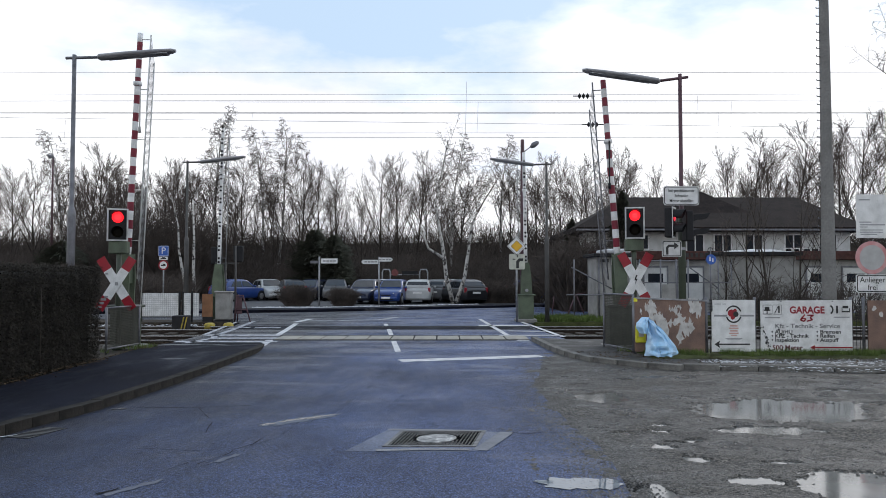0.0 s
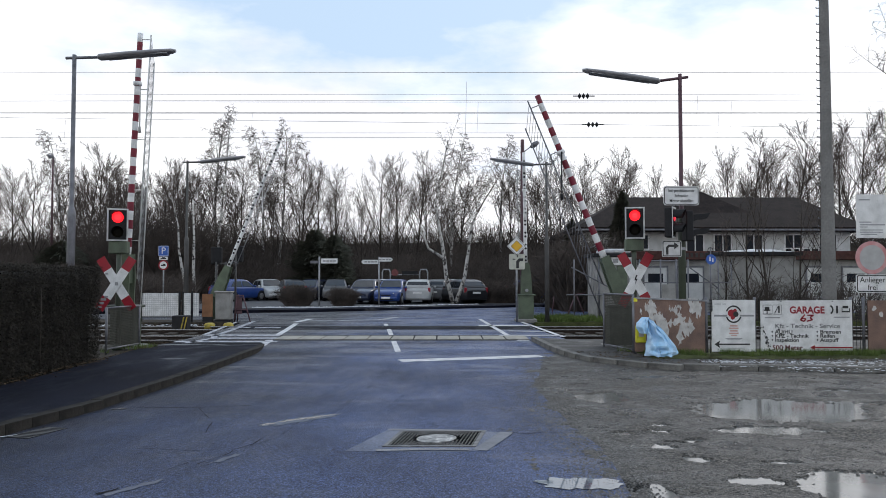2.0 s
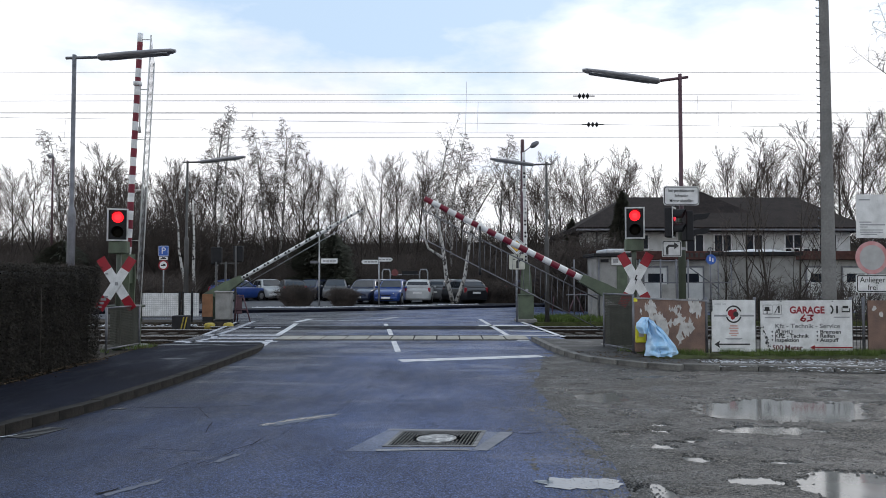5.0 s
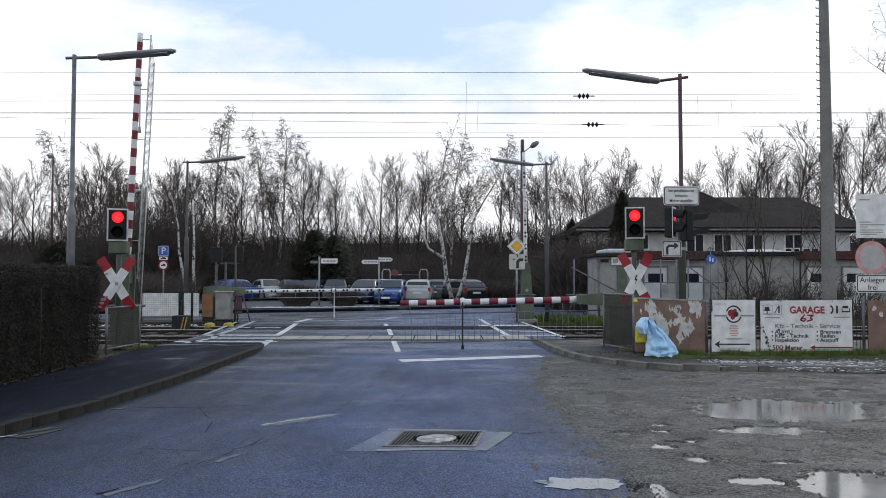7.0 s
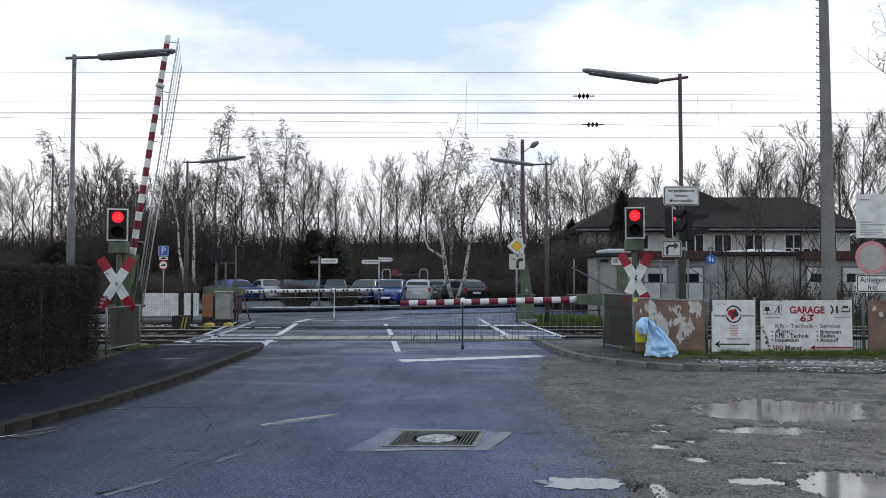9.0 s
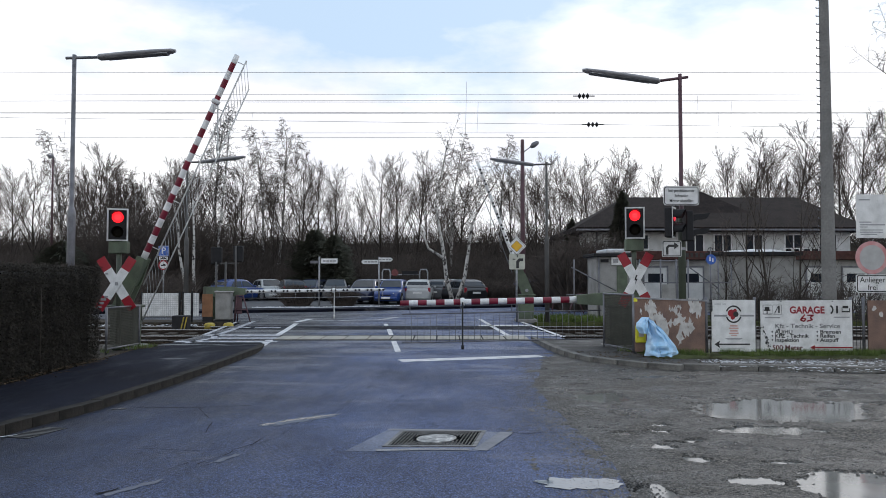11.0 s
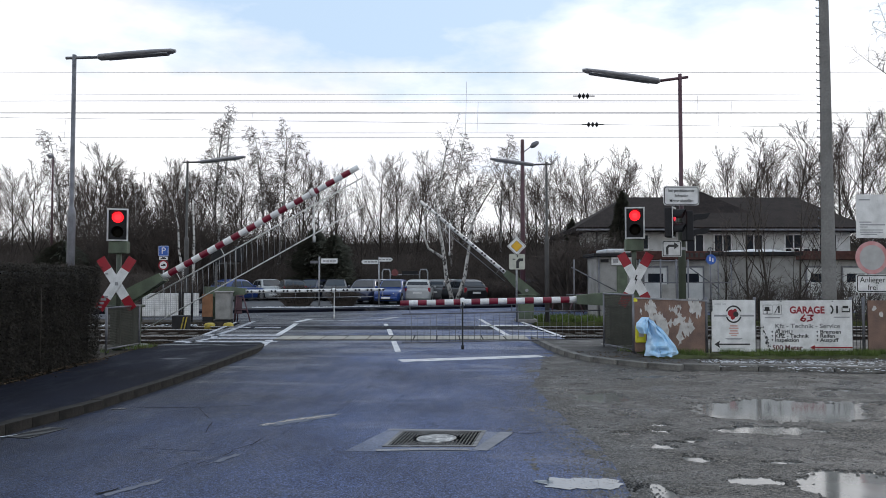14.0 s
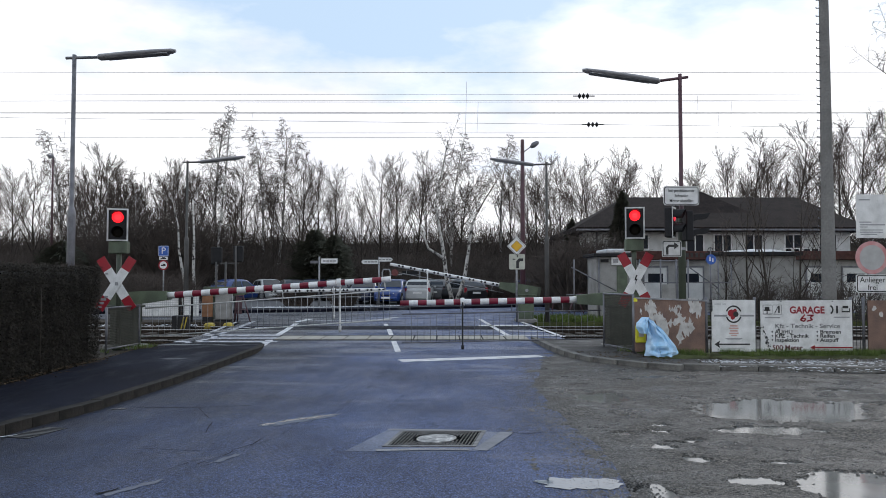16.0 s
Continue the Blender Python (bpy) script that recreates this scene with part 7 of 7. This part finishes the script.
def far_left_gear():
    f = thing("screen_fence", "white gridded screen panels on dark posts beside the tracks", "fence", pose(0, 27.2, 0))
    for x0, x1 in ((-10.74, -9.46), (-9.26, -9.02), (-8.92, -8.72)):
        p = part("screen", box(x0, x1, 0, 0.03, 0.22, 1.05, 0.008), M_WHITE, f, "white screen panel with fine grid")
        bm = bmesh.new()
        x = x0 + 0.04
        while x < x1:
            add_box(bm, x - 0.003, x + 0.003, -0.006, -0.001, 0.22, 1.05)
            x += 0.075
        z = 0.27
        while z < 1.05:
            add_box(bm, x0, x1, -0.0075, -0.0025, z - 0.003, z + 0.003)
            z += 0.075
        part("grid", bm, M_GREYPRINT, p)
    for x in (-10.78, -9.42, -9.3, -8.98):
        part("post", tube([(x, 0.05, 0), (x, 0.05, 1.1)], 0.03, 6), M_BLACK, f)
    c = thing("switch_cabinet", "grey trackside cabinet with a pale lid", "cabinet", pose(-7.92, 27.35, 0.0))
    part("body", box(-0.27, 0.27, 0, 0.4, 0.1, 1.05, 0.02), M_CONC, c)
    part("lid", box(-0.31, 0.31, -0.04, 0.44, 1.05, 1.12, 0.03), M_CONC, c)
    part("plinth", box(-0.29, 0.29, 0.0, 0.4, 0.0, 0.1), M_BLACK, c)
    b = thing("brown_cabinet", "orange-brown weathered board beside the cabinet", "board", pose(-8.45, 27.3, 0.0))
    part("panel", box(-0.19, 0.19, 0, 0.04, 0.2, 1.02, 0.01), mat("orange_wood", (0.24, 0.11, 0.05), 0.7, var=0.35, scale=4), b)
    part("foot", box(-0.17, 0.17, 0.0, 0.1, 0.0, 0.2), M_BLACK, b)
    t = thing("trestle", "rusty brown steel trestle beside the barrier drive", "trestle", pose(-7.25, 27.5, 0.0), group="trestles")
    for pts in (((-0.28, 0, 0), (-0.2, 0, 0.98)), ((0.3, 0, 0), (0.02, 0, 0.98)), ((-0.3, 0.5, 0), (-0.22, 0.3, 0.98)), ((-0.24, 0, 0.95), (0.05, 0, 0.95)), ((-0.26, 0, 0.45), (0.17, 0, 0.45))):
        part("leg", tube(pts, 0.024, 6), M_RUSTPOLE, t)
    part("board", box(-0.22, -0.02, 0.03, 0.06, 0.3, 0.9, 0.005), M_RUSTPOLE, t, "rust-brown board")
    # signal seen from behind
    s = thing("crossing_signal", "rear of a dark crossing signal beyond the tracks", "signal", pose(-8.35, 28.6, 0), group="crossing signals")
    for x in (-0.18, 0.17, 0.55):
        part("post", tube([(x, 0, 0), (x, 0, 2.8 if x > 0.3 else 2.2)], 0.04, 6), M_DARKPOLE, s)
    part("signal_head", box(-0.4, 0.0, 0, 0.2, 2.1, 2.75, 0.03), M_BLACK, s)
    part("signal_head", box(0.45, 0.8, 0, 0.2, 2.2, 2.8, 0.03), M_BLACK, s)
    part("crossbar", box(-0.3, 0.65, 0.0, 0.05, 2.12, 2.17), M_DARKPOLE, s)
    for x, y, z, w, material in ((-8.55, 24.9, -0.05, 0.5, M_BLACK), (-7.75, 25.3, -0.02, 0.32, M_DULLYELLOW), (-7.15, 25.4, -0.02, 0.3, M_DULLYELLOW)):
        k = thing("track_marker", "dark marker box with yellow stripes by the track" if material is M_BLACK else "yellow capped trackside buffer", "marker", pose(x, y, z))
        part("body", box(-w / 2, w / 2, -0.2, 0.2, -0.12, 0.42 if material is M_BLACK else 0.13, 0.03 if material is M_BLACK else 0.1, 3), material, k)
        if material is M_BLACK:
            for dx in (0.1, 0.2):
                part("stripe", plate([(dx - 0.07, -0.08), (dx - 0.03, -0.08), (dx + 0.07, 0.38), (dx + 0.03, 0.38)], -0.215, -0.203), M_DULLYELLOW, k)
    # rust-brown pole with a small lamp beyond the right barrier
    p = thing("street_lamp", "tall rust-brown wooden pole with a small lamp", "street lamp", pose(3.28, 31.2, 0), group="street lamps")
    part("pole", tube([(0, 0, -0.1), (0, 0, 7.3)], [0.12, 0.075], 12), M_RUSTPOLE, p)
    part("arm", tube([(0, 0, 6.75), (0.4, 0, 7.05)], 0.02, 6), M_POLE, p)
    part("lamp_head", tube([(0.34, 0, 6.98), (0.45, 0, 7.07), (0.62, 0, 7.18), (0.68, 0, 7.2)], [0.05, 0.12, 0.09, 0.03], 10), M_POLE, p)
    p = thing("street_lamp", "slim dark far street lamp with small head", "street lamp", pose(-29.4, 57, 0), group="street lamps")
    part("pole", tube([(0, 0, -0.2), (0, 0, 10.6)], [0.11, 0.06], 8), M_RUSTPOLE, p)
    part("lamp_head", tube([(0.1, 0, 10.6), (-0.15, 0, 10.75), (-0.45, 0, 10.85)], [0.05, 0.16, 0.06], 8), M_POLE, p)
    # railings by the car park
    r = thing("cycle_stand", "low railing with two rounded grey frames", "railing", pose(0, 53.0, 0.06))
    for x in (-3.95, -1.35):
        bm = bmesh.new()
        pts = [(x - 0.28, 0, 0.0), (x - 0.28, 0, 1.9), (x - 0.2, 0, 2.12), (x + 0.2, 0, 2.12), (x + 0.28, 0, 1.9), (x + 0.28, 0, 1.3), (x - 0.28, 0, 1.3)]
        add_tube(bm, pts, 0.06, 6)
        part("frame", bm, M_GALV, r)
    part("rail", tube([(-3.7, 0, 1.75), (-1.6, 0, 1.75)], 0.035, 6), M_GALV, r)
    part("board", box(-2.85, -1.75, -0.03, 0.03, 1.7, 2.0), M_BLACK, r, "dark sign board")
    bm = bmesh.new()
    add_disc(bm, (-3.35, 1.9), 0.24, -0.05, -0.03, 20)
    part("disc", bm, mat("dull_red_disc", (0.16, 0.04, 0.04), 0.6, var=0.3), r, "dull red round plate")


far_left_gear()


# ---- nearer trees and shrubs ----
def shaped_birch(stems, y, label, seed, r):
    """A birch whose stems follow given lines (x, z)."""
    rng = random.Random(seed)
    t = thing("tree", label, "tree", pose(0, y, 0), group="birches")
    C, CF = [], []
    bm = bmesh.new()
    for pts, r0, r1, twig in stems:
        n = len(pts)
        line = [Vector((x, 0.3 * noise.noise((x, z, seed)), z)) for x, z in pts]
        rad = [r0 + (r1 - r0) * i / (n - 1) for i in range(n)]
        if r0 > 0.05:
            add_tube(bm, line, rad, 8)
        else:
            lists_tube(C, CF, line, rad, 5)
        for i in range(n - 1):
            if line[i].z < twig:
                continue
            for _ in range(5):
                q = line[i].lerp(line[i + 1], rng.random())
                d = Vector((rng.uniform(-1, 1), rng.uniform(-1, 1), rng.uniform(0.1, 1.1))).normalized()
                limb(C, CF, C, CF, rng, "birch", 1, q, d, rng.uniform(1.0, 2.2), 0.016, (0, 6, 5), 0.16, 0.65)
    part("trunk", bm, M_BIRCH, t, "white birch stems with dark marks")
    from_lists("crown", C, CF, M_TWIG, t, "fine hanging bare twigs")


def shrubs():
    shaped_birch([([(0.62, 0.0), (0.2, 1.6), (0.0, 3.3), (-0.25, 4.6), (-0.42, 6.0), (-0.1, 7.6), (0.3, 9.6)], 0.135, 0.035, 4.2), ([(0.0, 2.75), (-0.85, 3.3), (-1.2, 4.3), (-1.6, 5.3)], 0.09, 0.03, 3.8),
                  ([(0.7, 0.0), (1.25, 1.6), (1.5, 3.3), (1.66, 4.6), (2.0, 5.4)], 0.125, 0.055, 4.2), ([(2.0, 5.4), (2.35, 6.0), (3.1, 7.2), (3.6, 8.3)], 0.05, 0.012, 6.4)], 44, "leaning two-stemmed birch with white bark by the road", 31, 0.16)
    shaped_birch([([(-16.9, 0.0), (-17.0, 1.5), (-17.4, 3.4), (-17.45, 5.0), (-17.9, 7.0)], 0.13, 0.03, 3.5), ([(-17.4, 3.3), (-16.8, 3.9), (-16.4, 4.1)], 0.03, 0.012, 9), ([(-17.4, 4.8), (-18.4, 5.6), (-19.0, 7.5)], 0.04, 0.012, 5)], 50, "slender birch with a twisted white trunk", 32, 0.12)
    shaped_birch([([(-15.7, 0.0), (-15.75, 2.0), (-15.7, 4.0), (-15.8, 6.5)], 0.13, 0.05, 4.0)], 48, "straight white birch trunk behind the tracks", 33, 0.12)
    shaped_birch([([(-16.2, 0.0), (-16.0, 4.0), (-15.6, 8.0), (-15.2, 13.0)], 0.13, 0.03, 4.5)], 54, "tall slim birch behind the barrier", 34, 0.12)
    shaped_birch([([(25.4, 0.0), (25.2, 6.0), (24.9, 11.0), (25.3, 15.5)], 0.2, 0.04, 6), ([(25.2, 7.6), (23.6, 8.0), (22.1, 7.5)], 0.045, 0.012, 7), ([(25.0, 11.0), (23.8, 12.2), (23.0, 12.8)], 0.04, 0.012, 9), ([(25, 13), (24, 14.5), (23.6, 15.0)], 0.04, 0.012, 9)], 40, "tall bare birch reaching over the house", 35, 0.16)
    # leafless roadside trees before the shed
    for x, y, h, s in ((11.5, 28.6, 4.4, 41), (12.5, 29.3, 4.9, 42), (13.6, 29.0, 4.3, 43), (11.0, 29.6, 3.6, 46), (15.4, 30.4, 4.6, 45), (5.2, 31.5, 3.4, 47)):
        rng = random.Random(s)
        T, TF, C, CF = grow(rng, h, "slim", 0.06, 0.5, (9, 5, 4))
        t = thing("tree", "small bare multi-stemmed tree before the shed", "tree", pose(x, y, 0), group="small bare trees")
        from_lists("trunk", T, TF, M_BARK, t, smooth=True)
        from_lists("crown", C, CF, M_TWIG, t, "bare fine twigs")

    def conifer(x, y, h, w, label, seed, n, mound=False):
        rng = random.Random(seed)
        t = thing("conifer", label, "tree", pose(x, y, 0), group="evergreens")
        part("trunk", tube([(0, 0, -0.1), (0, 0, h * 0.9)], [0.14, 0.03], 8), M_BARK, t)
        V, Fc = [], []
        for _ in range(n):
            f = rng.random() ** 0.8
            z = 0.3 + (h - 0.3) * f
            rad = w * (1 - f) ** 0.75 * rng.uniform(0.5, 1.12) * (0.75 + 0.5 * noise.noise((z * 1.5, seed, rng.random())))
            if mound:
                rad = w * math.sqrt(max(0.02, 1 - f ** 2)) * rng.uniform(0.5, 1.1) * (0.85 + 0.7 * noise.noise((z * 1.3, seed, 3 * rng.random())))
            a = rng.random() * 6.2832
            p = Vector((rad * math.cos(a), rad * math.sin(a), z + rng.gauss(0, 0.1)))
            out = Vector((math.cos(a), math.sin(a), rng.uniform(-0.5, 0.3))).normalized()
            s = out.cross(Vector((0, 0, 1))).normalized()
            r = rng.uniform(0.07, 0.2)
            k = len(V)
            V.extend((tuple(p - out * r), tuple(p + s * r * 0.4), tuple(p + out * r), tuple(p - s * r * 0.4 + Vector((0, 0, r * 0.4)))))
            Fc.append((k, k + 1, k + 2, k + 3))
        from_lists("crown", V, Fc, M_CONIFER, t, "dark needled boughs")
    conifer(9.95, 42.0, 6.2, 1.75, "narrow dark spruce beside the house", 51, 9000)
    conifer(-9.3, 55.5, 4.9, 1.9, "broad dark evergreen below bare trees", 52, 12000, True)
    conifer(-7.9, 55.0, 4.5, 1.5, "dark evergreen below bare trees", 53, 9000, True)
    conifer(-26.0, 52.0, 3.9, 1.9, "dark evergreen behind the hedge", 54, 12000, True)
    conifer(8.0, 47.0, 5.0, 1.7, "dense dark ivy-covered bush", 55, 8000)
    for x0, x1, y0, y1, n, h0, h1, s, label in ((-8.6, -7.5, 41.6, 42.6, 900, 0.8, 1.4, 61, "bare clipped shrubs beside the parked cars"), (-5.9, -5.0, 41.4, 42.3, 700, 0.8, 1.4, 62, "bare clipped shrub by a signpost"), (1.2, 6.0, 46.0, 48.5, 1600, 0.8, 2.0, 63, "thorny bare shrubs beyond the birches"),
                                               (-23.6, -17.4, 52.5, 56.5, 3000, 3.5, 7.6, 68, "tall dense bare brush behind the tracks"), (-28, -14.5, 40, 46, 2600, 1.0, 2.8, 64, "brown bare shrubs behind the sign"), (5.7, 7.7, 36, 41, 3200, 1.4, 4.4, 65, "dense bare shrubs beside the house"), (-13.5, -11.0, 31, 33, 500, 0.5, 1.0, 66, "low bare scrub by the tracks"), (11.0, 16.0, 28.2, 29.4, 260, 0.8, 2.2, 67, "thin bare scrub before the shed")):
        thicket("shrub", label, x0, x1, y0, y1, n, h0, h1, s, M_SHRUB)


def grass():
    for name, x0, x1, y0, y1, n, z, h, s, label in (("grass", 3.45, 8.5, 27.5, 30.6, 14000, 0.0, 0.2, 71, "short green winter grass beyond the tracks"), ("grass", 3.95, 9.6, 14.5, 15.1, 9000, 0.09, 0.13, 72, "straggling grass under the boards"), ("grass", 3.6, 4.3, 15.0, 15.8, 600, 0.08, 0.13, 73, "grass tufts at the fence post"), ("grass", -7.0, -6.3, 15.4, 17.0, 500, 0.08, 0.1, 74, "thin weeds at the guard panel foot")):
        rng = random.Random(s)
        V, Fc = [], []
        for _ in range(n):
            x, y = rng.uniform(x0, x1), rng.uniform(y0, y1)
            if noise.noise((x * 1.6, y * 1.6, s)) < (-0.2 if n > 5000 else 0.02):
                continue
            k = len(V)
            a = rng.random() * 6.28
            l = rng.uniform(0.4, 1.2) * h
            dx, dy = math.cos(a), math.sin(a)
            w = 0.006 if y < 20 else 0.012
            V.extend(((x - dy * w, y + dx * w, z), (x + dy * w, y - dx * w, z), (x + dx * l * 0.5, y + dy * l * 0.5, z + l)))
            Fc.append((k, k + 1, k + 2))
        tagged(from_lists(name, V, Fc, M_GRASS), label, "grass", kind="stuff")


shrubs()
grass()
snow_bits()


# ---- what moves ----
def motions():
    for ob, rows, at in MOVES:
        walk(ob, [(t, at(a)) for t, a in rows])


motions()
